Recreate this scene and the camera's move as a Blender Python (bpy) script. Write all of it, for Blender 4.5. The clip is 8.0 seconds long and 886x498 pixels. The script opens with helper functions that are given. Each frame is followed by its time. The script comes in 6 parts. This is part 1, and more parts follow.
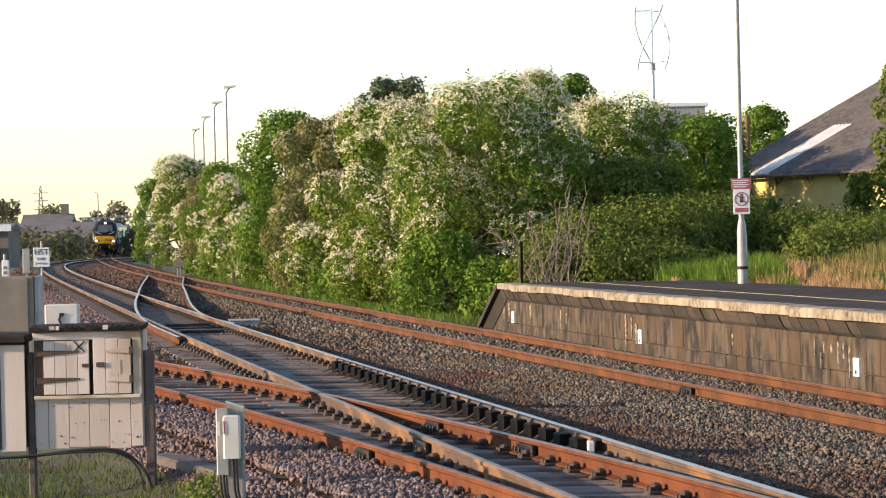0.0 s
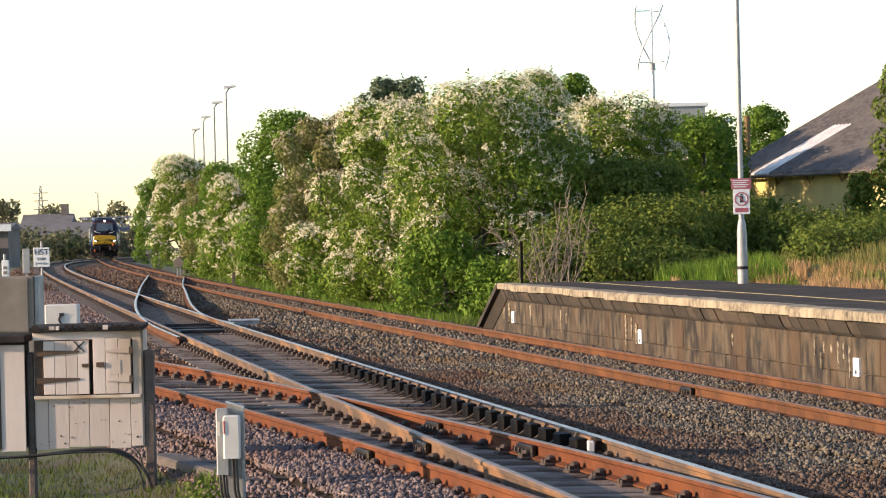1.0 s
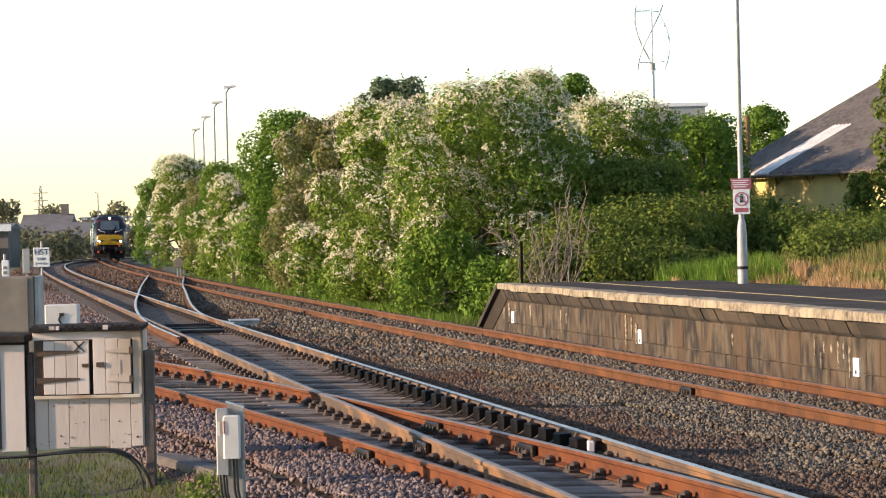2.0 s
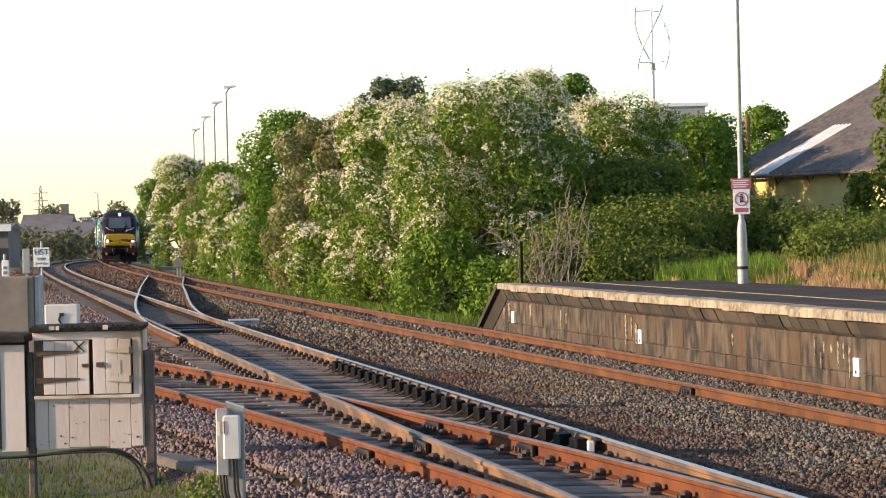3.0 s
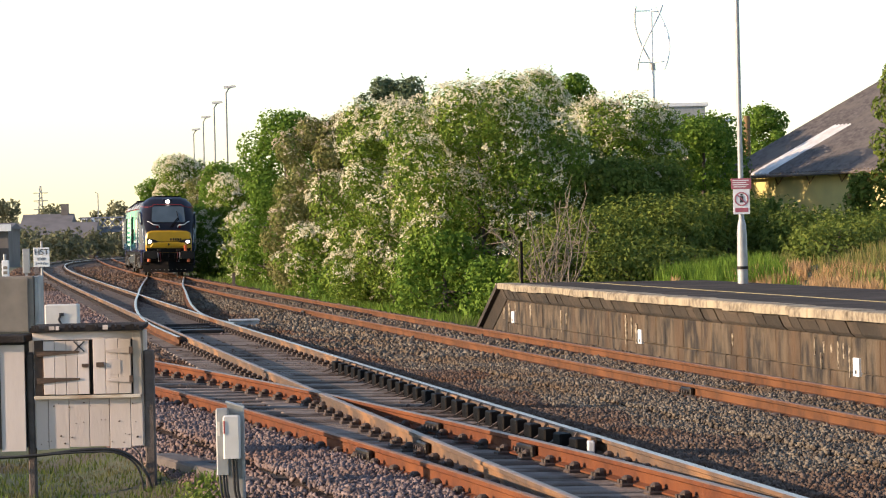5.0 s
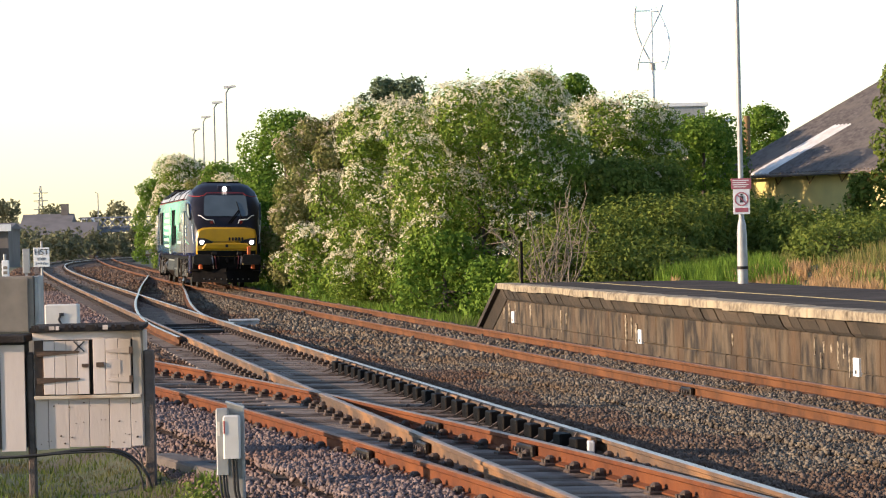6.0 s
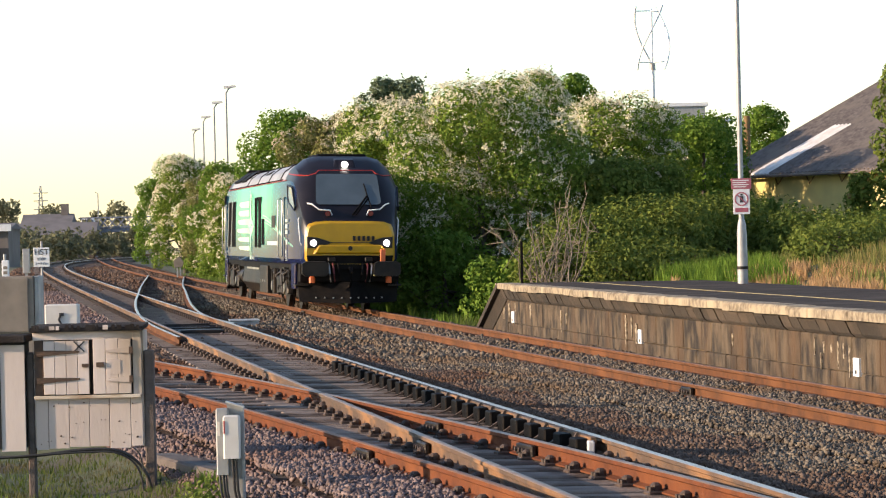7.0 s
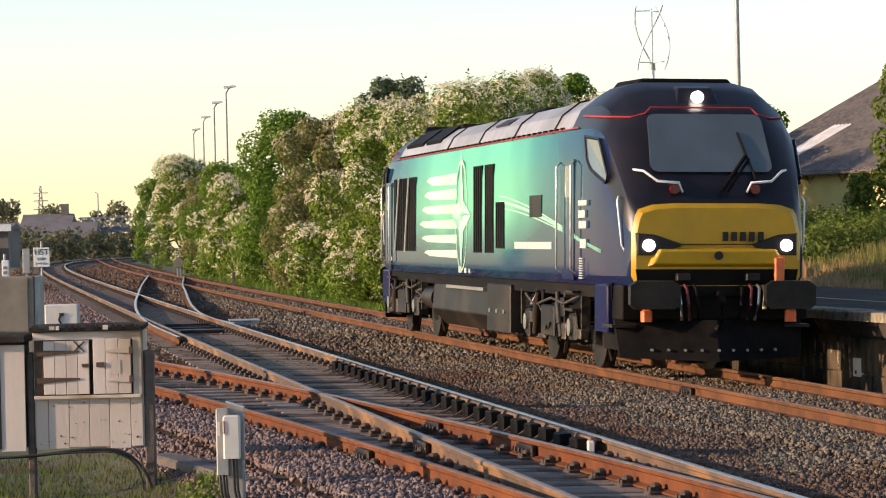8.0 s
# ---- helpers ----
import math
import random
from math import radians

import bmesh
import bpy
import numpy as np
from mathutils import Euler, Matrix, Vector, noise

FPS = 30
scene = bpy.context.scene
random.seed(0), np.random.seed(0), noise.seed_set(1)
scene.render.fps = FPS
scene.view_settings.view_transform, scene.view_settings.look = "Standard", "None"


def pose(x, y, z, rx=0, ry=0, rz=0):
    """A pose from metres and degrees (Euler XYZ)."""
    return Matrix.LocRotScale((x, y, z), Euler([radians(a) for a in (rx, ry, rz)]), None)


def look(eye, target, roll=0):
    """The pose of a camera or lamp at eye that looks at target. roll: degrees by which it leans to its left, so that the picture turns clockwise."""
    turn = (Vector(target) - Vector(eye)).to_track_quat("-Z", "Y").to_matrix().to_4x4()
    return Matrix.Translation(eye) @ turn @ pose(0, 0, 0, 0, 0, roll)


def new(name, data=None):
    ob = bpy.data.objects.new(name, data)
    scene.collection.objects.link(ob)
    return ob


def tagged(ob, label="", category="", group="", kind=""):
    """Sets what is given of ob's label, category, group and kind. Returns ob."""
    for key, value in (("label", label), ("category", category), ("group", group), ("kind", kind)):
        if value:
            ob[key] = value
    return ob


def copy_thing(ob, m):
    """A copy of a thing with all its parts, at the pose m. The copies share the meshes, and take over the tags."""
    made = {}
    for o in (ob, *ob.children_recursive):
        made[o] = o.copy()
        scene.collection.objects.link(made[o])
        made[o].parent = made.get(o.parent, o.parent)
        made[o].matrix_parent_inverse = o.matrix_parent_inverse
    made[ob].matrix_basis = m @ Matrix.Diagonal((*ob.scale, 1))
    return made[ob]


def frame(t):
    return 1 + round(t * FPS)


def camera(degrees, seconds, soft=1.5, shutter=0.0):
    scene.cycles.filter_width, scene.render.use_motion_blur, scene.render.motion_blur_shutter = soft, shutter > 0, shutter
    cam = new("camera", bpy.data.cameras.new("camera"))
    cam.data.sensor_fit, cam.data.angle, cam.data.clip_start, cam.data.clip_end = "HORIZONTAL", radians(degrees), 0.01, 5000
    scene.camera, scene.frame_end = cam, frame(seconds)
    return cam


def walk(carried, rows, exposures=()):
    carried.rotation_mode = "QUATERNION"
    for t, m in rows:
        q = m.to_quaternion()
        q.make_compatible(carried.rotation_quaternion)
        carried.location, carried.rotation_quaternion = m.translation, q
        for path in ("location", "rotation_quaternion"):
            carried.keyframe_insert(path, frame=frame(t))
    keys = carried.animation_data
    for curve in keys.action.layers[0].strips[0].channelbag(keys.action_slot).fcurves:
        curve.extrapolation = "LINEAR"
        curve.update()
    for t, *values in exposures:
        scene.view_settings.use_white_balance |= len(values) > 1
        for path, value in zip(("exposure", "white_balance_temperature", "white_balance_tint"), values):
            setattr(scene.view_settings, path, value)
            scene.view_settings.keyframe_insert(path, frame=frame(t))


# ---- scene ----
# ---- camera and its walk ----
cam = camera(16.44, 8.0, soft=1.15)
LEAN = 0.0227                      # cross fall of the railway ground, metres per metre
EYE = (0.0, 0.0, 1.723)
CAM = look(EYE, (0.0, 100.0, 1.723 - 100.0 * 0.00281), -1.3)
walk(cam, [(0.0, CAM), (8.0, CAM)], exposures=[(0.0, 1.12, 7000, 17), (7.5, 1.12, 7000, 17), (8.0, 0.86, 7250, 20)])

# ---- world and sun ----
SUN_AZ, SUN_EL = radians(-101.0), radians(13.5)     # bearing from +Y, clockwise, and height
world = bpy.data.worlds.new("world")
scene.world = world
world.use_nodes = True
wn = world.node_tree.nodes
sky = wn.new("ShaderNodeTexSky")
sky.sky_type = "NISHITA"
sky.sun_disc = False
sky.sun_elevation = SUN_EL
sky.sun_rotation = SUN_AZ
sky.air_density, sky.dust_density, sky.ozone_density = 1.0, 0.25, 2.35
wn["Background"].inputs["Strength"].default_value = 0.15
world.node_tree.links.new(sky.outputs[0], wn["Background"].inputs[0])
sun = new("sun", bpy.data.lights.new("sun", "SUN"))
sun.data.energy = 3.9
sun.data.angle = radians(0.6)
sun.data.color = (1.0, 0.82, 0.6)
sun_way = Vector((math.sin(SUN_AZ) * math.cos(SUN_EL), math.cos(SUN_AZ) * math.cos(SUN_EL), math.sin(SUN_EL)))
sun.matrix_world = look(sun_way * 100, (0, 0, 0))


# ---- materials ----
def mat(name, a, b=None, scale=8.0, rough=0.7, bump=0.0, metal=0.0, c=None, fine=None, per="", spec=0.5, cuts=(0.35, 0.65), world_space=False, stretch=1.0):
    """Two tones mixed by noise at one scale, a third stain tone at a larger one, fine grain in the relief."""
    m = bpy.data.materials.new(name)
    m.use_nodes = True
    n, l = m.node_tree.nodes, m.node_tree.links
    p = n["Principled BSDF"]
    p.inputs["Roughness"].default_value = rough
    p.inputs["Metallic"].default_value = metal
    p.inputs["Specular IOR Level"].default_value = spec
    b = b or tuple(v * 0.8 for v in a)
    tc = n.new("ShaderNodeMapping")
    tc.inputs["Scale"].default_value = (1, 1, 1 / stretch)
    l.new(n.new("ShaderNodeNewGeometry").outputs["Position"] if world_space else n.new("ShaderNodeTexCoord").outputs["Object"], tc.inputs[0])
    tex = n.new("ShaderNodeTexNoise")
    tex.inputs["Scale"].default_value = scale
    tex.inputs["Detail"].default_value = 6
    l.new(tc.outputs[0], tex.inputs["Vector"])
    ramp = n.new("ShaderNodeValToRGB")
    ramp.color_ramp.elements[0].position, ramp.color_ramp.elements[1].position = cuts
    ramp.color_ramp.elements[0].color, ramp.color_ramp.elements[1].color = (*a, 1), (*b, 1)
    if per:
        src = n.new("ShaderNodeNewGeometry").outputs["Random Per Island"] if per == "island" else n.new("ShaderNodeObjectInfo").outputs["Random"]
        add = n.new("ShaderNodeMath")
        add.operation = "MULTIPLY_ADD"
        add.inputs[1].default_value = 0.8
        sub = n.new("ShaderNodeMath")
        sub.operation = "MULTIPLY_ADD"
        sub.inputs[1].default_value = 0.5
        sub.inputs[2].default_value = -0.15
        l.new(tex.outputs[0], sub.inputs[0])
        l.new(src, add.inputs[0])
        l.new(sub.outputs[0], add.inputs[2])
        l.new(add.outputs[0], ramp.inputs[0])
    else:
        l.new(tex.outputs[0], ramp.inputs[0])
    col = ramp.outputs[0]
    if c:
        big = n.new("ShaderNodeTexNoise")
        big.inputs["Scale"].default_value = scale * 0.17
        big.inputs["Detail"].default_value = 3
        l.new(tc.outputs[0], big.inputs["Vector"])
        br = n.new("ShaderNodeValToRGB")
        br.color_ramp.elements[0].position, br.color_ramp.elements[1].position = 0.48, 0.66
        l.new(big.outputs[0], br.inputs[0])
        mix = n.new("ShaderNodeMix")
        mix.data_type = "RGBA"
        l.new(br.outputs[0], mix.inputs["Factor"])
        l.new(col, mix.inputs["A"])
        mix.inputs["B"].default_value = (*c, 1)
        col = mix.outputs["Result"]
    l.new(col, p.inputs["Base Color"])
    if bump:
        f = n.new("ShaderNodeTexNoise")
        f.inputs["Scale"].default_value = fine or scale * 6
        f.inputs["Detail"].default_value = 4
        l.new(tc.outputs[0], f.inputs["Vector"])
        bp = n.new("ShaderNodeBump")
        bp.inputs["Strength"].default_value = bump
        bp.inputs["Distance"].default_value = 0.02
        l.new(f.outputs[0], bp.inputs["Height"])
        l.new(bp.outputs[0], p.inputs["Normal"])
    return m


def glow(name, colour, power):
    m = mat(name, colour, rough=0.3)
    p = m.node_tree.nodes["Principled BSDF"]
    p.inputs["Emission Color"].default_value = (*colour, 1)
    p.inputs["Emission Strength"].default_value = power
    return m


def leafy(name, a, b, c=None, scale=1.2, through_light=0.3):
    """Foliage: two greens leaf by leaf, light shining partly through."""
    m = mat(name, a, b, scale=scale, rough=0.65, c=c, per="island", spec=0.05, cuts=(0.2, 0.8))
    n, l = m.node_tree.nodes, m.node_tree.links
    p = n["Principled BSDF"]
    tr = n.new("ShaderNodeBsdfTranslucent")
    l.new(p.inputs["Base Color"].links[0].from_socket, tr.inputs["Color"])
    mx = n.new("ShaderNodeMixShader")
    mx.inputs[0].default_value = through_light
    l.new(p.outputs[0], mx.inputs[1])
    l.new(tr.outputs[0], mx.inputs[2])
    l.new(mx.outputs[0], n["Material Output"].inputs[0])
    return m


M_RAIL = mat("rusty_rail", (0.125, 0.050, 0.021), (0.075, 0.033, 0.016), 6, 0.85, 0.35, 0.0, c=(0.150, 0.060, 0.024), spec=0.2)
M_RAIL_RED = mat("red_rust_rail", (0.140, 0.043, 0.017), (0.085, 0.030, 0.014), 6, 0.85, 0.35, 0.0, c=(0.165, 0.055, 0.020), spec=0.2)
M_RUST = mat("rusty_rail_head", (0.24, 0.115, 0.055), (0.16, 0.072, 0.035), 5, 0.6, 0.15, 0.15)
M_HEAD = mat("rail_head", (0.34, 0.23, 0.16), (0.24, 0.15, 0.10), 5, 0.45, 0.1, 0.5)
M_SHINY = mat("polished_rail_head", (0.60, 0.50, 0.42), (0.46, 0.36, 0.28), 5, 0.3, 0.05, 0.8)
M_RAILB = mat("brown_rail", (0.105, 0.062, 0.038), (0.066, 0.042, 0.028), 6, 0.75, 0.35, c=(0.24, 0.12, 0.05))
M_RAILC = mat("ochre_rail", (0.22, 0.12, 0.05), (0.14, 0.075, 0.035), 5, 0.75, 0.35, c=(0.10, 0.07, 0.05))
M_IRON = mat("dark_iron", (0.035, 0.023, 0.017), (0.075, 0.045, 0.03), 14, 0.7, 0.3)
M_SLEEPER = mat("weathered_sleeper", (0.25, 0.195, 0.16), (0.115, 0.085, 0.068), 9, 0.95, 0.6, c=(0.31, 0.25, 0.21), spec=0.04, per="object", world_space=True)
M_STONE = mat("brown_ballast_stone", (0.072, 0.050, 0.040), (0.175, 0.125, 0.098), 3, 0.9, 0.3, c=(0.115, 0.060, 0.036), per="island", spec=0.05, cuts=(0.1, 0.9), world_space=True)
M_STONE_PINK = mat("mauve_ballast_stone", (0.105, 0.078, 0.074), (0.245, 0.185, 0.175), 3, 0.9, 0.3, c=(0.165, 0.108, 0.094), per="island", spec=0.05, cuts=(0.1, 0.9), world_space=True)
M_STONE_GREY = mat("grey_ballast_stone", (0.075, 0.058, 0.046), (0.215, 0.180, 0.140), 3, 0.9, 0.3, c=(0.145, 0.100, 0.066), per="island", spec=0.05, cuts=(0.1, 0.9), world_space=True)
M_BALLAST = mat("ballast_bed", (0.065, 0.047, 0.039), (0.125, 0.093, 0.078), 22, 0.95, 0.9, c=(0.11, 0.076, 0.060), fine=60, spec=0.03)


# ---- mesh building ----
class Geo:
    """Collects corners and faces for one mesh."""

    def __init__(self):
        self.v, self.f, self.m = [], [], []

    def add(self, vs, fs, mi=0):
        o = len(self.v)
        self.v += [tuple(q) for q in vs]
        self.f += [tuple(i + o for i in f) for f in fs]
        self.m += [mi] * len(fs)
        return self

    def box(self, x0, x1, y0, y1, z0, z1, m=None, ch=0.0, mi=0):
        """A block; ch takes a chamfer off its upright and top edges."""
        if ch:
            r = [(x0 + ch, y0), (x1 - ch, y0), (x1, y0 + ch), (x1, y1 - ch), (x1 - ch, y1), (x0 + ch, y1), (x0, y1 - ch), (x0, y0 + ch)]
            cx, cy = (x0 + x1) / 2, (y0 + y1) / 2
            sx, sy = 1 - 2 * ch / (x1 - x0), 1 - 2 * ch / (y1 - y0)
            q = [(cx + (x - cx) * sx, cy + (y - cy) * sy) for x, y in r]
            vs = [(x, y, z0) for x, y in r] + [(x, y, z1 - ch) for x, y in r] + [(x, y, z1) for x, y in q]
            fs = [tuple(range(7, -1, -1)), tuple(range(16, 24))]
            for k in (0, 8):
                fs += [(k + i, k + (i + 1) % 8, k + 8 + (i + 1) % 8, k + 8 + i) for i in range(8)]
        else:
            vs = [(x, y, z) for z in (z0, z1) for x, y in ((x0, y0), (x1, y0), (x1, y1), (x0, y1))]
            fs = [(3, 2, 1, 0), (4, 5, 6, 7), (0, 1, 5, 4), (1, 2, 6, 5), (2, 3, 7, 6), (3, 0, 4, 7)]
        if m is not None:
            vs = [m @ Vector(q) for q in vs]
        return self.add(vs, fs, mi)

    def loft(self, rings, closed=True, caps=True, mi=0, loop=False):
        n = len(rings[0])
        vs = [q for r in rings for q in r]
        fs = []
        for j in range(len(rings) if loop else len(rings) - 1):
            a, b = j * n, ((j + 1) % len(rings)) * n
            for i in range(n if closed else n - 1):
                k = (i + 1) % n
                fs.append((a + i, a + k, b + k, b + i))
        if caps and not loop:
            fs.append(tuple(range(n - 1, -1, -1)))
            fs.append(tuple(range(len(vs) - n, len(vs))))
        return self.add(vs, fs, mi)

    def tube(self, path, r, sides=8, r1=None, mi=0):
        path = [Vector(q) for q in path]
        rings = []
        for i, q in enumerate(path):
            d = (path[min(i + 1, len(path) - 1)] - path[max(i - 1, 0)]).normalized()
            s = d.cross(Vector((0, 0, 1)) if abs(d.z) < 0.95 else Vector((0, 1, 0))).normalized()
            t = s.cross(d)
            rr = r + ((r1 if r1 is not None else r) - r) * i / max(1, len(path) - 1)
            rings.append([q + rr * (math.cos(a) * s + math.sin(a) * t) for a in (2 * math.pi * k / sides for k in range(sides))])
        return self.loft(rings, mi=mi)

    def disc(self, c, axis, r, depth, sides=20, mi=0):
        c, axis = Vector(c), Vector(axis).normalized()
        return self.tube([c - axis * depth / 2, c + axis * depth / 2], r, sides, mi=mi)

    def mesh(self, name, *mats):
        me = bpy.data.meshes.new(name)
        me.from_pydata(self.v, [], self.f)
        for q in mats:
            me.materials.append(q)
        if any(self.m):
            me.polygons.foreach_set("material_index", self.m)
        me.validate()
        return me


def fix(me, smooth=0):
    """Outward faces; smooth: shade round below that many degrees."""
    bm = bmesh.new()
    bm.from_mesh(me)
    bmesh.ops.recalc_face_normals(bm, faces=bm.faces)
    if smooth:
        for f in bm.faces:
            f.smooth = True
        for e in bm.edges:
            e.smooth = len(e.link_faces) == 2 and e.calc_face_angle(0) < radians(smooth)
    bm.to_mesh(me)
    bm.free()
    return me


def part(name, geo, material, parent=None, label="", smooth=0, bevel=0.0, at=None):
    """One mesh object from geo (or from a ready mesh), under parent."""
    if isinstance(geo, Geo):
        me = fix(geo.mesh(name, *(material if isinstance(material, (list, tuple)) else [material])), smooth)
    else:
        me = geo
    ob = new(name, me)
    if parent is not None:
        ob.parent = parent
    if at is not None:
        ob.matrix_basis = at
    if label:
        ob["label"] = label
    if bevel:
        b = ob.modifiers.new("bevel", "BEVEL")
        b.width, b.segments, b.limit_method = bevel, 2, "ANGLE"
    return ob


def thing(name, m, label, category, group="", kind=""):
    """An empty at the base of a thing."""
    ob = new(name)
    ob.empty_display_size = 0.2
    ob.matrix_basis = m
    return tagged(ob, label, category, group, kind)


# ---- plan of the railway ----
def drop(x):
    return -LEAN * max(-45.0, min(45.0, x))


def at(x, y, z=0.0):
    """World place of a plan point, z over the rail heads there."""
    return Vector((x, y, z + drop(x)))


def main_x(y):                     # centre line of the main track by the platform
    u = (min(y, 310.0) - 60) / 60
    return -0.0005 * u ** 4 - 0.0038 * u ** 3 + 0.3569 * u ** 2 - 9.6221 * u - 0.0544


def loop_x(y):                     # centre line of the loop track
    u = (min(y, 225.0) - 60) / 60
    return 0.0551 * u ** 4 - 0.112 * u ** 3 + 0.1434 * u ** 2 - 9.3388 * u - 4.6283


def siding_x(y):                   # centre line of the siding that joins the loop
    u = (y - 30) / 10
    return -0.2062 * u ** 2 - 2.6187 * u - 0.9179


def plan_line(fx, y0, y1, step, turn=0.0, length=0.0, radius=420.0):
    """Points of a centre line by even steps, then a bend to the right."""
    n = max(2, int((y1 - y0) / step))
    pts = [(fx(y0 + (y1 - y0) * i / n), y0 + (y1 - y0) * i / n) for i in range(n + 1)]
    (xa, ya), (x, y) = pts[-2], pts[-1]
    a = math.atan2(x - xa, y - ya)
    s = 0.0
    while s < length:
        d = 4.0
        a += d / radius
        x, y = x + d * math.sin(a), y + d * math.cos(a)
        pts.append((x, y))
        s += d
    return pts


def offset_line(pts, o):
    """The line o metres to the right of pts (seen towards +Y)."""
    out = []
    for i, (x, y) in enumerate(pts):
        (xa, ya), (xb, yb) = pts[max(0, i - 1)], pts[min(len(pts) - 1, i + 1)]
        d = math.hypot(xb - xa, yb - ya)
        out.append((x + o * (yb - ya) / d, y - o * (xb - xa) / d))
    return out


def along(pts, gap, start=0.0):
    """Places and headings every gap metres along a line."""
    out, s, want = [], 0.0, start
    for (xa, ya), (xb, yb) in zip(pts, pts[1:]):
        d = math.hypot(xb - xa, yb - ya)
        while want <= s + d:
            f = (want - s) / d
            out.append((xa + (xb - xa) * f, ya + (yb - ya) * f, math.atan2(xb - xa, yb - ya)))
            want += gap
        s += d
    return out


MAIN = plan_line(main_x, 6.0, 310.0, 2.0, length=190.0)
LOOP = plan_line(loop_x, 6.0, 225.0, 2.0, length=240.0, radius=700)
SIDING = plan_line(siding_x, 8.0, 48.0, 1.0)


# ---- tracks ----
RAIL_WEB = [(-0.034, -0.006), (-0.034, -0.036), (-0.010, -0.048), (-0.009, -0.125), (-0.070, -0.142), (-0.070, -0.156),
            (0.070, -0.156), (0.070, -0.142), (0.009, -0.125), (0.010, -0.048), (0.034, -0.036), (0.034, -0.006)]
RAIL_TOP = [(-0.034, -0.006), (-0.026, 0.0), (0.026, 0.0), (0.034, -0.006)]


def sweep(pts, prof, z=0.0):
    rings = []
    for i, (x, y) in enumerate(pts):
        (xa, ya), (xb, yb) = pts[max(0, i - 1)], pts[min(len(pts) - 1, i + 1)]
        d = math.hypot(xb - xa, yb - ya)
        nx, ny = (yb - ya) / d, -(xb - xa) / d
        rings.append([at(x + o * nx, y + o * ny, z + h) for o, h in prof])
    return rings


def rail(pts, parent, body, head):
    g = Geo()
    g.loft(sweep(pts, RAIL_WEB), closed=False, mi=0)
    g.loft(sweep(pts, RAIL_TOP), closed=False, caps=False, mi=1)
    return part("rail", g, [body, head], parent, smooth=40)


def sleeper_mesh():
    return fix(Geo().box(-1.3, 1.3, -0.125, 0.125, -0.13, 0.0, ch=0.012).mesh("sleeper", M_SLEEPER))


def chair_mesh():
    """A cast rail chair: base plate, two jaws and a spring key with its screws."""
    g = Geo()
    g.box(-0.17, 0.17, -0.08, 0.08, 0.0, 0.03, ch=0.01)
    for s in (-1, 1):
        g.box(s * 0.09 - 0.04, s * 0.09 + 0.04, -0.045, 0.045, 0.03, 0.09, ch=0.02)
        g.tube([(s * 0.14, 0.04, 0.03), (s * 0.14, 0.04, 0.06)], 0.02, 6)
        g.tube([(s * 0.14, -0.04, 0.03), (s * 0.14, -0.04, 0.06)], 0.02, 6)
    return fix(g.mesh("rail_chair", M_IRON))


def clip_mesh():
    """A pad with two spring clips beside the rail foot."""
    g = Geo()
    for s in (-1, 1):
        g.box(s * 0.115 - 0.05, s * 0.115 + 0.05, -0.10, 0.10, 0.0, 0.055, ch=0.02)
    return fix(g.mesh("rail_clip", M_IRON))


SLEEPER, CHAIR, CLIP = sleeper_mesh(), chair_mesh(), clip_mesh()


def lay_track(name, label, pts, ranges, fastening, body, heads, sleeper_gap, near, z_sleeper=-0.165, widen=1.0):
    """Two rails, sleepers and fastenings; those inside near are parts, the rest of them joined."""
    t = thing(name, pose(0, 0, 0), label, "railway track", kind="structure")
    for o, h in zip((-0.7525, 0.7525), heads):
        rail(offset_line(pts, o), t, body, h)
    rest_s, rest_c = Geo(), Geo()
    for x, y, a in along(pts, sleeper_gap, 0.2):
        if not ranges[0] < y < ranges[1]:
            continue
        tilt = Matrix.Translation(at(x, y, z_sleeper)) @ Matrix.Rotation(math.atan(LEAN), 4, "Y") @ Matrix.Rotation(-a + random.uniform(-0.01, 0.01), 4, "Z") @ Matrix.Diagonal((widen, 1, 1, 1))
        if near[0] < y < near[1]:
            part("sleeper", SLEEPER, None, t, at=tilt)
        else:
            rest_s.box(-1.3, 1.3, -0.125, 0.125, -0.13, 0.0, tilt)
        for o in (-0.7525, 0.7525):
            q = Matrix.Translation(at(x + o * math.cos(a), y - o * math.sin(a), z_sleeper)) @ Matrix.Rotation(-a, 4, "Z")
            if near[0] < y < near[1]:
                part("rail_chair" if fastening is CHAIR else "rail_clip", fastening, None, t, at=q)
            else:
                for s in (-1, 1):
                    rest_c.box(s * 0.12 - 0.05, s * 0.12 + 0.05, -0.08, 0.08, 0.0, 0.09, q)
    tagged(part("far_sleepers", rest_s, M_SLEEPER, t), kind="stuff")
    tagged(part("far_fastenings", rest_c, M_IRON, t), kind="stuff")
    return t


lay_track("track_main", "rusty main line track with steel rails on ballasted sleepers", MAIN, (8, 330), CLIP, M_RAIL, (M_RUST, M_RUST), 0.751, (26, 75), z_sleeper=-0.172)
lay_track("track_loop", "loop track with worn shiny rail heads on timber sleepers", LOOP, (8, 330), CHAIR, M_RAILB, (M_HEAD, M_SHINY), 0.72, (19, 65))
lay_track("track_siding", "rust-orange siding track joining the loop at a turnout", SIDING, (12, 48), CHAIR, M_RAIL_RED, (M_RUST, M_HEAD), 0.737, (17, 44))

crossover = thing("track_crossover", pose(0, 0, 0), "crossover rails linking the loop to the main line", "railway track", kind="structure")


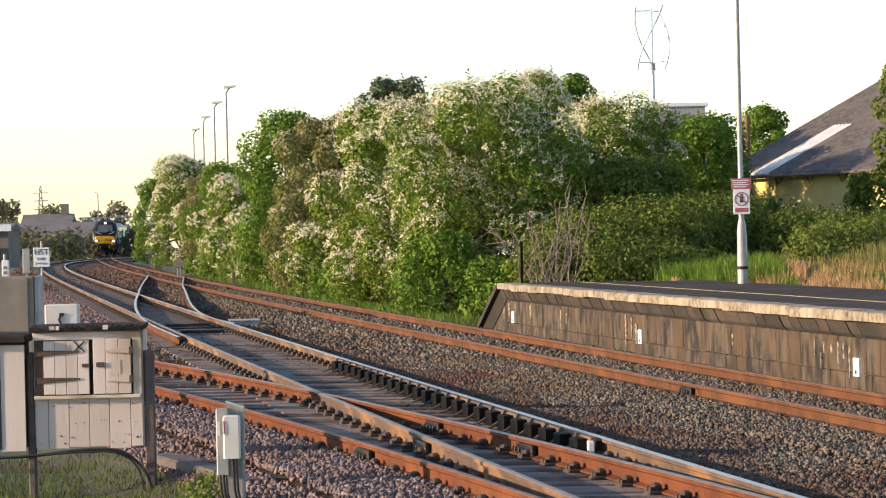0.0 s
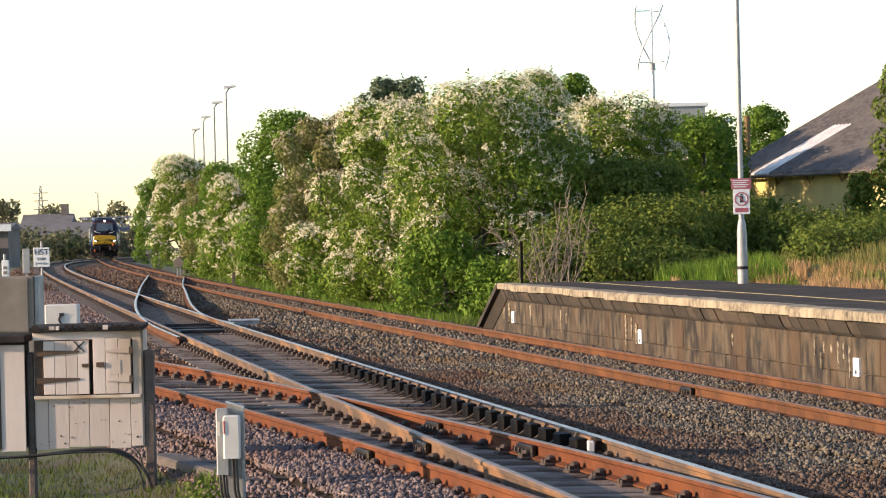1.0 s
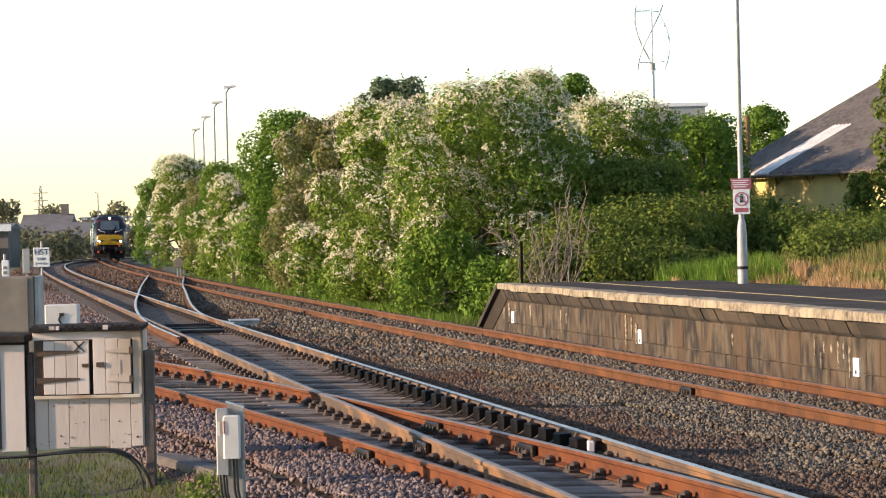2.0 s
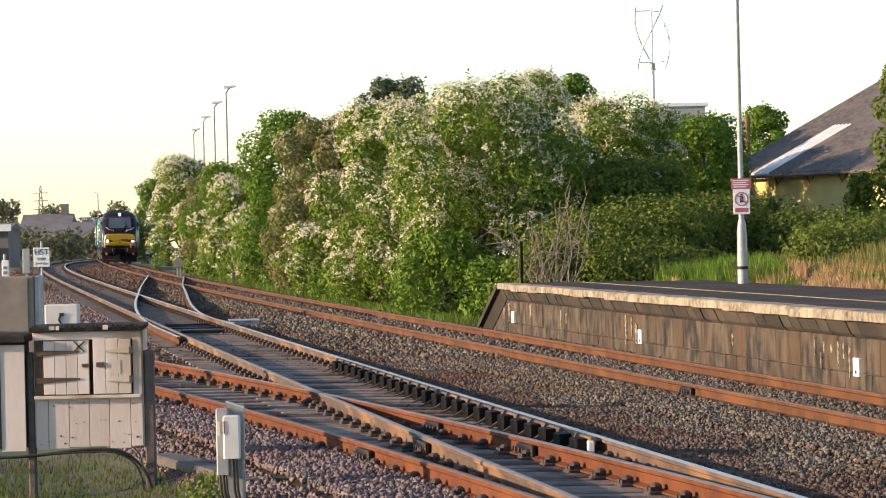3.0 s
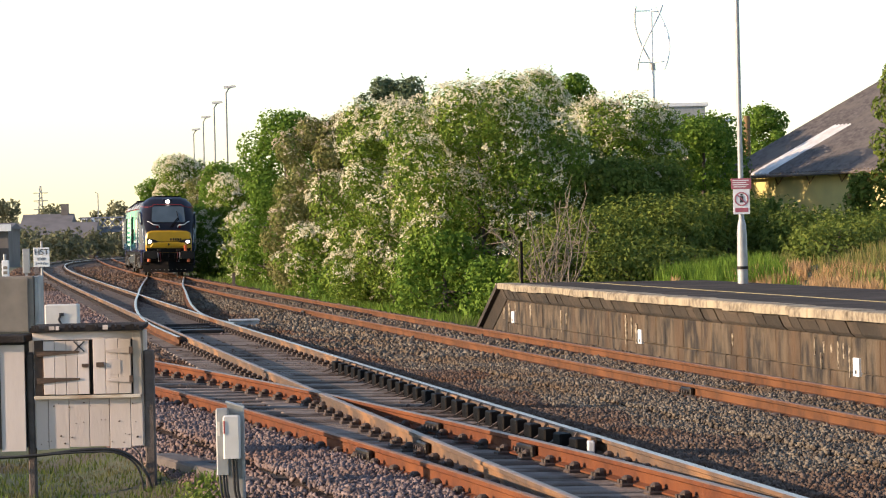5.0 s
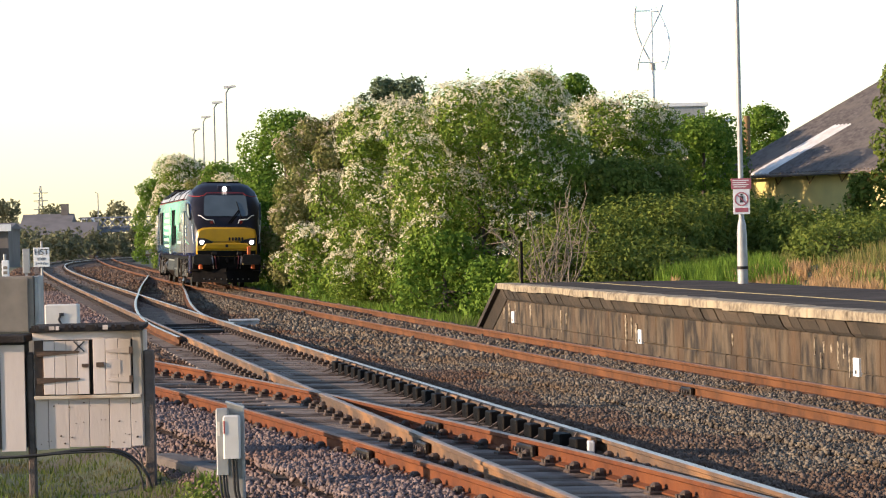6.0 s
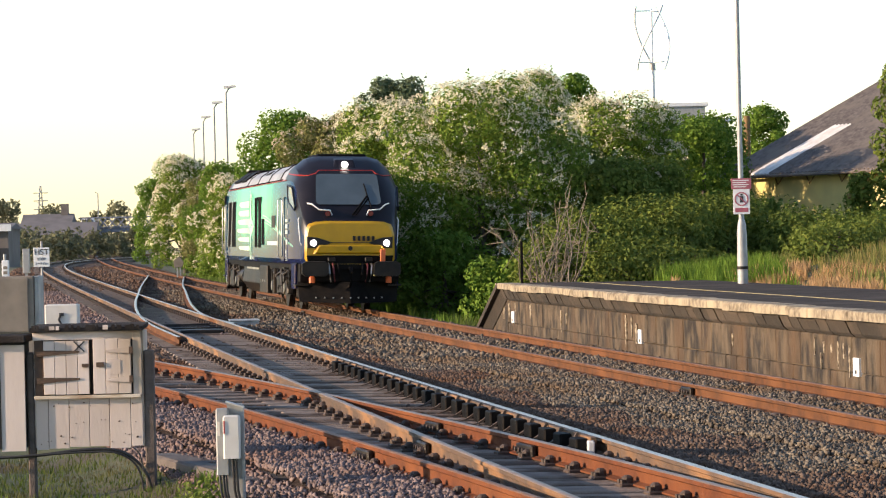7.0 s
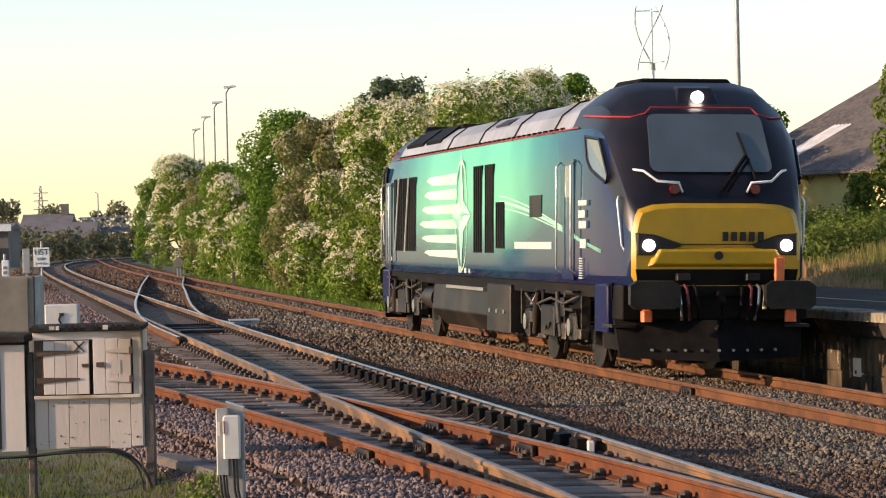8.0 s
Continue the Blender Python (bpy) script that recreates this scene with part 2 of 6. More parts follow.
def smooth_line(ctrl, n=10):
    """A line that glides through control points."""
    out = []
    c = [Vector(q) for q in ctrl]
    c = [2 * c[0] - c[1], *c, 2 * c[-1] - c[-2]]
    for a, b, d, e in zip(c, c[1:], c[2:], c[3:]):
        for k in range(n):
            u = k / n
            out.append(tuple(0.5 * (2 * b + (d - a) * u + (2 * a - 5 * b + 4 * d - e) * u * u + (3 * b - a - 3 * d + e) * u ** 3)))
    return out + [tuple(ctrl[-1])]


rail(smooth_line([(-14.68, 152.6), (-13.3, 137.0), (-11.4, 115.5), (-9.89, 99.2), (-8.85, 88.0), (-8.05, 80.0), (-7.35, 73.5), (-6.7, 68.0), (-6.0, 62.8), (-5.45, 59.2), (-4.75, 54.8)]), crossover, M_RAIL, M_SHINY)
rail(smooth_line([(-12.5, 147.8), (-10.3, 121.0), (-8.85, 105.0), (-7.5, 90.0), (-6.4, 78.5), (-5.65, 71.8), (-5.0, 67.3), (-4.35, 63.8)]), crossover, M_RAIL, M_SHINY)


# ---- ground ----
def lane(y):
    """Plan x of the main track's centre, straight on beyond its bend."""
    return main_x(min(y, 310.0)) + (0.0 if y < 310 else -0.05 * (y - 310))


def ground_z(x, y):
    """Ground height: ballast by the tracks, cess on both sides, a bank behind the platform."""
    o = x - lane(y)
    z = -0.19 if abs(o) < 1.9 else -0.235
    left = x - (loop_x(min(y, 225.0)) - 2.2 if y > 46 else siding_x(max(y, 12.0)) - 1.7)
    if left < 0:
        z -= 0.28 * min(1.0, -left / 1.2)
    if o > 1.6:
        z -= 0.15 * min(1.0, (o - 1.6) / 0.8)
    fade = min(1.0, max(0.0, (112 - y) / 45))
    start = 5.6 if y < 61 else 5.6 - 2.6 * min(1.0, (y - 61) / 8)
    if o > start:
        k = min(1.0, (o - start) / 1.1 if y < 61 else (o - start) / 3.6)
        j = min(1.0, max(0.0, (o - 6.6) / 5.0))
        z += (1.14 * k * k * (3 - 2 * k) + 0.75 * j * j * (3 - 2 * j)) * fade
    d = (y - 330) / 200
    if d > 0:
        z -= min(2.0, d)
    return z + drop(x)


def make_ground():
    xs = sorted({*np.linspace(-12, 14, 131).round(2), *np.linspace(-60, -12, 49).round(2), *np.linspace(14, 60, 47).round(2), -4000, -1500, -600, -250, -120, 120, 250, 600, 1500, 4000})
    ys = sorted({*np.linspace(10, 80, 176).round(2), *np.linspace(80, 200, 121).round(2), *np.linspace(200, 500, 101).round(2), -4000, -500, -100, -30, 0, 5, 700, 1200, 2500, 4500})
    xs, ys = [float(q) for q in xs], [float(q) for q in ys]
    vs = [(x, y, ground_z(x, min(max(y, 10.0), 520.0)) + (0.03 * noise.noise(Vector((x * 1.7, y * 1.7, 0))) if 9 < y < 200 else 0)) for y in ys for x in xs]
    n = len(xs)
    fs = [(j * n + i, j * n + i + 1, (j + 1) * n + i + 1, (j + 1) * n + i) for j in range(len(ys) - 1) for i in range(n - 1)]
    mi = []
    for j in range(len(ys) - 1):
        for i in range(n - 1):
            x, y = (xs[i] + xs[i + 1]) / 2, (ys[j] + ys[j + 1]) / 2
            o = x - lane(min(max(y, 10), 500))
            wob = 0.5 * noise.noise(Vector((x * 0.8, y * 0.8, 3)))
            edge = (loop_x(min(max(y, 10), 225.0)) - 2.6 if y > 46 else siding_x(min(max(y, 12.0), 46)) - 2.0)
            mi.append(0 if edge + wob < x and o + wob < 2.6 else 1)
    g = Geo()
    g.v, g.f, g.m = vs, fs, mi
    return tagged(part("ground", g, [M_BALLAST, M_TURF], smooth=60), "pinkish-grey stone ballast bed with rough grass at its edges", "ground", kind="structure")


M_TURF = mat("rough_turf", (0.050, 0.070, 0.020), (0.085, 0.078, 0.036), 3, 0.95, 0.8, c=(0.075, 0.052, 0.033), fine=30, world_space=True)
make_ground()


# ---- platform ----
PLAT_Z = 0.82
M_ASPHALT = mat("worn_asphalt", (0.042, 0.033, 0.028), (0.064, 0.051, 0.043), 5, 0.95, 0.4, c=(0.085, 0.068, 0.056), spec=0.1, world_space=True)
M_COPING = mat("coping_stone", (0.33, 0.27, 0.185), (0.12, 0.092, 0.063), 9, 0.9, 0.7, c=(0.36, 0.295, 0.20), world_space=True)
M_WALL = mat("stained_platform_wall", (0.105, 0.078, 0.052), (0.05, 0.038, 0.027), 3.2, 0.95, 0.6, c=(0.17, 0.115, 0.058), fine=25)
M_YELLOW = mat("faded_yellow_line", (0.55, 0.42, 0.16), (0.38, 0.30, 0.14), 12, 0.85)


def make_platform():
    line = plan_line(main_x, 8.0, 64.8, 1.0)
    p = thing("platform", pose(0, 0, 0), "old railway platform with stained wall and asphalt top", "platform", kind="structure")
    part("platform_core", Geo().loft(sweep(line, [(2.19, -0.5), (2.19, 0.70), (2.6, 0.70), (2.6, -0.5)])), M_WALL, p)
    # two courses of large blocks, each set a little differently, under a corbelled course
    for row, (z0, start) in enumerate(((-0.47, 0.1), (0.0, 0.36))):
        for x, y, a in along(offset_line(line, 2.16), 0.62, start):
            part("wall_block", BLOCK[random.randrange(4)], None, p, at=Matrix.Translation(at(x + random.uniform(-0.006, 0.008), y, z0)) @ Matrix.Rotation(-a + random.uniform(-0.014, 0.014), 4, "Z"))
    for x, y, a in along(offset_line(line, 2.09), 0.46, 0.15):
        part("corbel_block", CORBEL[random.randrange(3)], None, p, at=Matrix.Translation(at(x + random.uniform(-0.012, 0.012), y, 0.46)) @ Matrix.Rotation(-a + random.uniform(-0.016, 0.016), 4, "Z"))
    # ragged pale runs drawn in place of white graffiti, thicker at the top
    for yy, z0, z1, w in ((64.9, 0.05, 0.36, 0.10), (64.3, 0.1, 0.40, 0.16), (63.6, 0.16, 0.42, 0.10), (61.9, 0.12, 0.42, 0.12), (58.8, -0.05, 0.38, 0.10), (58.3, 0.1, 0.33, 0.08), (53.15, -0.14, 0.42, 0.11), (52.7, 0.05, 0.40, 0.06), (52.35, -0.05, 0.3, 0.12),
                          (45.9, 0.12, 0.32, 0.05), (41.25, -0.20, 0.20, 0.045), (41.55, 0.16, 0.40, 0.05), (41.1, 0.20, 0.36, 0.06), (40.75, 0.22, 0.34, 0.08), (40.45, 0.02, 0.38, 0.05), (40.2, 0.16, 0.36, 0.06), (39.95, -0.08, 0.34, 0.05)):
        a = math.atan2(main_x(yy + 1) - main_x(yy - 1), 2.0)
        m = Matrix.Translation(at(main_x(yy) + 2.134 * math.cos(a), yy - 2.134 * math.sin(a), 0)) @ Matrix.Rotation(-a, 4, "Z")
        left, right = [], []
        for k in range(9):
            f = k / 8
            e = w * (0.35 + 0.65 * f) * (1 if k < 8 else 0.5)
            left.append((-e * random.uniform(0.4, 1.0), z0 + (z1 - z0) * f))
            right.append((e * random.uniform(0.4, 1.0), z0 + (z1 - z0) * f))
        ring = right + left[::-1]
        part("pale_streak", Geo().loft([[(-0.004, q, z) for q, z in ring], [(0.02, q, z) for q, z in ring]]), M_STREAK, p, "pale streak in place of white graffiti on the wall", at=m)
    # a muddy ledge along the foot of the wall
    part("wall_foot", Geo().loft(sweep(line, [(1.72, -0.5), (1.86, -0.30), (2.13, -0.22), (2.2, -0.5)])), M_MUD, p, "muddy ledge along the foot of the wall")
    part("surface", Geo().loft(sweep(line, [(2.25, 0.6), (2.25, PLAT_Z - 0.004), (6.5, PLAT_Z + 0.05), (6.5, -0.4)])), M_ASPHALT, p)
    part("yellow_line", Geo().loft(sweep(line, [(3.75, PLAT_Z + 0.01), (3.75, PLAT_Z + 0.018), (3.85, PLAT_Z + 0.018), (3.85, PLAT_Z + 0.01)])), M_YELLOW, p, "faded yellow safety line")
    for x, y, a in along(plan_line(main_x, 8.0, 64.9, 1.0), 0.92):
        x, y = x + 2.12 * math.cos(a), y - 2.12 * math.sin(a)
        part("coping_slab", COPING[random.randrange(3)], None, p, at=Matrix.Translation(at(x, y, PLAT_Z + random.uniform(-0.006, 0.006))) @ Matrix.Rotation(-a + random.uniform(-0.012, 0.012), 4, "Z"))
    # end ramp: a wall below a sloping corbel and a sloping edge, both coloured dark for shade
    ramp = plan_line(main_x, 64.8, 67.4, 0.65)
    body, lip, cope = [], [], []
    for (x, y), f in zip(ramp, (0, 0.25, 0.5, 0.75, 1.0)):
        top = PLAT_Z * (1 - f) - 0.16 * f
        low = max(-0.5, top - 0.36)
        body.append([at(x + 2.16, y, -0.5), at(x + 2.16, y, top - 0.05), at(x + 6.5, y, top - 0.05), at(x + 6.5, y, -0.5)])
        lip.append([at(x + 2.14, y, low), at(x + 2.02, y, top - 0.12), at(x + 2.3, y, top - 0.12), at(x + 2.3, y, low)])
        cope.append([at(x + 1.93, y, top - 0.12), at(x + 1.93, y, top), at(x + 6.4, y, top + 0.02), at(x + 6.4, y, top - 0.12)])
    part("end_ramp", Geo().loft(body), M_WALLP, p, "stained end wall below the ramp")
    part("ramp_corbel", Geo().loft(lip), M_CORBEL, p, "sloping corbel of the ramp")
    part("ramp_top", Geo().loft(cope), M_CORBEL, p, "sloping ramp top coloured dark for its shade")
    return p


M_MUD = mat("dark_wall_foot", (0.075, 0.055, 0.038), (0.045, 0.034, 0.025), 6, 0.95, 0.7, c=(0.11, 0.078, 0.05), world_space=True)
M_STREAK = mat("pale_wall_streak", (0.34, 0.28, 0.20), (0.10, 0.073, 0.046), 17, 0.95, 0.3, cuts=(0.42, 0.60), world_space=True)
M_WALLP = mat("stained_wall_block", (0.100, 0.072, 0.045), (0.016, 0.012, 0.009), 4.2, 0.95, 0.9, c=(0.075, 0.043, 0.021), fine=22, cuts=(0.36, 0.62), world_space=True, stretch=1.9)
# Corbel tones carry the shade below the coping and on the ramp face.
M_CORBEL = mat("shade_dark_corbel_block", (0.075, 0.054, 0.037), (0.022, 0.017, 0.013), 6, 0.95, 0.6, c=(0.03, 0.023, 0.017), world_space=True, per="object", cuts=(0.15, 0.9))
BLOCK = [fix(Geo().box(-0.012 - 0.004 * k, 0.06, -0.305, 0.305, 0.0, 0.455, ch=0.009 + 0.003 * k).mesh("wall_block", M_WALLP)) for k in range(4)]
CORBEL = [fix(Geo().loft([[(0.05, q, 0.0), (0.09, q, -0.004), (0.16, q, 0.245), (-0.08 - 0.012 * k, q, 0.245), (-0.07, q, 0.17 + 0.01 * k), (-0.01, q, 0.05)] for q in (-0.225, 0.225)]).mesh("corbel_block", M_CORBEL)) for k in range(3)]
COPING = [fix(Geo().box(-0.20 - 0.006 * k, 0.22, -0.455, 0.455, -0.12 - 0.008 * k, 0.0, ch=0.015 + 0.008 * k).mesh("coping_slab", M_COPING)) for k in range(3)]
make_platform()


# ---- locomotive ----
def paint_material():
    """Glossy livery: navy at the ends and along the sill, teal-green towards the middle."""
    m = bpy.data.materials.new("livery_paint")
    m.use_nodes = True
    n, l = m.node_tree.nodes, m.node_tree.links
    p = n["Principled BSDF"]
    tc = n.new("ShaderNodeTexCoord")
    sep = n.new("ShaderNodeSeparateXYZ")
    l.new(tc.outputs["Object"], sep.inputs[0])
    wave = n.new("ShaderNodeTexNoise")
    wave.inputs["Scale"].default_value = 0.45
    wave.inputs["Detail"].default_value = 2
    l.new(tc.outputs["Object"], wave.inputs["Vector"])
    along_body = n.new("ShaderNodeMath")       # distance from the middle, bent by the wave
    along_body.operation = "ABSOLUTE"
    l.new(sep.outputs["Y"], along_body.inputs[0])
    f = n.new("ShaderNodeMapRange")
    f.inputs["From Min"].default_value, f.inputs["From Max"].default_value = 10.2, 3.2
    l.new(along_body.outputs[0], f.inputs["Value"])
    # The paint brightens with height, partly in place of reflected sky.
    h = n.new("ShaderNodeMapRange")
    h.inputs["From Min"].default_value, h.inputs["From Max"].default_value = 1.1, 2.2
    l.new(sep.outputs["Z"], h.inputs["Value"])
    mul = n.new("ShaderNodeMath")
    mul.operation = "MULTIPLY"
    l.new(f.outputs[0], mul.inputs[0])
    l.new(h.outputs[0], mul.inputs[1])
    add = n.new("ShaderNodeMath")
    add.operation = "MULTIPLY_ADD"
    add.inputs[1].default_value, add.inputs[2].default_value = 0.5, -0.25
    l.new(wave.outputs[0], add.inputs[0])
    tot = n.new("ShaderNodeMath")
    l.new(mul.outputs[0], tot.inputs[0])
    l.new(add.outputs[0], tot.inputs[1])
    r = n.new("ShaderNodeValToRGB")
    e = r.color_ramp.elements
    e[0].position, e[0].color = 0.0, (0.013, 0.016, 0.060, 1)
    e[1].position, e[1].color = 1.0, (0.075, 0.42, 0.27, 1)
    k = e.new(0.35)
    k.color = (0.008, 0.062, 0.095, 1)
    k = e.new(0.65)
    k.color = (0.022, 0.20, 0.17, 1)
    l.new(tot.outputs[0], r.inputs[0])
    l.new(r.outputs[0], p.inputs["Base Color"])
    p.inputs["Roughness"].default_value = 0.22
    p.inputs["Metallic"].default_value = 0.0
    p.inputs["Coat Weight"].default_value = 0.5
    p.inputs["Specular IOR Level"].default_value = 0.0
    p.inputs["Coat Roughness"].default_value = 0.05
    dust = n.new("ShaderNodeTexNoise")
    dust.inputs["Scale"].default_value = 5
    dust.inputs["Detail"].default_value = 5
    l.new(tc.outputs["Object"], dust.inputs["Vector"])
    dr = n.new("ShaderNodeMapRange")
    dr.inputs["To Min"].default_value, dr.inputs["To Max"].default_value = 0.22, 0.42
    l.new(dust.outputs[0], dr.inputs["Value"])
    l.new(dr.outputs[0], p.inputs["Roughness"])
    return m


M_PAINT = paint_material()
M_MASK = mat("black_cab_paint", (0.0085, 0.007, 0.0095), (0.013, 0.010, 0.014), 3, 0.36, 0.03, spec=0.3)
M_TAIL = mat("dark_red_lens", (0.15, 0.008, 0.010), (0.10, 0.006, 0.008), 6, 0.2)
M_NOSE = mat("warning_yellow", (0.52, 0.275, 0.006), (0.46, 0.245, 0.006), 4, 0.35, 0.03, c=(0.39, 0.205, 0.006))
M_ROOF = mat("silver_roof", (0.40, 0.39, 0.40), (0.31, 0.30, 0.31), 4, 0.45, 0.06, 0.35, c=(0.25, 0.24, 0.24))
M_RED = mat("red_lining", (0.45, 0.035, 0.025), (0.36, 0.03, 0.022), 5, 0.4)
M_BLACK = mat("grimy_black", (0.0045, 0.004, 0.004), (0.009, 0.0075, 0.007), 7, 0.6, 0.15, c=(0.014, 0.011, 0.009), spec=0.06)
M_UNDER = mat("dusty_underframe", (0.015, 0.0115, 0.009), (0.006, 0.005, 0.0043), 7, 0.5, 0.3, c=(0.032, 0.023, 0.016), spec=0.25)
M_DUSTY = mat("brake_dust_steel", (0.11, 0.078, 0.05), (0.022, 0.017, 0.013), 9, 0.45, 0.2, 0.4)
M_STEEL = mat("bare_steel", (0.5, 0.48, 0.46), (0.36, 0.33, 0.30), 8, 0.35, 0.1, 0.8)
M_MINT = mat("mint_livery_film", (0.46, 0.74, 0.52), (0.26, 0.60, 0.42), 2.2, 0.25, c=(0.62, 0.82, 0.60))
M_MINT2 = mat("shaded_mint_film", (0.28, 0.62, 0.45), (0.22, 0.55, 0.40), 3, 0.25)
# The pane's grey stands in for the lit cab seen through the glass.
M_SCREEN = mat("cab_light_glass", (0.085, 0.105, 0.115), (0.065, 0.082, 0.09), 1.5, 0.07, spec=0.9)
M_WHITE = mat("white_rail_paint", (0.78, 0.77, 0.75), (0.66, 0.65, 0.63), 9, 0.4)
M_ORANGE = mat("orange_cover", (0.85, 0.16, 0.03), (0.70, 0.12, 0.03), 9, 0.5)
M_PRINT = mat("pale_lettering", (0.50, 0.54, 0.50), (0.30, 0.36, 0.36), 30, 0.5)
M_HOSE = mat("dull_red_hose", (0.16, 0.02, 0.022), (0.10, 0.015, 0.016), 7, 0.6)
M_LAMP = glow("headlamp_glow", (1.0, 0.97, 0.90), 9.0)


def body_ring(y, hw, zc, zr, wr):
    zb = 1.15
    half = [(hw - 0.07, zb), (hw, zb + 0.12), (hw, zb + 0.45 * (zc - zb)), (hw - 0.005, zb + 0.75 * (zc - zb)), (hw - 0.05, zc), (0.5 * (hw + wr) - 0.02, zc + 0.50 * (zr - zc)), (wr - 0.12, zc + 0.88 * (zr - zc)), (wr - 0.4, zr)]
    return [(x, y, z) for x, z in half] + [(-x, y, z) for x, z in reversed(half)]


STATIONS = [(-9.85, 1.06, 2.04, 2.16, 0.95), (-9.75, 1.14, 2.15, 2.27, 0.97), (-9.62, 1.18, 2.40, 2.60, 0.95), (-9.2, 1.25, 2.92, 3.36, 0.95), (-8.9, 1.30, 3.10, 3.58, 0.97), (-8.2, 1.335, 3.18, 3.68, 1.0), (-7.2, 1.345, 3.2, 3.68, 1.02),
            (-4.0, 1.345, 3.2, 3.68, 1.02), (0.0, 1.345, 3.2, 3.68, 1.02), (4.0, 1.345, 3.2, 3.68, 1.02), (6.6, 1.345, 3.2, 3.68, 1.02), (7.3, 1.345, 3.2, 3.74, 1.02), (7.9, 1.34, 3.2, 3.80, 1.02), (8.4, 1.325, 3.18, 3.79, 1.0), (8.75, 1.305, 3.14, 3.66, 0.98),
            (8.98, 1.285, 3.05, 3.46, 0.95), (9.2, 1.255, 2.86, 3.33, 0.93), (9.45, 1.215, 2.58, 2.90, 0.93), (9.62, 1.18, 2.36, 2.60, 0.93), (9.75, 1.145, 2.12, 2.30, 0.95), (9.82, 1.095, 2.04, 2.19, 0.95), (9.87, 1.04, 1.99, 2.13, 0.9)]


AXLE = 1.58                        # half of a bogie's wheelbase
LONG = 1.09                        # length of the body to the table of stations


def shell_x(y, z):
    """Half width of the shell at a station and height."""
    ring = body_ring(y, *(float(np.interp(y, [q[0] for q in STATIONS], [q[k] for q in STATIONS])) for k in range(1, 5)))
    side = ring[:len(ring) // 2]
    return float(np.interp(z, [q[2] for q in side], [q[0] for q in side]))


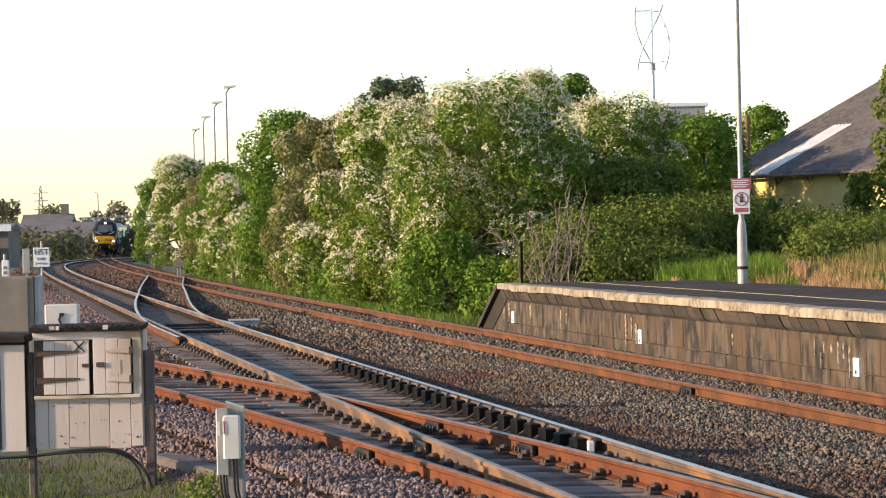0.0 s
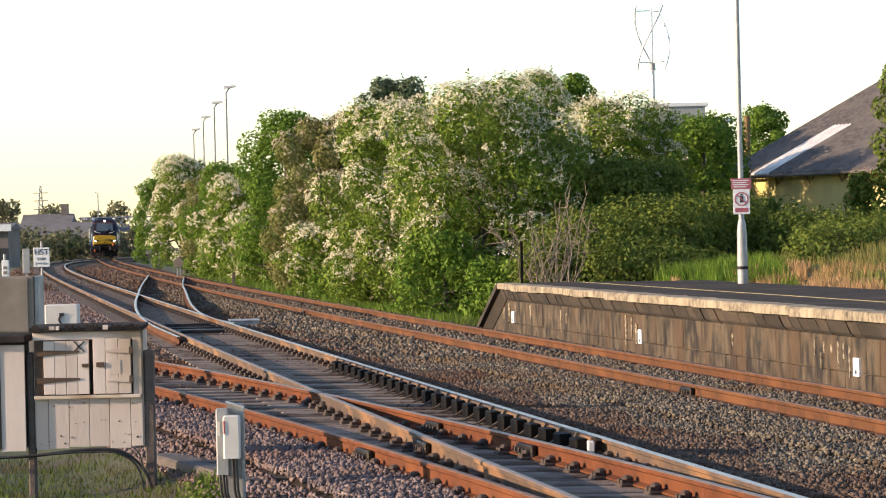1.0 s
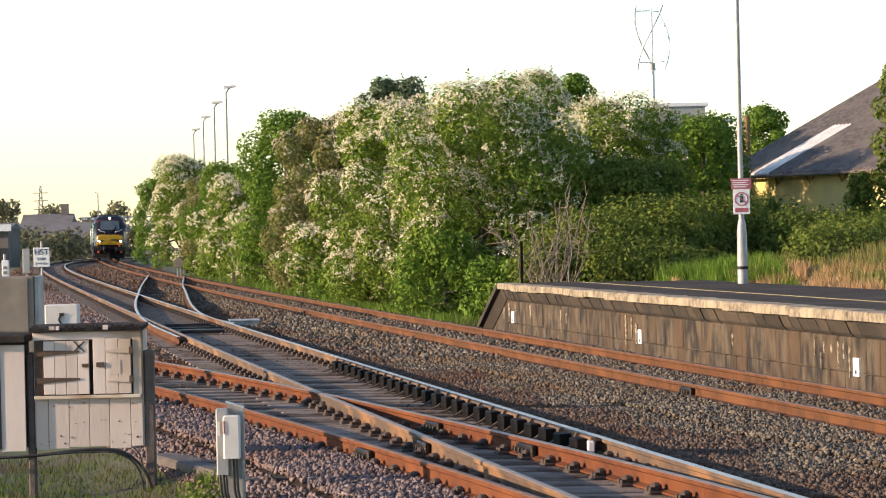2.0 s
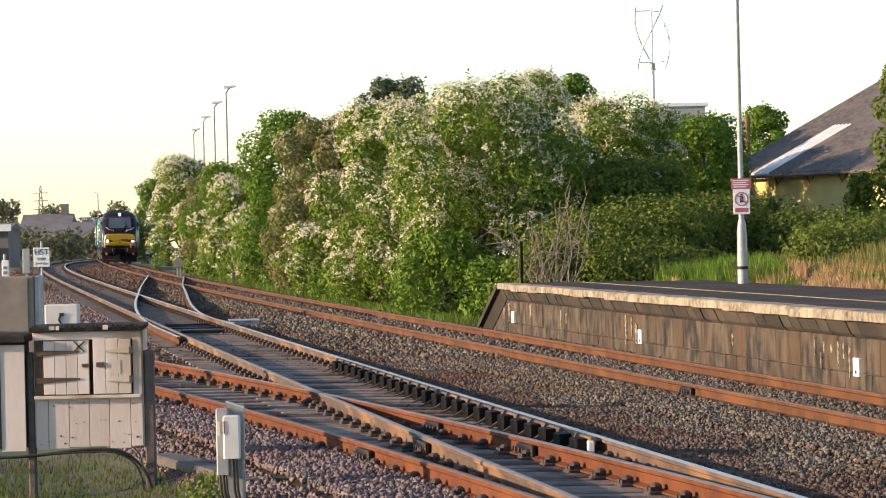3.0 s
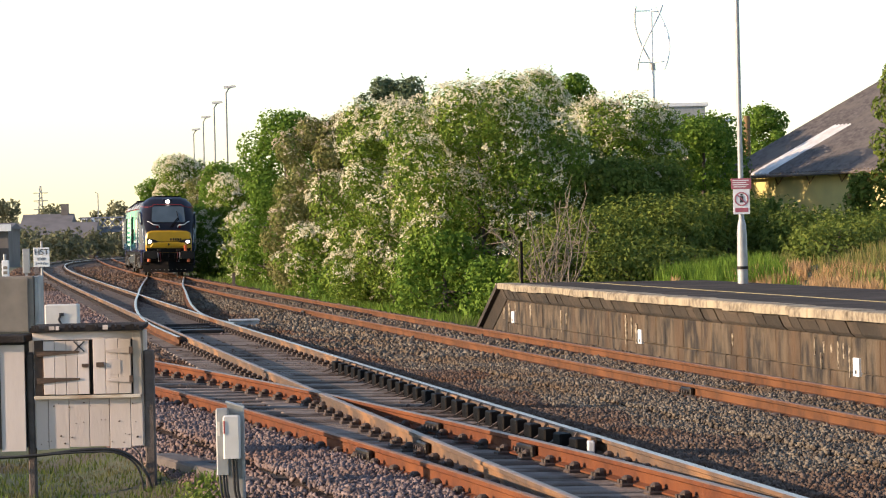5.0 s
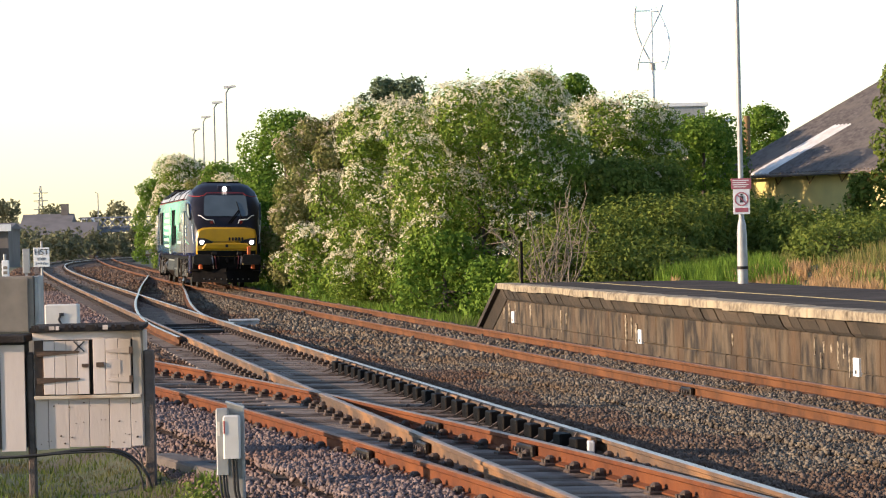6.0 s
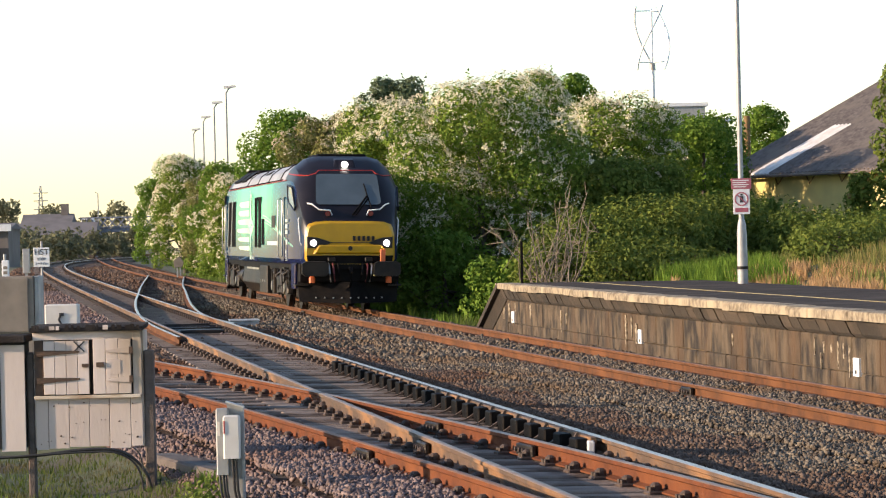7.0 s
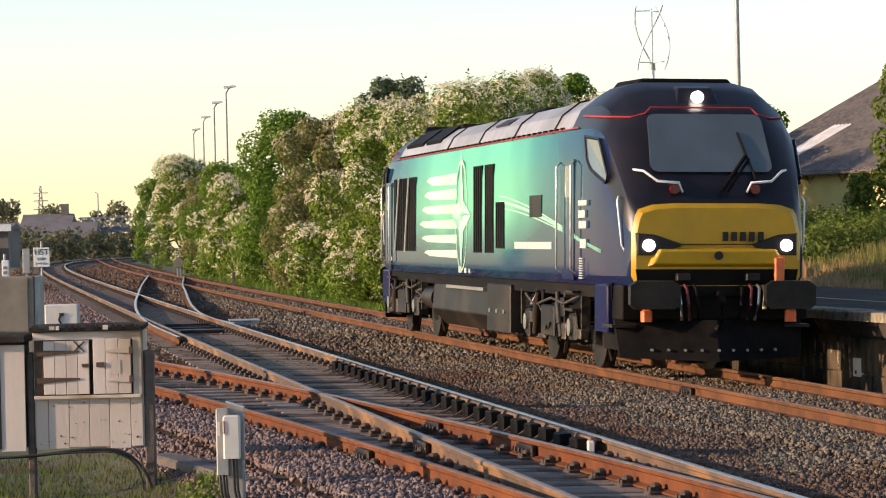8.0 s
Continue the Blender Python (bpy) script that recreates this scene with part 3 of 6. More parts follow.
def make_loco():
    lo = thing("locomotive", pose(0, 0, 0), "navy and teal diesel locomotive with a yellow nose, headlamps lit", "locomotive")
    # shell: paint, black cab mask, yellow nose, silver roof
    g = Geo()
    rings = [body_ring(*q) for q in STATIONS]
    n = len(rings[0])
    for j in range(len(rings) - 1):
        ym = (STATIONS[j][0] + STATIONS[j + 1][0]) / 2
        for i in range(n):
            k = (i + 1) % n
            i2 = min(i, n - 2 - i) if i < n - 1 else -1
            mi = 0
            if i2 >= 5 or i == n // 2 - 1:
                mi = 3 if abs(ym) < 7.0 else 1
            elif i2 == 4:
                mi = 3 if abs(ym) < 7.0 else 1
            if abs(ym) > 9.1 and i2 == 3:
                mi = 1
            if abs(ym) > 9.8:
                mi = 2
            if i == n - 1:
                mi = 1
            g.add([rings[j][i], rings[j][k], rings[j + 1][k], rings[j + 1][i]], [(0, 1, 2, 3)], mi)
    for r in (rings[0], rings[-1]):
        g.add(r, [tuple(range(n))], 2)
    me = g.mesh("body", M_PAINT, M_MASK, M_NOSE, M_ROOF)
    bm = bmesh.new()
    bm.from_mesh(me)
    bmesh.ops.remove_doubles(bm, verts=bm.verts, dist=0.001)
    bm.to_mesh(me)
    bm.free()
    body = part("body", fix(me, 24), None, lo)
    # dark valance under the yellow nose
    for s in (1, -1):
        part("nose_valance", Geo().loft([[(-1.05, s * 9.80, 1.36), (1.05, s * 9.80, 1.36), (1.05, s * 9.885, 1.36), (-1.05, s * 9.885, 1.36)],
                                         [(-1.0, s * 9.80, 1.02), (1.0, s * 9.80, 1.02), (1.0, s * 9.86, 1.02), (-1.0, s * 9.86, 1.02)]]), M_BLACK, lo, "black valance below the nose")
        # nose: crease, lip, lamps
        g = Geo()
        g.box(-0.72, 0.72, s * 9.885 - 0.01, s * 9.885 + 0.01, 1.665, 1.68)
        part("nose_crease", g, M_MASK, lo)
        g = Geo()
        y = s * 9.9
        g.loft([[(-0.80, y - s * 0.05, 1.64), (0.80, y - s * 0.05, 1.64), (0.92, y - s * 0.05, 1.38), (-0.92, y - s * 0.05, 1.38)],
                [(-0.74, y + s * 0.04, 1.60), (0.74, y + s * 0.04, 1.60), (0.84, y + s * 0.03, 1.42), (-0.84, y + s * 0.03, 1.42)]])
        part("lower_nose", g, M_NOSE, lo, bevel=0.02)
        for q in (1, -1):
            eye = Geo()
            eye.loft([[(q * x, y - s * 0.04, z) for x, z in ((1.05, 1.82), (0.8, 1.80), (0.42, 1.67), (0.62, 1.58), (0.86, 1.53), (1.04, 1.53))],
                      [(q * x, y + s * 0.005, z) for x, z in ((1.02, 1.80), (0.8, 1.78), (0.46, 1.67), (0.63, 1.595), (0.86, 1.55), (1.02, 1.55))]])
            h = part("headlight", eye, M_MASK, lo, "almond-shaped black headlight housing, lamp lit")
            part("lens", Geo().disc((q * 0.89, y + s * 0.012, 1.66), (0, 1, 0), 0.075, 0.03), M_LAMP if s > 0 else M_SCREEN, h, "glowing white lens", smooth=40)
            # tail lamp on a black bracket, bent white cab handrail
            part("tail_lamp", Geo().disc((q * 0.52, s * 9.74, 2.37), (0, 1, 0), 0.062, 0.12, 14), M_TAIL, lo, "round red tail lamp", smooth=40)
            part("handrail", Geo().tube([(q * 1.0, s * 9.52, 2.62), (q * 0.90, s * 9.68, 2.60), (q * 0.74, s * 9.76, 2.47), (q * 0.47, s * 9.79, 2.45), (q * 0.42, s * 9.76, 2.33)], 0.017, 8), M_WHITE, lo, "white bent handrail", smooth=60)
        # top lamp in a hooded pod
        pod = Geo().loft([[(-0.32, s * 8.60, 3.44), (0.32, s * 8.60, 3.44), (0.24, s * 8.55, 3.74), (-0.24, s * 8.55, 3.74)], [(-0.30, s * 8.98, 3.44), (0.30, s * 8.98, 3.44), (0.23, s * 8.80, 3.70), (-0.23, s * 8.80, 3.70)]])
        pod = part("top_lamp", pod, M_MASK, lo, "high centre lamp in a black hood", bevel=0.03)
        part("lens", Geo().disc((0, s * 8.925, 3.575), (0, 1, 0), 0.075, 0.07), M_LAMP if s > 0 else M_SCREEN, pod, "glowing white lens", smooth=40)
        # windscreen, its wiper and the red line over it
        g = Geo()
        pts = []
        for cx, cz, a0 in ((0.66, 3.25, 0), (-0.66, 3.25, 90), (-0.70, 2.68, 180), (0.70, 2.68, 270)):
            for a in (0, 30, 60, 90):
                x, z = cx + 0.09 * math.cos(radians(a + a0)), cz + 0.09 * math.sin(radians(a + a0))
                pts.append((x, z))
        lean = lambda z: 9.62 - (z - 2.60) * 0.575
        g.loft([[(x, s * (lean(z) + 0.005), z) for x, z in pts], [(x, s * (lean(z) + 0.03), z) for x, z in pts]])
        ws = part("windscreen", g, M_SCREEN, lo, "single windscreen, its grey standing for the lit cab inside")
        wiper = Geo().tube([(-s * 0.08, s * 9.80, 2.34), (-s * 0.46, s * (lean(2.80) + 0.05), 2.80)], 0.024, 6)
        wiper.tube([(-s * 0.16, s * 9.80, 2.34), (-s * 0.50, s * (lean(2.76) + 0.05), 2.76)], 0.017, 6)
        wiper.tube([(-s * 0.40, s * (lean(3.10) + 0.04), 3.10), (-s * 0.47, s * (lean(2.80) + 0.05), 2.80), (-s * 0.55, s * (lean(2.50) + 0.04), 2.50)], 0.015, 6)
        part("wiper", wiper, M_BLACK, ws, "black wiper with a wide blade")
        half = [(shell_x(y, 3.37 - 0.05 * (y - 7.75)) + 0.012, y + 0.01, 3.37 - 0.05 * (y - 7.75)) for y in np.arange(7.75, 9.08, 0.06)]
        half = [q for q in half if q[0] > 0.74] + [(0.74, 9.12, 3.35), (0.66, 9.09, 3.43)]
        part("red_line", Geo().tube([(-x, s * y, z) for x, y, z in half] + [(x, s * y, z) for x, y, z in reversed(half)], 0.013, 6), M_RED, lo, "thin red line around the cab")
        # roof pod behind the cab
        part("roof_hump", Geo().loft([[(-0.66, s * 8.30, 3.76), (0.66, s * 8.30, 3.76), (0.58, s * 8.30, 3.85), (-0.58, s * 8.30, 3.85)], [(-0.80, s * 7.3, 3.68), (0.80, s * 7.3, 3.68), (0.72, s * 7.5, 3.84), (-0.72, s * 7.5, 3.84)]]), M_BLACK, lo, "black roof horn pod", bevel=0.03)
        # buffer beam, buffers, couplings, plough
        part("buffer_beam", Geo().box(-1.2, 1.2, min(s * 9.2, s * 9.80), max(s * 9.2, s * 9.80), 0.72, 1.16), M_BLACK, lo, bevel=0.02)
        for q in (1, -1):
            b = Geo().tube([(q * 0.87, s * 9.7, 1.04), (q * 0.87, s * 10.12, 1.04)], 0.11, 14)
            b = part("buffer", b, M_BLACK, lo, smooth=40)
            g = Geo()
            prof = [(-0.33, -0.12), (-0.26, -0.18), (0.26, -0.18), (0.33, -0.12), (0.33, 0.12), (0.24, 0.18), (-0.24, 0.18), (-0.33, 0.12)]
            g.loft([[(q * 0.87 + x, s * 10.10, 1.04 + z) for x, z in prof], [(q * 0.87 + x * 0.97, s * 10.19, 1.04 + z * 0.97) for x, z in prof]])
            part("buffer_head", g, M_UNDER, b, "wide worn buffer plate")
            for k, (hx, m) in enumerate(((0.42, M_HOSE), (0.30, M_BLACK), (0.52, M_STEEL))):
                part("brake_hose", Geo().tube([(q * hx, s * 9.82, 1.18), (q * hx, s * 9.97, 1.12), (q * (hx - 0.02), s * 10.0, 0.92), (q * (hx - 0.05), s * 9.93, 0.72)], 0.022, 7), m, lo, smooth=60)
            part("jumper_box", Geo().box(q * 0.45 - 0.09, q * 0.45 + 0.09, s * 9.9 - 0.06, s * 9.9 + 0.06, 1.22, 1.31, ch=0.015), M_UNDER, lo, "grey jumper socket box")
            part("step", Geo().box(q * 1.13 - 0.16, q * 1.13 + 0.16, s * 9.35 - 0.25, s * 9.35 + 0.25, 0.62, 0.66), M_UNDER, lo)
            part("corner_lamp", Geo().box(q * 0.93 - 0.07, q * 0.93 + 0.07, s * 9.95 - 0.05, s * 9.95 + 0.05, 0.70, 0.86, ch=0.03), M_ORANGE, lo, "orange coupling cover")
        part("coupling_hook", Geo().tube([(0, s * 9.8, 1.05), (0, s * 10.08, 1.05), (0, s * 10.14, 0.96), (0, s * 10.06, 0.66), (0.05, s * 10.02, 0.60)], 0.04, 8), M_BLACK, lo, smooth=60)
        # Added black box that stops sun passing under the cab to the platform wall.
        part("sun_block_box", Geo().box(-1.1, 1.1, min(s * 8.35, s * 9.3), max(s * 8.35, s * 9.3), 0.32, 1.0, ch=0.04), M_BLACK, lo)
        part("brake_hose", Geo().tube([(-s * 0.60, s * 9.82, 1.16), (-s * 0.60, s * 9.98, 1.08), (-s * 0.57, s * 10.02, 0.86)], 0.03, 7), M_YELLOW, lo, "yellow air hose", smooth=60)
        g = Geo()
        g.loft([[(-1.22, s * 9.45, 0.72), (0, s * 9.85, 0.72), (1.22, s * 9.45, 0.72), (1.22, s * 9.35, 0.72), (-1.22, s * 9.35, 0.72)],
                [(-1.18, s * 9.60, 0.24), (0, s * 10.0, 0.20), (1.18, s * 9.60, 0.24), (1.18, s * 9.50, 0.24), (-1.18, s * 9.50, 0.24)]])
        pl = part("snowplough", g, M_BLACK, lo, "black miniature snowplough")
        for k in range(-4, 5):
            part("bolt", Geo().disc((k * 0.2, s * (9.97 - abs(k) * 0.062), 0.34), (0, 1, 0), 0.018, 0.05, 8), M_STEEL, pl)
        for q in (1, -1):
            part("side_skirt", Geo().box(q * 1.21 - 0.06, q * 1.21 + 0.06, min(s * 8.55, s * 9.25), max(s * 8.55, s * 9.25), 0.55, 1.16, ch=0.02), M_PAINT, lo)
        # number plate as bars, emblem
        g = Geo()
        for k in range(5):
            x = -s * (0.10 + k * 0.115)
            g.box(x - 0.032, x + 0.032, y - 0.022, y + 0.022, 1.715, 1.83)
        part("number_bars", g, M_MASK, lo, "row of dark bars where the number stands")
        part("emblem", Geo().disc((0, s * 9.955, 1.53), (0, 1, 0), 0.055, 0.03, 16), M_MASK, lo, smooth=40)
    # orange flag cover by the far headlamp
    part("lamp_cover", Geo().loft([[(-0.86, 9.90, 1.52), (-0.72, 9.92, 1.50), (-0.74, 9.96, 1.50), (-0.86, 9.95, 1.52)], [(-0.84, 9.92, 1.06), (-0.72, 9.93, 1.16), (-0.73, 9.99, 1.16), (-0.84, 9.98, 1.06)]]), M_ORANGE, lo, "orange cloth hung below the headlight", bevel=0.01)

    # both sides
    X = 1.345
    for q in (1, -1):
        def slab(y0, y1, z0, z1, d=0.012):
            return Geo().box(min(q * (X - 0.03), q * (X + d)), max(q * (X - 0.03), q * (X + d)), y0, y1, z0, z1)
        # grilles with slats: frame plate, then upright slats
        for y0, y1, z0, z1, bars in ((0.5, 1.2, 1.53, 2.89, 4), (1.45, 2.15, 1.53, 2.89, 4), (2.32, 3.0, 1.60, 2.30, 4), (-6.2, -5.0, 1.53, 2.85, 6), (-7.45, -6.25, 1.53, 2.85, 6)):
            gr = part("grille", slab(y0, y1, z0, z1, 0.006), M_BLACK, lo, "black louvred grille")
            for k in range(bars):
                yy = y0 + (y1 - y0) * (k + 0.5) / bars
                part("slat", slab(yy - 0.02, yy + 0.02, z0 + 0.02, z1 - 0.02, 0.014), M_BLACK, gr)
        for y0 in (-6.7, -5.6):
            g = Geo()
            xo = q * (X + 0.035)
            g.tube([(xo, y0, 2.85), (xo, y0 - 0.45, 1.53)], 0.018, 5)
            part("grille_brace", g, M_PRINT, lo, "slanting pale brace")
        # doors
        for yc in (7.35, -8.1):
            d = part("cab_door", slab(yc - 0.34, yc + 0.34, 1.20, 2.80, 0.008), M_PAINT, lo)
            part("door_window", slab(yc - 0.2, yc + 0.2, 2.30, 2.72, 0.012), M_SCREEN, d, "small dark door window")
            for e in (-0.44, 0.44):
                part("handrail", Geo().tube([(q * X, yc + e, 1.28), (q * (X + 0.07), yc + e, 1.34), (q * (X + 0.07), yc + e, 2.72), (q * X, yc + e, 2.78)], 0.014, 7), M_STEEL, d, "upright steel handrail", smooth=60)
            for z in (0.78, 1.02):
                part("foot_step", Geo().box(min(q * 1.2, q * 1.34), max(q * 1.2, q * 1.34), yc - 0.22, yc + 0.22, z, z + 0.03), M_UNDER, lo)
        part("hatch", slab(4.85, 5.65, 2.05, 2.36, 0.012), M_UNDER, lo, "small square hatch")
        # cab side window on the tapering corner
        for s in (1, -1):
            g = Geo()
            c = [(8.92, 3.02), (8.30, 3.08), (8.42, 2.78), (8.62, 2.64), (9.20, 2.46), (9.27, 2.54)]
            hw = lambda y, z: float(np.interp(abs(y), [8.2, 8.75, 9.2, 9.62], [1.335, 1.305, 1.255, 1.18])) - 0.04 * max(0.0, z - 2.6)
            g.loft([[(q * (hw(y, z) - 0.03), s * y, z) for y, z in c], [(q * (hw(y, z) + 0.02), s * y, z) for y, z in c]])
            win = part("cab_side_window", g, M_SCREEN, lo, "slanted dark cab side window")
            rim = [(q * (hw(y, z) + 0.022), s * y, z) for y, z in c]
            part("window_frame", Geo().tube([*rim[1:], rim[0], rim[1]], 0.022, 6), M_MASK, win, "black rubber frame")
            part("mirror_rail", Geo().tube([(q * 1.19, s * 9.55, 2.28), (q * 1.22, s * 9.60, 2.22), (q * 1.18, s * 9.68, 1.66), (q * 1.14, s * 9.70, 1.58)], 0.014, 7), M_WHITE, lo, "white corner handrail", smooth=60)
        # red dashes along the cantrail, roof panel joints
        part("cantrail_line", Geo().tube([(q * (X - 0.04), -7.4, 3.215), (q * (X - 0.04), 7.8, 3.215)], 0.011, 6), M_RED, lo, "red cantrail line")
        for k in range(38):
            part("cantrail_bracket", Geo().box(min(q * 1.27, q * 1.315), max(q * 1.27, q * 1.315), -7.0 + k * 0.37, -6.87 + k * 0.37, 3.22, 3.255), M_BLACK, lo)
        # livery: compass star, bars trailing from it, small lettering
        star = Geo()
        xo = q * (X + 0.008)
        cy, cz = -0.55, 2.12
        tips = [(0.0, 1.04), (0.20, 0.24), (0.85, 0.0), (0.20, -0.24), (0.0, -0.90), (-0.20, -0.24), (-0.85, 0.0), (-0.20, 0.24)]
        for i in range(8):
            (a0, b0), (a1, b1) = tips[i], tips[(i + 1) % 8]
            ridge = q * (0.016 if i % 2 else 0.004)
            star.add([(xo - q * 0.012, cy, cz), (xo, cy + a0, cz + b0), (xo, cy + a1, cz + b1), (xo + ridge, cy + 0.25 * (a0 + a1), cz + 0.25 * (b0 + b1))], [(0, 1, 3), (0, 3, 2), (1, 2, 3), (0, 2, 1)], i % 2)
        part("compass_star", star, [M_MINT, M_MINT2], lo, "pale mint compass star")
        ring = []
        for k in range(40):
            an = 2 * math.pi * k / 40
            ring.append([(xo + dx, cy + rr * 0.5 * math.cos(an), cz + rr * 0.86 * math.sin(an)) for rr, dx in ((1.0, -q * 0.012), (1.05, -q * 0.012), (1.05, -q * 0.002), (1.0, -q * 0.002))])
        part("compass_ring", Geo().loft(ring, caps=False, loop=True), M_MINT, lo, "pale mint ring round the star")
        for k in range(6):
            z0 = 1.50 + k * 0.245
            g = Geo()
            w = 0.066 + 0.006 * k
            end = -4.6 + 0.25 * abs(k - 2)
            bar = ((end, z0 + 0.012), (end + 0.6, z0 - w * 0.7), (-0.95, z0 - w), (-0.95, z0 + w), (end + 0.3, z0 + w * 0.8))
            g.loft([[(xo - q * 0.012, u, v) for u, v in bar], [(xo - q * 0.002, u, v) for u, v in bar]])
            part("livery_stripe", g, M_MINT, lo, "tapering mint stripe")
        for y0, y1, z0, z1 in ((3.75, 6.3, 1.60, 1.70), (7.95, 8.45, 2.18, 2.25), (7.95, 8.35, 2.02, 2.12), (7.98, 8.42, 1.88, 1.98), (8.05, 8.40, 1.62, 1.74), (-0.8, -0.55, 1.20, 1.30), (-0.3, -0.1, 1.20, 1.28), (0.1, 0.22, 1.20, 1.27), (-7.9, -7.7, 1.35, 1.42)):
            part("lettering_bar", slab(y0, y1, z0, z1, 0.006), M_PRINT, lo)
        for dz, w in ((0.0, 0.022), (0.09, 0.012), (-0.10, 0.010)):
            way = [(2.6 + 6.4 * f, 2.30 + dz * (1 - f) - 0.72 * f ** 1.4) for f in (j / 12 for j in range(13))]
            edge = lambda y: float(np.interp(y, [8.2, 8.75, 9.2], [1.335, 1.305, 1.255]))
            part("livery_swoosh", Geo().loft([[(q * (edge(y) + d), y, z + e) for d, e in ((-0.01, -w), (0.012, -w), (0.012, w), (-0.01, w))] for y, z in way]), M_MINT2, lo, "thin green curving stripe")
        for k in range(9):
            part("maker_stripe", slab(8.0, 8.2, 1.22 + k * 0.032, 1.235 + k * 0.032, 0.006), M_PRINT, lo)
    # roof equipment
    for y0, y1 in ((-6.9, -5.0), (-4.85, -3.2)):
        part("roof_vent", Geo().box(-0.85, 0.85, y0, y1, 3.60, 3.72, ch=0.03), M_BLACK, lo, "black radiator roof vent")
    for y0, y1 in ((-6.9, -5.1), (-4.8, -3.3)):
        for q in (1, -1):
            part("radiator_opening", Geo().loft([[(q * 1.20, y, 3.45), (q * 0.86, y, 3.70), (q * 0.86, y, 3.60), (q * 1.18, y, 3.36)] for y in (y0, y1)]), M_BLACK, lo, "black radiator opening in the roof slope")
    for y0 in (-2.2, 0.6, 3.4, 6.2):
        part("roof_joint", Geo().tube([(1.31, y0, 3.20), (1.17, y0, 3.45), (0.92, y0, 3.635), (0.62, y0, 3.685), (-0.62, y0, 3.685), (-0.92, y0, 3.635), (-1.17, y0, 3.45), (-1.31, y0, 3.20)], 0.013, 6), M_UNDER, lo)
    part("roof_grating", Geo().loft([[(1.12, 1.2, 3.50), (0.78, 1.2, 3.68), (0.78, 1.2, 3.60), (1.12, 1.2, 3.44)], [(1.12, 2.2, 3.50), (0.78, 2.2, 3.68), (0.78, 2.2, 3.60), (1.12, 2.2, 3.44)]]), M_UNDER, lo)
    part("exhaust", Geo().box(-0.35, 0.35, 0.2, 1.2, 3.66, 3.80, ch=0.03), M_BLACK, lo)

    # underframe
    part("solebar", Geo().box(-1.22, 1.22, -9.3, 9.3, 0.98, 1.18), M_BLACK, lo)
    tank = Geo().loft([[(x, -3.9, z) for x, z in ((1.2, 1.0), (1.25, 0.55), (1.0, 0.28), (-1.0, 0.28), (-1.25, 0.55), (-1.2, 1.0))], [(x, 1.3, z) for x, z in ((1.2, 1.0), (1.25, 0.55), (1.0, 0.28), (-1.0, 0.28), (-1.25, 0.55), (-1.2, 1.0))]])
    tank = part("fuel_tank", tank, M_UNDER, lo, "grey-brown fuel tank", bevel=0.03)
    for q in (1, -1):
        part("filler_rail", Geo().box(min(q * 1.2, q * 1.27), max(q * 1.2, q * 1.27), -2.4, 0.9, 0.93, 0.98), M_STEEL, tank)
        bx = part("battery_box", Geo().box(min(q * 0.9, q * 1.29), max(q * 0.9, q * 1.29), 1.32, 3.1, 0.34, 1.06, ch=0.02), M_UNDER, lo, "dusty equipment box")
        for k in range(3):
            part("latch", Geo().box(min(q * 1.28, q * 1.31), max(q * 1.28, q * 1.31), 1.55 + k * 0.55, 1.65 + k * 0.55, 0.62, 0.68), M_STEEL, bx)
        part("air_tank", Geo().tube([(q * 1.05, -4.0, 0.72), (q * 1.05, -5.0, 0.72)], 0.2, 14), M_UNDER, lo, smooth=40)
    for o in lo.children_recursive:
        for v in o.data.vertices:
            v.co.y *= LONG
    for yb in (6.1, -7.8):
        bo = new("bogie")
        bo.parent = lo
        bo.location = (0, yb, 0)
        bo["label"] = "black two-axle bogie with coil springs"
        # Added block that keeps sunlight from leaking through the bogie.
        part("bogie_sun_block", Geo().box(-0.62, 0.62, -2.35, 2.35, 0.30, 0.97, ch=0.05), M_BLACK, bo)
        part("bogie_frame", Geo().box(-0.95, 0.95, -0.35, 0.35, 0.45, 0.85, ch=0.03), M_BLACK, bo)
        for q in (1, -1):
            g = Geo().loft([[(min(q * 0.98, q * 1.16), y, z), (max(q * 0.98, q * 1.16), y, z), (max(q * 0.98, q * 1.16), y, z + 0.2), (min(q * 0.98, q * 1.16), y, z + 0.2)] for y, z in ((-2.1, 0.72), (-1.2, 0.78), (-0.6, 0.52), (0.6, 0.52), (1.2, 0.78), (2.1, 0.72))])
            part("side_frame", g, M_BLACK, bo, bevel=0.02)
            for e in (-1, 1):
                part("axle_box", Geo().box(min(q * 1.0, q * 1.24), max(q * 1.0, q * 1.24), e * AXLE - 0.2, e * AXLE + 0.2, 0.38, 0.74, ch=0.04), M_UNDER, bo, "dusty axle box")
                part("axle_cap", Geo().disc((q * 1.25, e * AXLE, 0.55), (1, 0, 0), 0.12, 0.06, 14), M_STEEL, bo, smooth=40)
                for o in (-0.36, 0.36):
                    g = Geo()
                    for k in range(6):
                        g.disc((q * 1.1, e * AXLE + o, 0.60 + k * 0.055), (0, 0, 1), 0.095, 0.034, 12)
                    part("coil_spring", g, M_BLACK, bo)
                    part("hanger", Geo().box(min(q * 1.1, q * 1.22), max(q * 1.1, q * 1.22), e * AXLE + o * 1.6 - 0.03, e * AXLE + o * 1.6 + 0.03, 0.5, 1.02), M_DUSTY, bo, "dusty steel hanger")
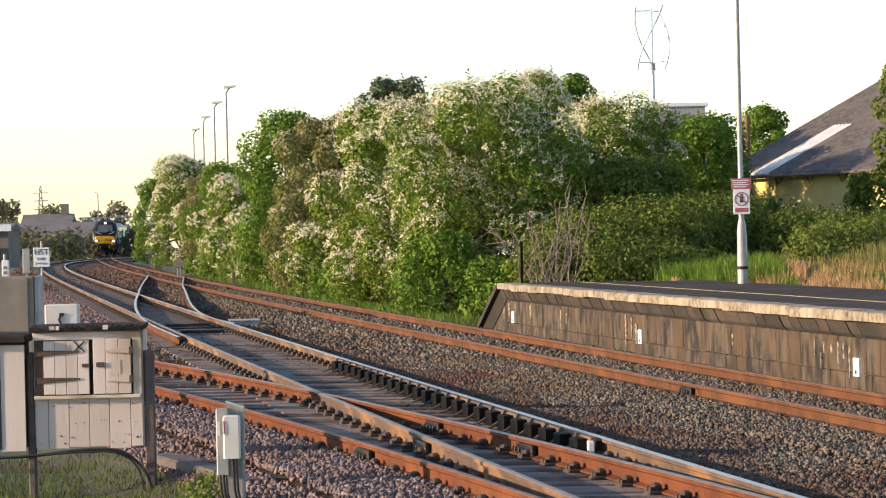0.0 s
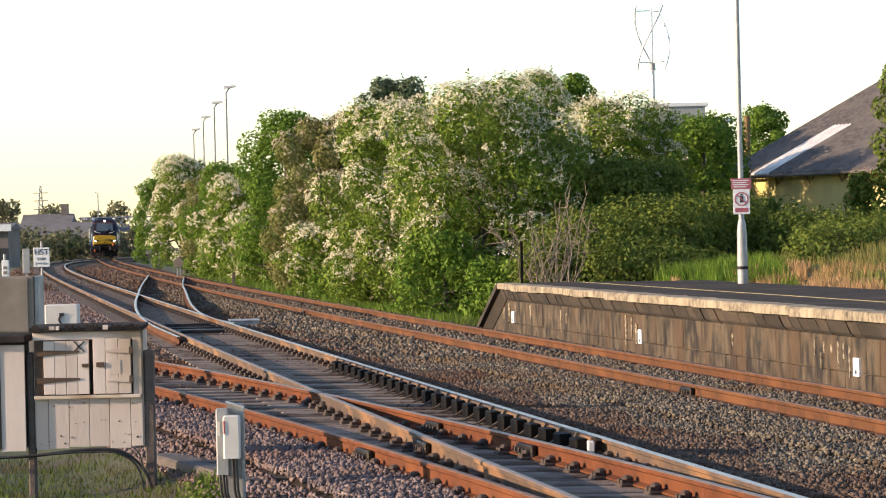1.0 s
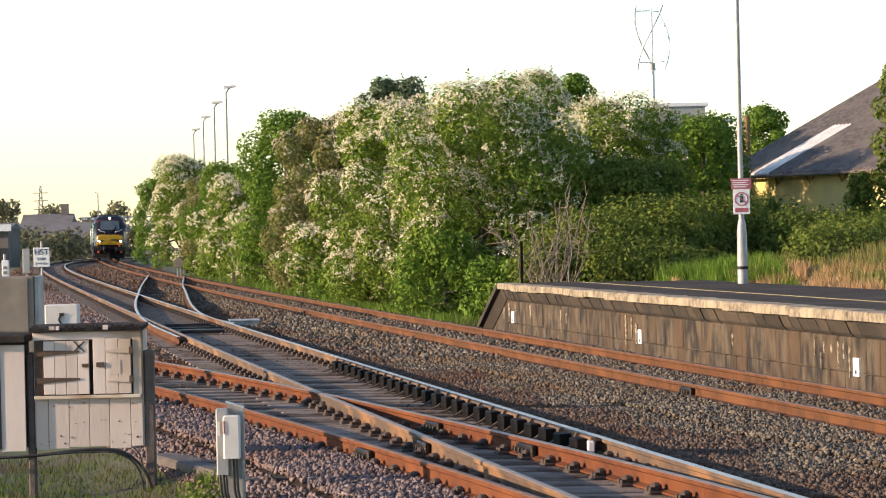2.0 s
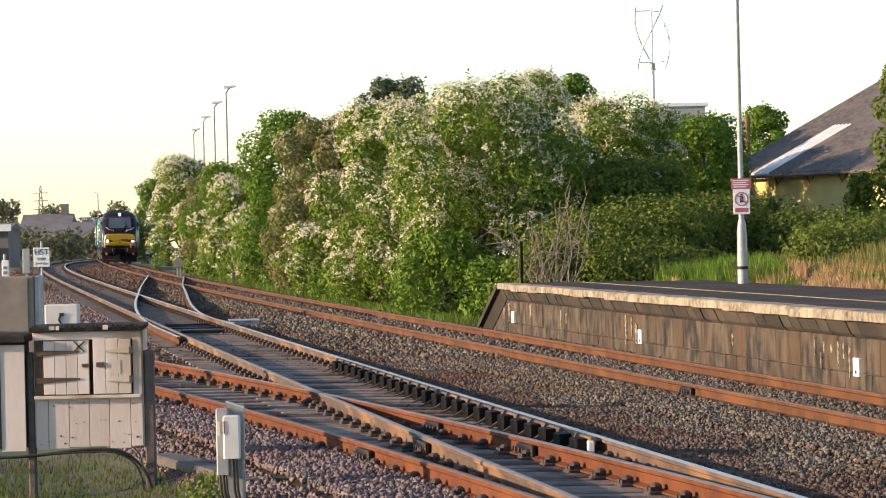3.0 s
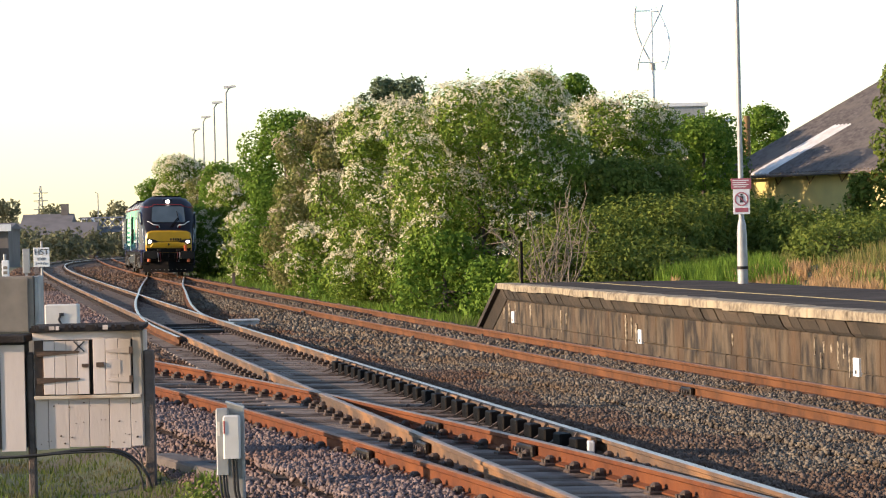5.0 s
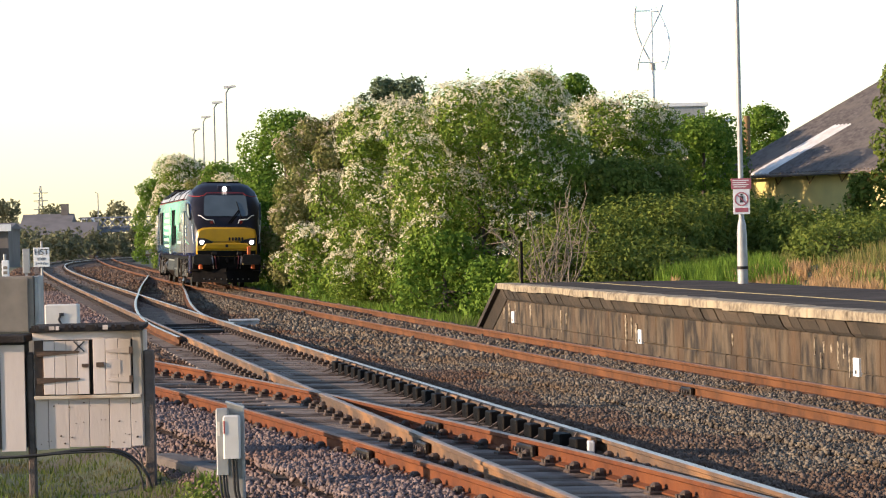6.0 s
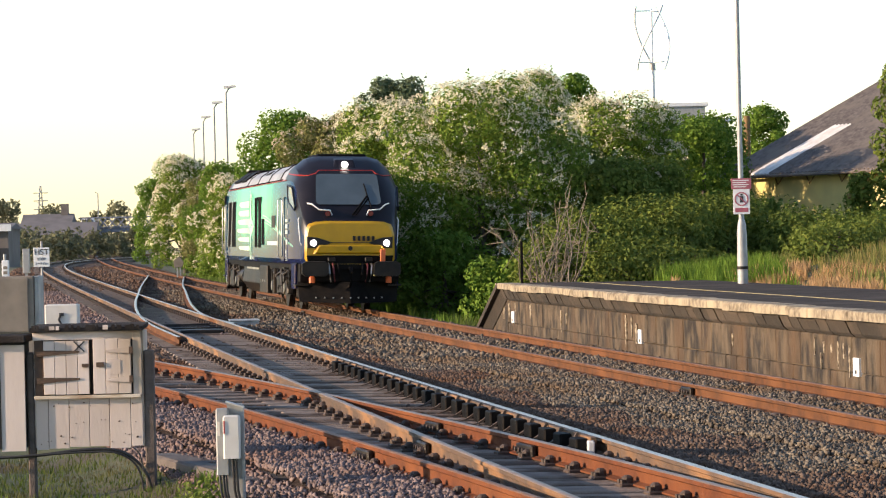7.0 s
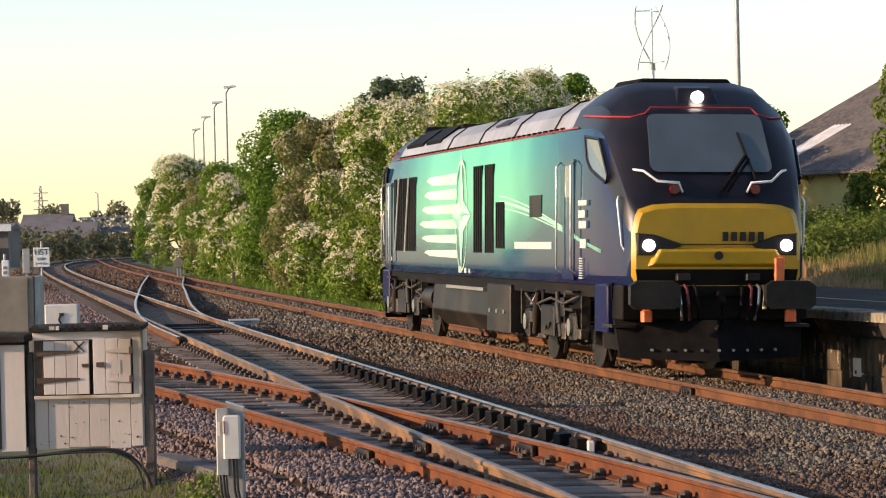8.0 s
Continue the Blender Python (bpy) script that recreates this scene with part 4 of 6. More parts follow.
                part("damper", Geo().tube([(q * 1.24, e * 0.95, 0.40), (q * 1.24, e * 0.70, 1.0)], 0.05, 10).tube([(q * 1.24, e * 0.88, 0.57), (q * 1.24, e * 0.76, 0.86)], 0.07, 10), M_UNDER, bo, smooth=60)
                w = Geo()
                w.disc((q * 0.80, e * AXLE, 0.55), (1, 0, 0), 0.55, 0.10, 36)
                w.disc((q * 0.72, e * AXLE, 0.55), (1, 0, 0), 0.578, 0.03, 36)
                part("wheel", w, M_UNDER, bo, "dull steel wheel", smooth=40)
                part("sand_pipe", Geo().tube([(q * 0.95, e * 2.15, 1.0), (q * 0.9, e * 2.2, 0.5), (q * 0.78, e * 2.05, 0.12)], 0.025, 7), M_UNDER, bo, smooth=60)
                part("brake_block", Geo().box(min(q * 0.72, q * 0.88), max(q * 0.72, q * 0.88), e * 0.80 - 0.06, e * 0.80 + 0.06, 0.32, 0.75, ch=0.02), M_UNDER, bo)
            part("bogie_plate", Geo().box(min(q * 1.14, q * 1.26), max(q * 1.14, q * 1.26), -0.45, 0.45, 0.40, 0.82, ch=0.02), M_UNDER, bo, "dusty bogie side plate")
            part("pipe", Geo().tube([(q * 1.2, -1.9, 0.95), (q * 1.26, -0.9, 0.80), (q * 1.24, 0.2, 0.92), (q * 1.26, 1.2, 0.86), (q * 1.2, 2.0, 0.98)], 0.02, 7), M_DUSTY, bo, smooth=60)
        for q in (1, -1):
            for k in range(16):
                y0, z0 = random.uniform(-2.3, 2.3), random.uniform(0.42, 1.0)
                if k % 2:
                    g = Geo().tube([(q * 1.18, y0, z0), (q * 1.27, y0 + random.uniform(-0.3, 0.3), z0 + random.uniform(-0.2, 0.1)), (q * 1.22, y0 + random.uniform(-0.4, 0.4), z0 - random.uniform(0.1, 0.35))], 0.018, 6)
                    part("brake_pipe", g, (M_DUSTY, M_BLACK, M_UNDER)[k % 3], bo, smooth=60)
                else:
                    w, h = random.uniform(0.05, 0.16), random.uniform(0.05, 0.2)
                    part("bracket", Geo().box(min(q * 1.12, q * 1.25), max(q * 1.12, q * 1.25), y0 - w, y0 + w, z0 - h, z0 + h * 0.4, ch=0.015), (M_UNDER, M_BLACK, M_DUSTY)[k % 3], bo)
        for e in (-AXLE, AXLE):
            part("axle", Geo().tube([(-0.75, e, 0.55), (0.75, e, 0.55)], 0.09, 12), M_BLACK, bo, smooth=40)
    return lo


loco = make_loco()


# ---- plants ----
M_BARK = mat("grey_bark", (0.10, 0.08, 0.06), (0.06, 0.05, 0.04), 9, 0.9, 0.5)
M_TWIG = mat("pale_dead_twigs", (0.23, 0.185, 0.135), (0.16, 0.125, 0.09), 9, 0.9)
M_LEAF_HAW = leafy("hawthorn_leaves", (0.095, 0.165, 0.024), (0.23, 0.30, 0.055), c=(0.12, 0.18, 0.034))
M_LEAF_GREEN = leafy("fresh_green_leaves", (0.085, 0.165, 0.024), (0.18, 0.27, 0.045), c=(0.085, 0.15, 0.028))
M_LEAF_DARK = leafy("dark_scrub_leaves", (0.09, 0.135, 0.026), (0.18, 0.22, 0.048), c=(0.14, 0.185, 0.045))
M_LEAF_PINE = leafy("grey_green_needles", (0.085, 0.115, 0.06), (0.13, 0.16, 0.085), through_light=0.1)
M_LEAF_FADED = leafy("bronze_spring_leaves", (0.15, 0.165, 0.050), (0.27, 0.25, 0.105), c=(0.15, 0.20, 0.045))
M_LEAF_BRAMBLE = leafy("olive_bramble_leaves", (0.085, 0.125, 0.025), (0.185, 0.22, 0.047), c=(0.115, 0.15, 0.04))
# Far leaves are paled and greyed, with distance haze put into the colour.
M_LEAF_FAR = leafy("haze_paled_leaves", (0.14, 0.145, 0.080), (0.19, 0.185, 0.115), scale=0.3)
M_BLOSSOM = leafy("white_hawthorn_blossom", (0.66, 0.58, 0.40), (0.82, 0.76, 0.58), through_light=0.25)
M_BLOSSOM_OLD = leafy("fading_pink_blossom", (0.46, 0.37, 0.26), (0.62, 0.53, 0.40), through_light=0.25)
RNG = np.random.default_rng(7)


def leaf_mesh(name, centres, normals, size, material, stretch=1.6, folded=True):
    """Many small leaves in one mesh: each a quad folded along its middle."""
    n = len(centres)
    nr = normals / np.linalg.norm(normals, axis=1, keepdims=True)
    a = np.cross(nr, RNG.normal(size=(n, 3)))
    a /= np.linalg.norm(a, axis=1, keepdims=True) + 1e-9
    b = np.cross(nr, a)
    s = (size * RNG.uniform(0.6, 1.35, n))[:, None]
    fold = nr * s * 0.3
    v = np.stack([centres - a * s * stretch * 0.5, centres + b * s * 0.5 + fold, centres + a * s * stretch * 0.5, centres - b * s * 0.5 + fold], 1).reshape(-1, 3)
    k = np.arange(n) * 4
    tri = np.stack([k, k + 1, k + 2, k, k + 2, k + 3], 1).reshape(-1)
    me = bpy.data.meshes.new(name)
    me.vertices.add(len(v))
    me.vertices.foreach_set("co", v.astype(np.float32).ravel())
    me.loops.add(len(tri))
    me.loops.foreach_set("vertex_index", tri.astype(np.int32))
    me.polygons.add(n * 2)
    me.polygons.foreach_set("loop_start", (np.arange(n * 2) * 3).astype(np.int32))
    me.materials.append(material)
    me.update(calc_edges=True)
    return me


def clumps(r, h, count, low=0.05, size=(0.30, 0.50)):
    """Rounded masses that overlap into a crown r wide and h high, domed on top and uneven at the edge."""
    out = []
    for k in range(count):
        t = low + (1 - low) * (k + RNG.uniform(0, 1)) / count
        belly = 0.86 + 0.14 * math.sin(t * 5.0) if t < 0.42 else math.sqrt(max(0.02, 1 - ((t - 0.42) / 0.64) ** 2))
        q = r * RNG.uniform(*size)
        a = k * 2.399 + RNG.uniform(-0.4, 0.4)
        d = max(0.0, r * belly - q * 0.7) * RNG.uniform(0.5, 1.12)
        out.append((d * math.cos(a), d * math.sin(a), min(h * t, h - q * 0.9), q, q, q * RNG.uniform(0.8, 1.2)))
    return out


def on_clumps(cl, n, inner=0.55):
    """Points in the outer shells of the masses, with the ways outward."""
    w = np.array([c[3] * c[5] for c in cl])
    pick = RNG.choice(len(cl), n, p=w / w.sum())
    c = np.array(cl)[pick]
    d = RNG.normal(size=(n, 3))
    d /= np.linalg.norm(d, axis=1, keepdims=True)
    f = RNG.uniform(inner, 1.0, n) ** 0.6
    f *= 1 + 0.14 * np.clip(RNG.normal(size=n), -1.5, 1.0) * (RNG.uniform(size=n) < 0.3)
    return c[:, :3] + d * c[:, 3:6] * f[:, None], d


def limbs(cl, h, girth):
    """A tapered trunk with limbs bending out to the masses."""
    g = Geo()
    g.tube([(0, 0, -0.3), (0.05, 0.03, h * 0.2), (0.02, 0.08, h * 0.45), (0.05, 0, h * 0.8)], girth, 8, girth * 0.3)
    for c in cl[: 14]:
        z0 = h * RNG.uniform(0.08, 0.4)
        g.tube([(0.03, 0.03, z0), (c[0] * 0.45, c[1] * 0.45, z0 + (c[2] - z0) * 0.35), (c[0] * 0.95, c[1] * 0.95, c[2])], girth * 0.45, 6, girth * 0.1)
    return g


def shrub(name, label, category, x, y, top, r, leaf, density, size, blossom=None, share=0.0, group="", low=0.05, count=16, spray=0.0, droop=0.0, shape=(0.30, 0.50)):
    z = ground_z(x, y)
    h = max(0.8, top - z)
    t = thing(name, Matrix.Translation((x, y, z)), label, category, group)
    cl = clumps(r, h, count, low, shape)
    n = int(density * r * h / (size * size) * 1.0)
    c, d = on_clumps(cl, n)
    keep = c[:, 2] > 0.02
    c, d = c[keep], d[keep]
    part("trunk", limbs(cl, h, 0.05 + 0.018 * h), M_BARK, t, "brown woody stem", smooth=60)
    part("crown", leaf_mesh("crown", c, d + RNG.normal(size=c.shape) * 0.36 + (0, 0, 0.2), size, leaf), None, t)
    # loose shoots that break the outline
    m = max(6, int(30 * r))
    s, e = on_clumps(cl, m, 0.95)
    out, nor = [], []
    for p0, dd in zip(s, e):
        if p0[2] < h * 0.35:
            continue
        way = dd * 0.6 + np.array((0, 0, 0.7 + spray))
        ln = min(0.32, r * RNG.uniform(0.06, 0.16)) * (1 + spray)
        for k in range(12):
            out.append(p0 + way * (ln * k / 11 - 0.08) + RNG.normal(size=3) * size * 0.4)
            nor.append(RNG.normal(size=3))
    if out:
        tagged(part("outgrowth", leaf_mesh("outgrowth", np.array(out), np.array(nor), size * 0.85, leaf), None, t), kind="stuff")
    if blossom:
        # sprays of flowers lying along the outer boughs
        m = int(n * share / 14)
        s, e = on_clumps(cl, m, 0.97)
        patch = np.array([noise.noise(Vector(((x + q[0]) * 1.3, (y + q[1]) * 1.3, (z + q[2]) * 1.5))) for q in s])
        sel = (s[:, 2] > h * 0.10) & (e[:, 2] > -0.12) & (patch + 0.40 * (s[:, 2] / h - 0.5) + 0.3 * e[:, 2] > 0.02)
        s, e = s[sel], e[sel]
        run = np.cross(e, RNG.normal(size=e.shape))
        run /= np.linalg.norm(run, axis=1, keepdims=True) + 1e-9
        run[:, 2] = run[:, 2] * 0.4 - droop
        k = RNG.uniform(-1, 1, (len(s), 14, 1)) * RNG.uniform(0.08, 0.30, (len(s), 1, 1))
        pts = s[:, None, :] + run[:, None, :] * k + e[:, None, :] * 0.05 + RNG.normal(size=(len(s), 14, 3)) * 0.025
        nr = np.repeat(e[:, None, :], 14, 1) + RNG.normal(size=pts.shape) * 0.5
        part("blossom", leaf_mesh("blossom", pts.reshape(-1, 3), nr.reshape(-1, 3), size * 0.62, blossom, 1.1), None, t, "clusters of pale blossom")
    return t


HAWTHORN = [(-16.6, 197.5, 7.42, 1.75), (-10.0, 149.5, 5.09, 1.71), (-7.6, 132.0, 3.21, 1.51), (-4.1, 106.5, 2.42, 1.14), (-1.5, 92.0, 5.80, 1.56), (1.0, 81.0, 5.85, 2.02), (2.6, 93.0, 6.57, 1.46), (4.9, 88.0, 5.57, 1.54), (-2.4, 93.5, 1.45, 0.78)]
FADED = [(-4.4, 110.0, 6.12, 1.34), (-3.4, 112.0, 6.35, 1.07), (-11.9, 161.0, 5.73, 1.34)]
GREEN = [(-22.4, 238.5, 6.98, 1.23), (-11.1, 156.5, 5.96, 1.50), (-6.3, 124.0, 7.1, 1.62), (4.2, 96.0, 6.85, 0.85), (7.05, 100.0, 5.9, 1.10), (8.5, 98.0, 5.55, 1.35), (13.1, 125.0, 6.91, 1.11), (7.75, 91.0, 5.1, 1.05), (0.0, 79.0, 1.96, 1.02), (-3.2, 98.5, 1.27, 0.82), (1.6, 74.0, 1.29, 0.95)]
PINE = [(-1.5, 110.0, 7.64, 1.46)]
BRAMBLE = [(3.7, 75.0, 2.39, 1.52), (5.5, 77.0, 2.71, 1.42), (7.3, 79.0, 2.74, 1.38), (9.2, 78.0, 2.29, 1.37), (10.5, 76.0, 2.13, 1.26), (2.6, 73.0, 1.68, 0.94), (4.5, 72.0, 1.64, 1.19), (6.0, 73.5, 1.40, 0.81), (9.0, 71.0, 1.47, 1.05), (8.7, 67.5, 1.9, 0.95), (10.3, 69.0, 2.1, 1.1)]
IVY = [(12.3, 82.0, 6.40, 0.58), (11.35, 83.0, 3.30, 0.42), (9.0, 84.5, 2.60, 0.36)]
FAR = [(-59.8, 420.0, 8.73, 2.48), (-53.1, 470.0, 7.52, 1.56), (-49.9, 470.0, 8.75, 2.25), (-57.0, 450.0, 8.00, 2.99), (-42.2, 312.0, 3.77, 3.16), (-37.6, 305.0, 3.48, 2.53), (-37.6, 330.0, 3.43, 2.13), (-36.8, 345.0, 3.07, 1.91), (-33.3, 330.0, 3.82, 1.09), (-41.1, 290.0, 2.76, 2.14), (-51.4, 440.0, 5.97, 2.92), (-38.7, 300.0, 2.66, 2.21)]

for x, y, top, r in HAWTHORN:
    shrub("hawthorn_bush", "hawthorn bush covered with creamy white blossom beside the line", "bush", x, y, top, r * 1.5, M_LEAF_HAW, 9.0, 0.068 if y < 100 else 0.085, M_BLOSSOM, 3.4 if y > 100 else 2.5, "hedge along the line", count=34 if r > 1.2 else 20, droop=0.25, shape=(0.20, 0.38))
for x, y, top, r in FADED:
    shrub("blackthorn_bush", "bronze-leaved bush with fading pinkish blossom in the hedge", "bush", x, y, top, r * 1.5, M_LEAF_FADED, 9.5, 0.075, M_BLOSSOM_OLD, 0.6, "hedge along the line", count=30, shape=(0.2, 0.38))
for x, y, top, r in GREEN:
    shrub("green_bush", "fresh green leafy bush growing in the lineside hedge", "bush", x, y, top, r * 1.45, M_LEAF_GREEN, 9.0, 0.075 if y < 100 else 0.09, None, 0, "hedge along the line", count=38, shape=(0.2, 0.38))
for x, y, top, r in PINE:
    shrub("pine_tree", "grey-green pine tree showing above the hedge", "tree", x, y, top, r * 1.5, M_LEAF_PINE, 8.0, 0.075, None, 0, "", count=44, spray=0.3, shape=(0.16, 0.32))
for x, y, top, r in BRAMBLE:
    shrub("bramble_bush", "low dark bramble thicket on the bank behind the platform", "bush", x, y, top, r * 1.35, M_LEAF_BRAMBLE, 10.0, 0.07, None, 0, "brambles on the bank", count=22, spray=0.1)
for x, y, top, r in IVY:
    shrub("ivy_tree", "ivy-clad tree standing against the old building", "tree", x, y, top, r * 1.25, M_LEAF_DARK, 13.0, 0.085, M_BLOSSOM if r > 0.7 else None, 0.08, "", count=30, shape=(0.4, 0.7))
for x, y, top, r in FAR:
    shrub("distant_tree", "distant tree with haze put into its leaf colour, beyond the end of the line", "tree", x, y, top, r * 1.15, M_LEAF_FAR, 6.0, 0.26, None, 0, "trees in the distance", count=18)
# the hedge's inner growth, behind the bushes that face the line
for k in range(13):
    y = 86.0 + k * 9.0
    x = main_x(y) + 5.6 + RNG.uniform(-0.4, 0.4)
    shrub("hedge_bush", "dense green scrub filling the back of the lineside hedge", "bush", x, y, ground_z(x, y) + RNG.uniform(3.9, 4.9), 2.3, (M_LEAF_HAW, M_LEAF_DARK, M_LEAF_GREEN)[k % 3], 7.0, 0.12, None, 0, "hedge along the line", count=34, shape=(0.24, 0.40))
for x, y, top in ((4.4, 82.5, 3.8), (5.5, 85.5, 4.0), (8.2, 85.0, 2.7), (2.9, 84.0, 4.6)):
    shrub("bank_bush", "dark green scrub climbing the bank behind the brambles", "bush", x, y, top, 2.0, M_LEAF_DARK, 10.0, 0.09, M_BLOSSOM, 0.06, "scrub on the bank", count=30, shape=(0.26, 0.44))


def dead_bush():
    """A bare pale thorn at the platform's end."""
    t = thing("dead_bush", Matrix.Translation((2.45, 70.5, ground_z(2.45, 70.5))), "bare pale thorn bush with tangled dead twigs", "bush")
    for k in range(26):
        g = Geo()
        a, ln = RNG.uniform(0, 6.28), RNG.uniform(1.3, 2.7)
        p0 = Vector((RNG.uniform(-0.3, 0.3), RNG.uniform(-0.3, 0.3), 0))
        w = Vector((math.cos(a) * 0.4, math.sin(a) * 0.4, 1))
        mid = p0 + w * ln * 0.5 + Vector(RNG.normal(size=3) * 0.12)
        tip = p0 + w * ln + Vector(RNG.normal(size=3) * 0.25)
        g.tube([p0, mid, tip], 0.022, 5, 0.007)
        for j in range(7):
            f = RNG.uniform(0.3, 1.0)
            s = mid.lerp(tip, f) if f > 0.5 else p0.lerp(mid, f * 2)
            g.tube([s, s + Vector(RNG.normal(size=3) * 0.28) + Vector((0, 0, 0.12))], 0.009, 4, 0.004)
        part("branch", g, M_TWIG, t)


dead_bush()


# ---- grass ----
M_GRASS = leafy("green_grass", (0.085, 0.16, 0.022), (0.16, 0.24, 0.04), c=(0.11, 0.14, 0.04), scale=0.8)
M_BANKGRASS = leafy("bank_grass_mix", (0.10, 0.15, 0.03), (0.24, 0.21, 0.08), c=(0.30, 0.20, 0.09), scale=0.8)
M_STRAW = leafy("dry_straw_grass", (0.52, 0.33, 0.17), (0.36, 0.22, 0.11), c=(0.42, 0.23, 0.10), scale=0.8)
M_LOWGRASS = leafy("short_worn_grass", (0.060, 0.100, 0.020), (0.110, 0.125, 0.038), c=(0.110, 0.082, 0.045), scale=4)


def grass(name, label, material, spots, tall, wide):
    """Blades as thin bent strips, one object of stuff."""
    n = len(spots)
    base = np.array([(x, y, ground_z(x, y) - 0.02) for x, y in spots])
    a = RNG.uniform(0, 2 * np.pi, n)
    h = tall * RNG.uniform(0.45, 1.25, n)
    lean = np.stack([np.cos(a), np.sin(a), np.zeros(n)], 1) * (h * RNG.uniform(0.05, 0.5, n))[:, None]
    side = np.stack([np.cos(a + 1.4), np.sin(a + 1.4), np.zeros(n)], 1) * (wide * RNG.uniform(0.6, 1.3, n))[:, None]
    up = np.zeros((n, 3))
    up[:, 2] = h
    v = np.stack([base - side, base + side, base + lean * 0.35 + up * 0.6 + side * 0.8, base + lean * 0.35 + up * 0.6 - side * 0.8, base + lean + up], 1).reshape(-1, 3)
    k = np.arange(n) * 5
    tri = np.stack([k, k + 1, k + 2, k, k + 2, k + 3, k + 3, k + 2, k + 4], 1).reshape(-1)
    me = bpy.data.meshes.new(name)
    me.vertices.add(len(v))
    me.vertices.foreach_set("co", v.astype(np.float32).ravel())
    me.loops.add(len(tri))
    me.loops.foreach_set("vertex_index", tri.astype(np.int32))
    me.polygons.add(n * 3)
    me.polygons.foreach_set("loop_start", (np.arange(n * 3) * 3).astype(np.int32))
    me.materials.append(material)
    me.update(calc_edges=True)
    return tagged(new(name, me), label, "grass", kind="stuff")


def strewn(n, x0, x1, y0, y1, keep):
    out = []
    while len(out) < n:
        x, y = random.uniform(x0, x1), random.uniform(y0, y1)
        if keep(x, y):
            out.append((x, y))
    return out


grass("verge_grass", "bright green grass verge along the foot of the hedge", M_GRASS,
      strewn(16000, -16, 2, 68, 165, lambda x, y: 1.9 < x - main_x(y) + 0.5 * noise.noise(Vector((x, y * 0.3, 0))) < 4.6), 0.34, 0.014)
grass("bank_grass", "lush green grass on the bank behind the platform", M_GRASS,
      strewn(8000, 2.5, 7.2, 61, 74, lambda x, y: 6.4 < x - main_x(y) < 9 and noise.noise(Vector((x * 0.7, y * 0.7, 9))) > -0.25), 0.5, 0.012)
grass("dry_grass", "dry straw-coloured grass tufts behind the platform", M_STRAW,
      strewn(15000, 5, 12, 43, 68, lambda x, y: 6.3 < x - main_x(y) < 8.8 and noise.noise(Vector((x * 0.8, y * 0.45, 4))) > -0.1 and not 5.7 < x < 6.15), 0.30, 0.010)
grass("bank_top_grass", "rough green and yellow grass on top of the bank", M_BANKGRASS,
      strewn(15000, 6, 14, 43, 74, lambda x, y: 7.4 < x - main_x(y) < 12 and noise.noise(Vector((x * 0.6, y * 0.4, 7))) > -0.35), 0.34, 0.012)
grass("cess_grass", "short worn grass and weeds on the cess", M_LOWGRASS,
      strewn(18000, -6, -1.2, 21.5, 31, lambda x, y: x < siding_x(y) - 2.0 + 0.5 * noise.noise(Vector((x * 1.3, y * 0.6, 2)))), 0.07, 0.005)
grass("tall_weeds", "leafy green weeds beside the lineside cupboard", M_GRASS,
      strewn(700, -4.4, -1.6, 22.5, 25.8, lambda x, y: x < siding_x(y) - 1.5 and noise.noise(Vector((x * 2.2, y * 0.9, 5))) > 0.2), 0.16, 0.012)


def weed_clump():
    x, y = -1.90, 23.9
    t = thing("weed_clump", Matrix.Translation((x, y, ground_z(x, y))), "dark green leafy weed clump beside the box post", "weed")
    n = 900
    c = np.abs(RNG.normal(size=(n, 3))) * (0.0, 0.0, 0.11) + RNG.normal(size=(n, 3)) * (0.12, 0.14, 0.02)
    c[:, 2] = np.clip(c[:, 2], 0.0, 0.34)
    part("leaves", leaf_mesh("leaves", c, RNG.normal(size=(n, 3)) + (0, 0, 1.0), 0.03, M_LEAF_DARK), None, t)
    part("stem", Geo().tube([(0, 0, -0.02), (0.02, 0.01, 0.12), (0.01, 0.03, 0.24)], 0.006, 5, 0.003), M_BARK, t)


weed_clump()


# ---- lineside cupboards ----
M_BOARD = mat("peeling_white_board", (0.66, 0.55, 0.485), (0.53, 0.43, 0.37), 7, 0.85, 0.10, c=(0.42, 0.31, 0.22), per="object", world_space=True, stretch=4.0)
M_BOARDS = mat("stained_white_frame", (0.64, 0.55, 0.44), (0.50, 0.38, 0.27), 8, 0.85, 0.15, c=(0.30, 0.17, 0.09), world_space=True)
M_POST = mat("weathered_timber_post", (0.13, 0.098, 0.082), (0.085, 0.064, 0.054), 9, 0.9, 0.5)
M_FELT = mat("roofing_felt", (0.020, 0.016, 0.015), (0.035, 0.028, 0.025), 12, 0.95, 0.5, c=(0.06, 0.05, 0.045), spec=0.1)
M_HINGE = mat("rusty_hinge", (0.065, 0.040, 0.028), (0.10, 0.055, 0.032), 15, 0.8, 0.3)
# Near-black tone that puts the shade of gaps and insides into colour.
M_GAP = mat("gap_shade", (0.02, 0.017, 0.015), (0.03, 0.024, 0.02), 6, 0.9)
M_GALV = mat("galvanised_grey", (0.36, 0.36, 0.35), (0.28, 0.28, 0.28), 6, 0.55, 0.1, 0.3)
M_GREYBOX = mat("grey_cabinet_paint", (0.23, 0.195, 0.16), (0.17, 0.145, 0.12), 4, 0.8, 0.1, c=(0.32, 0.275, 0.23), spec=0.15)
M_CREAM = mat("pale_cabinet_paint", (0.60, 0.57, 0.53), (0.52, 0.49, 0.45), 5, 0.6, 0.08)
M_CABLE = mat("black_cable", (0.015, 0.015, 0.016), (0.025, 0.024, 0.024), 9, 0.5)
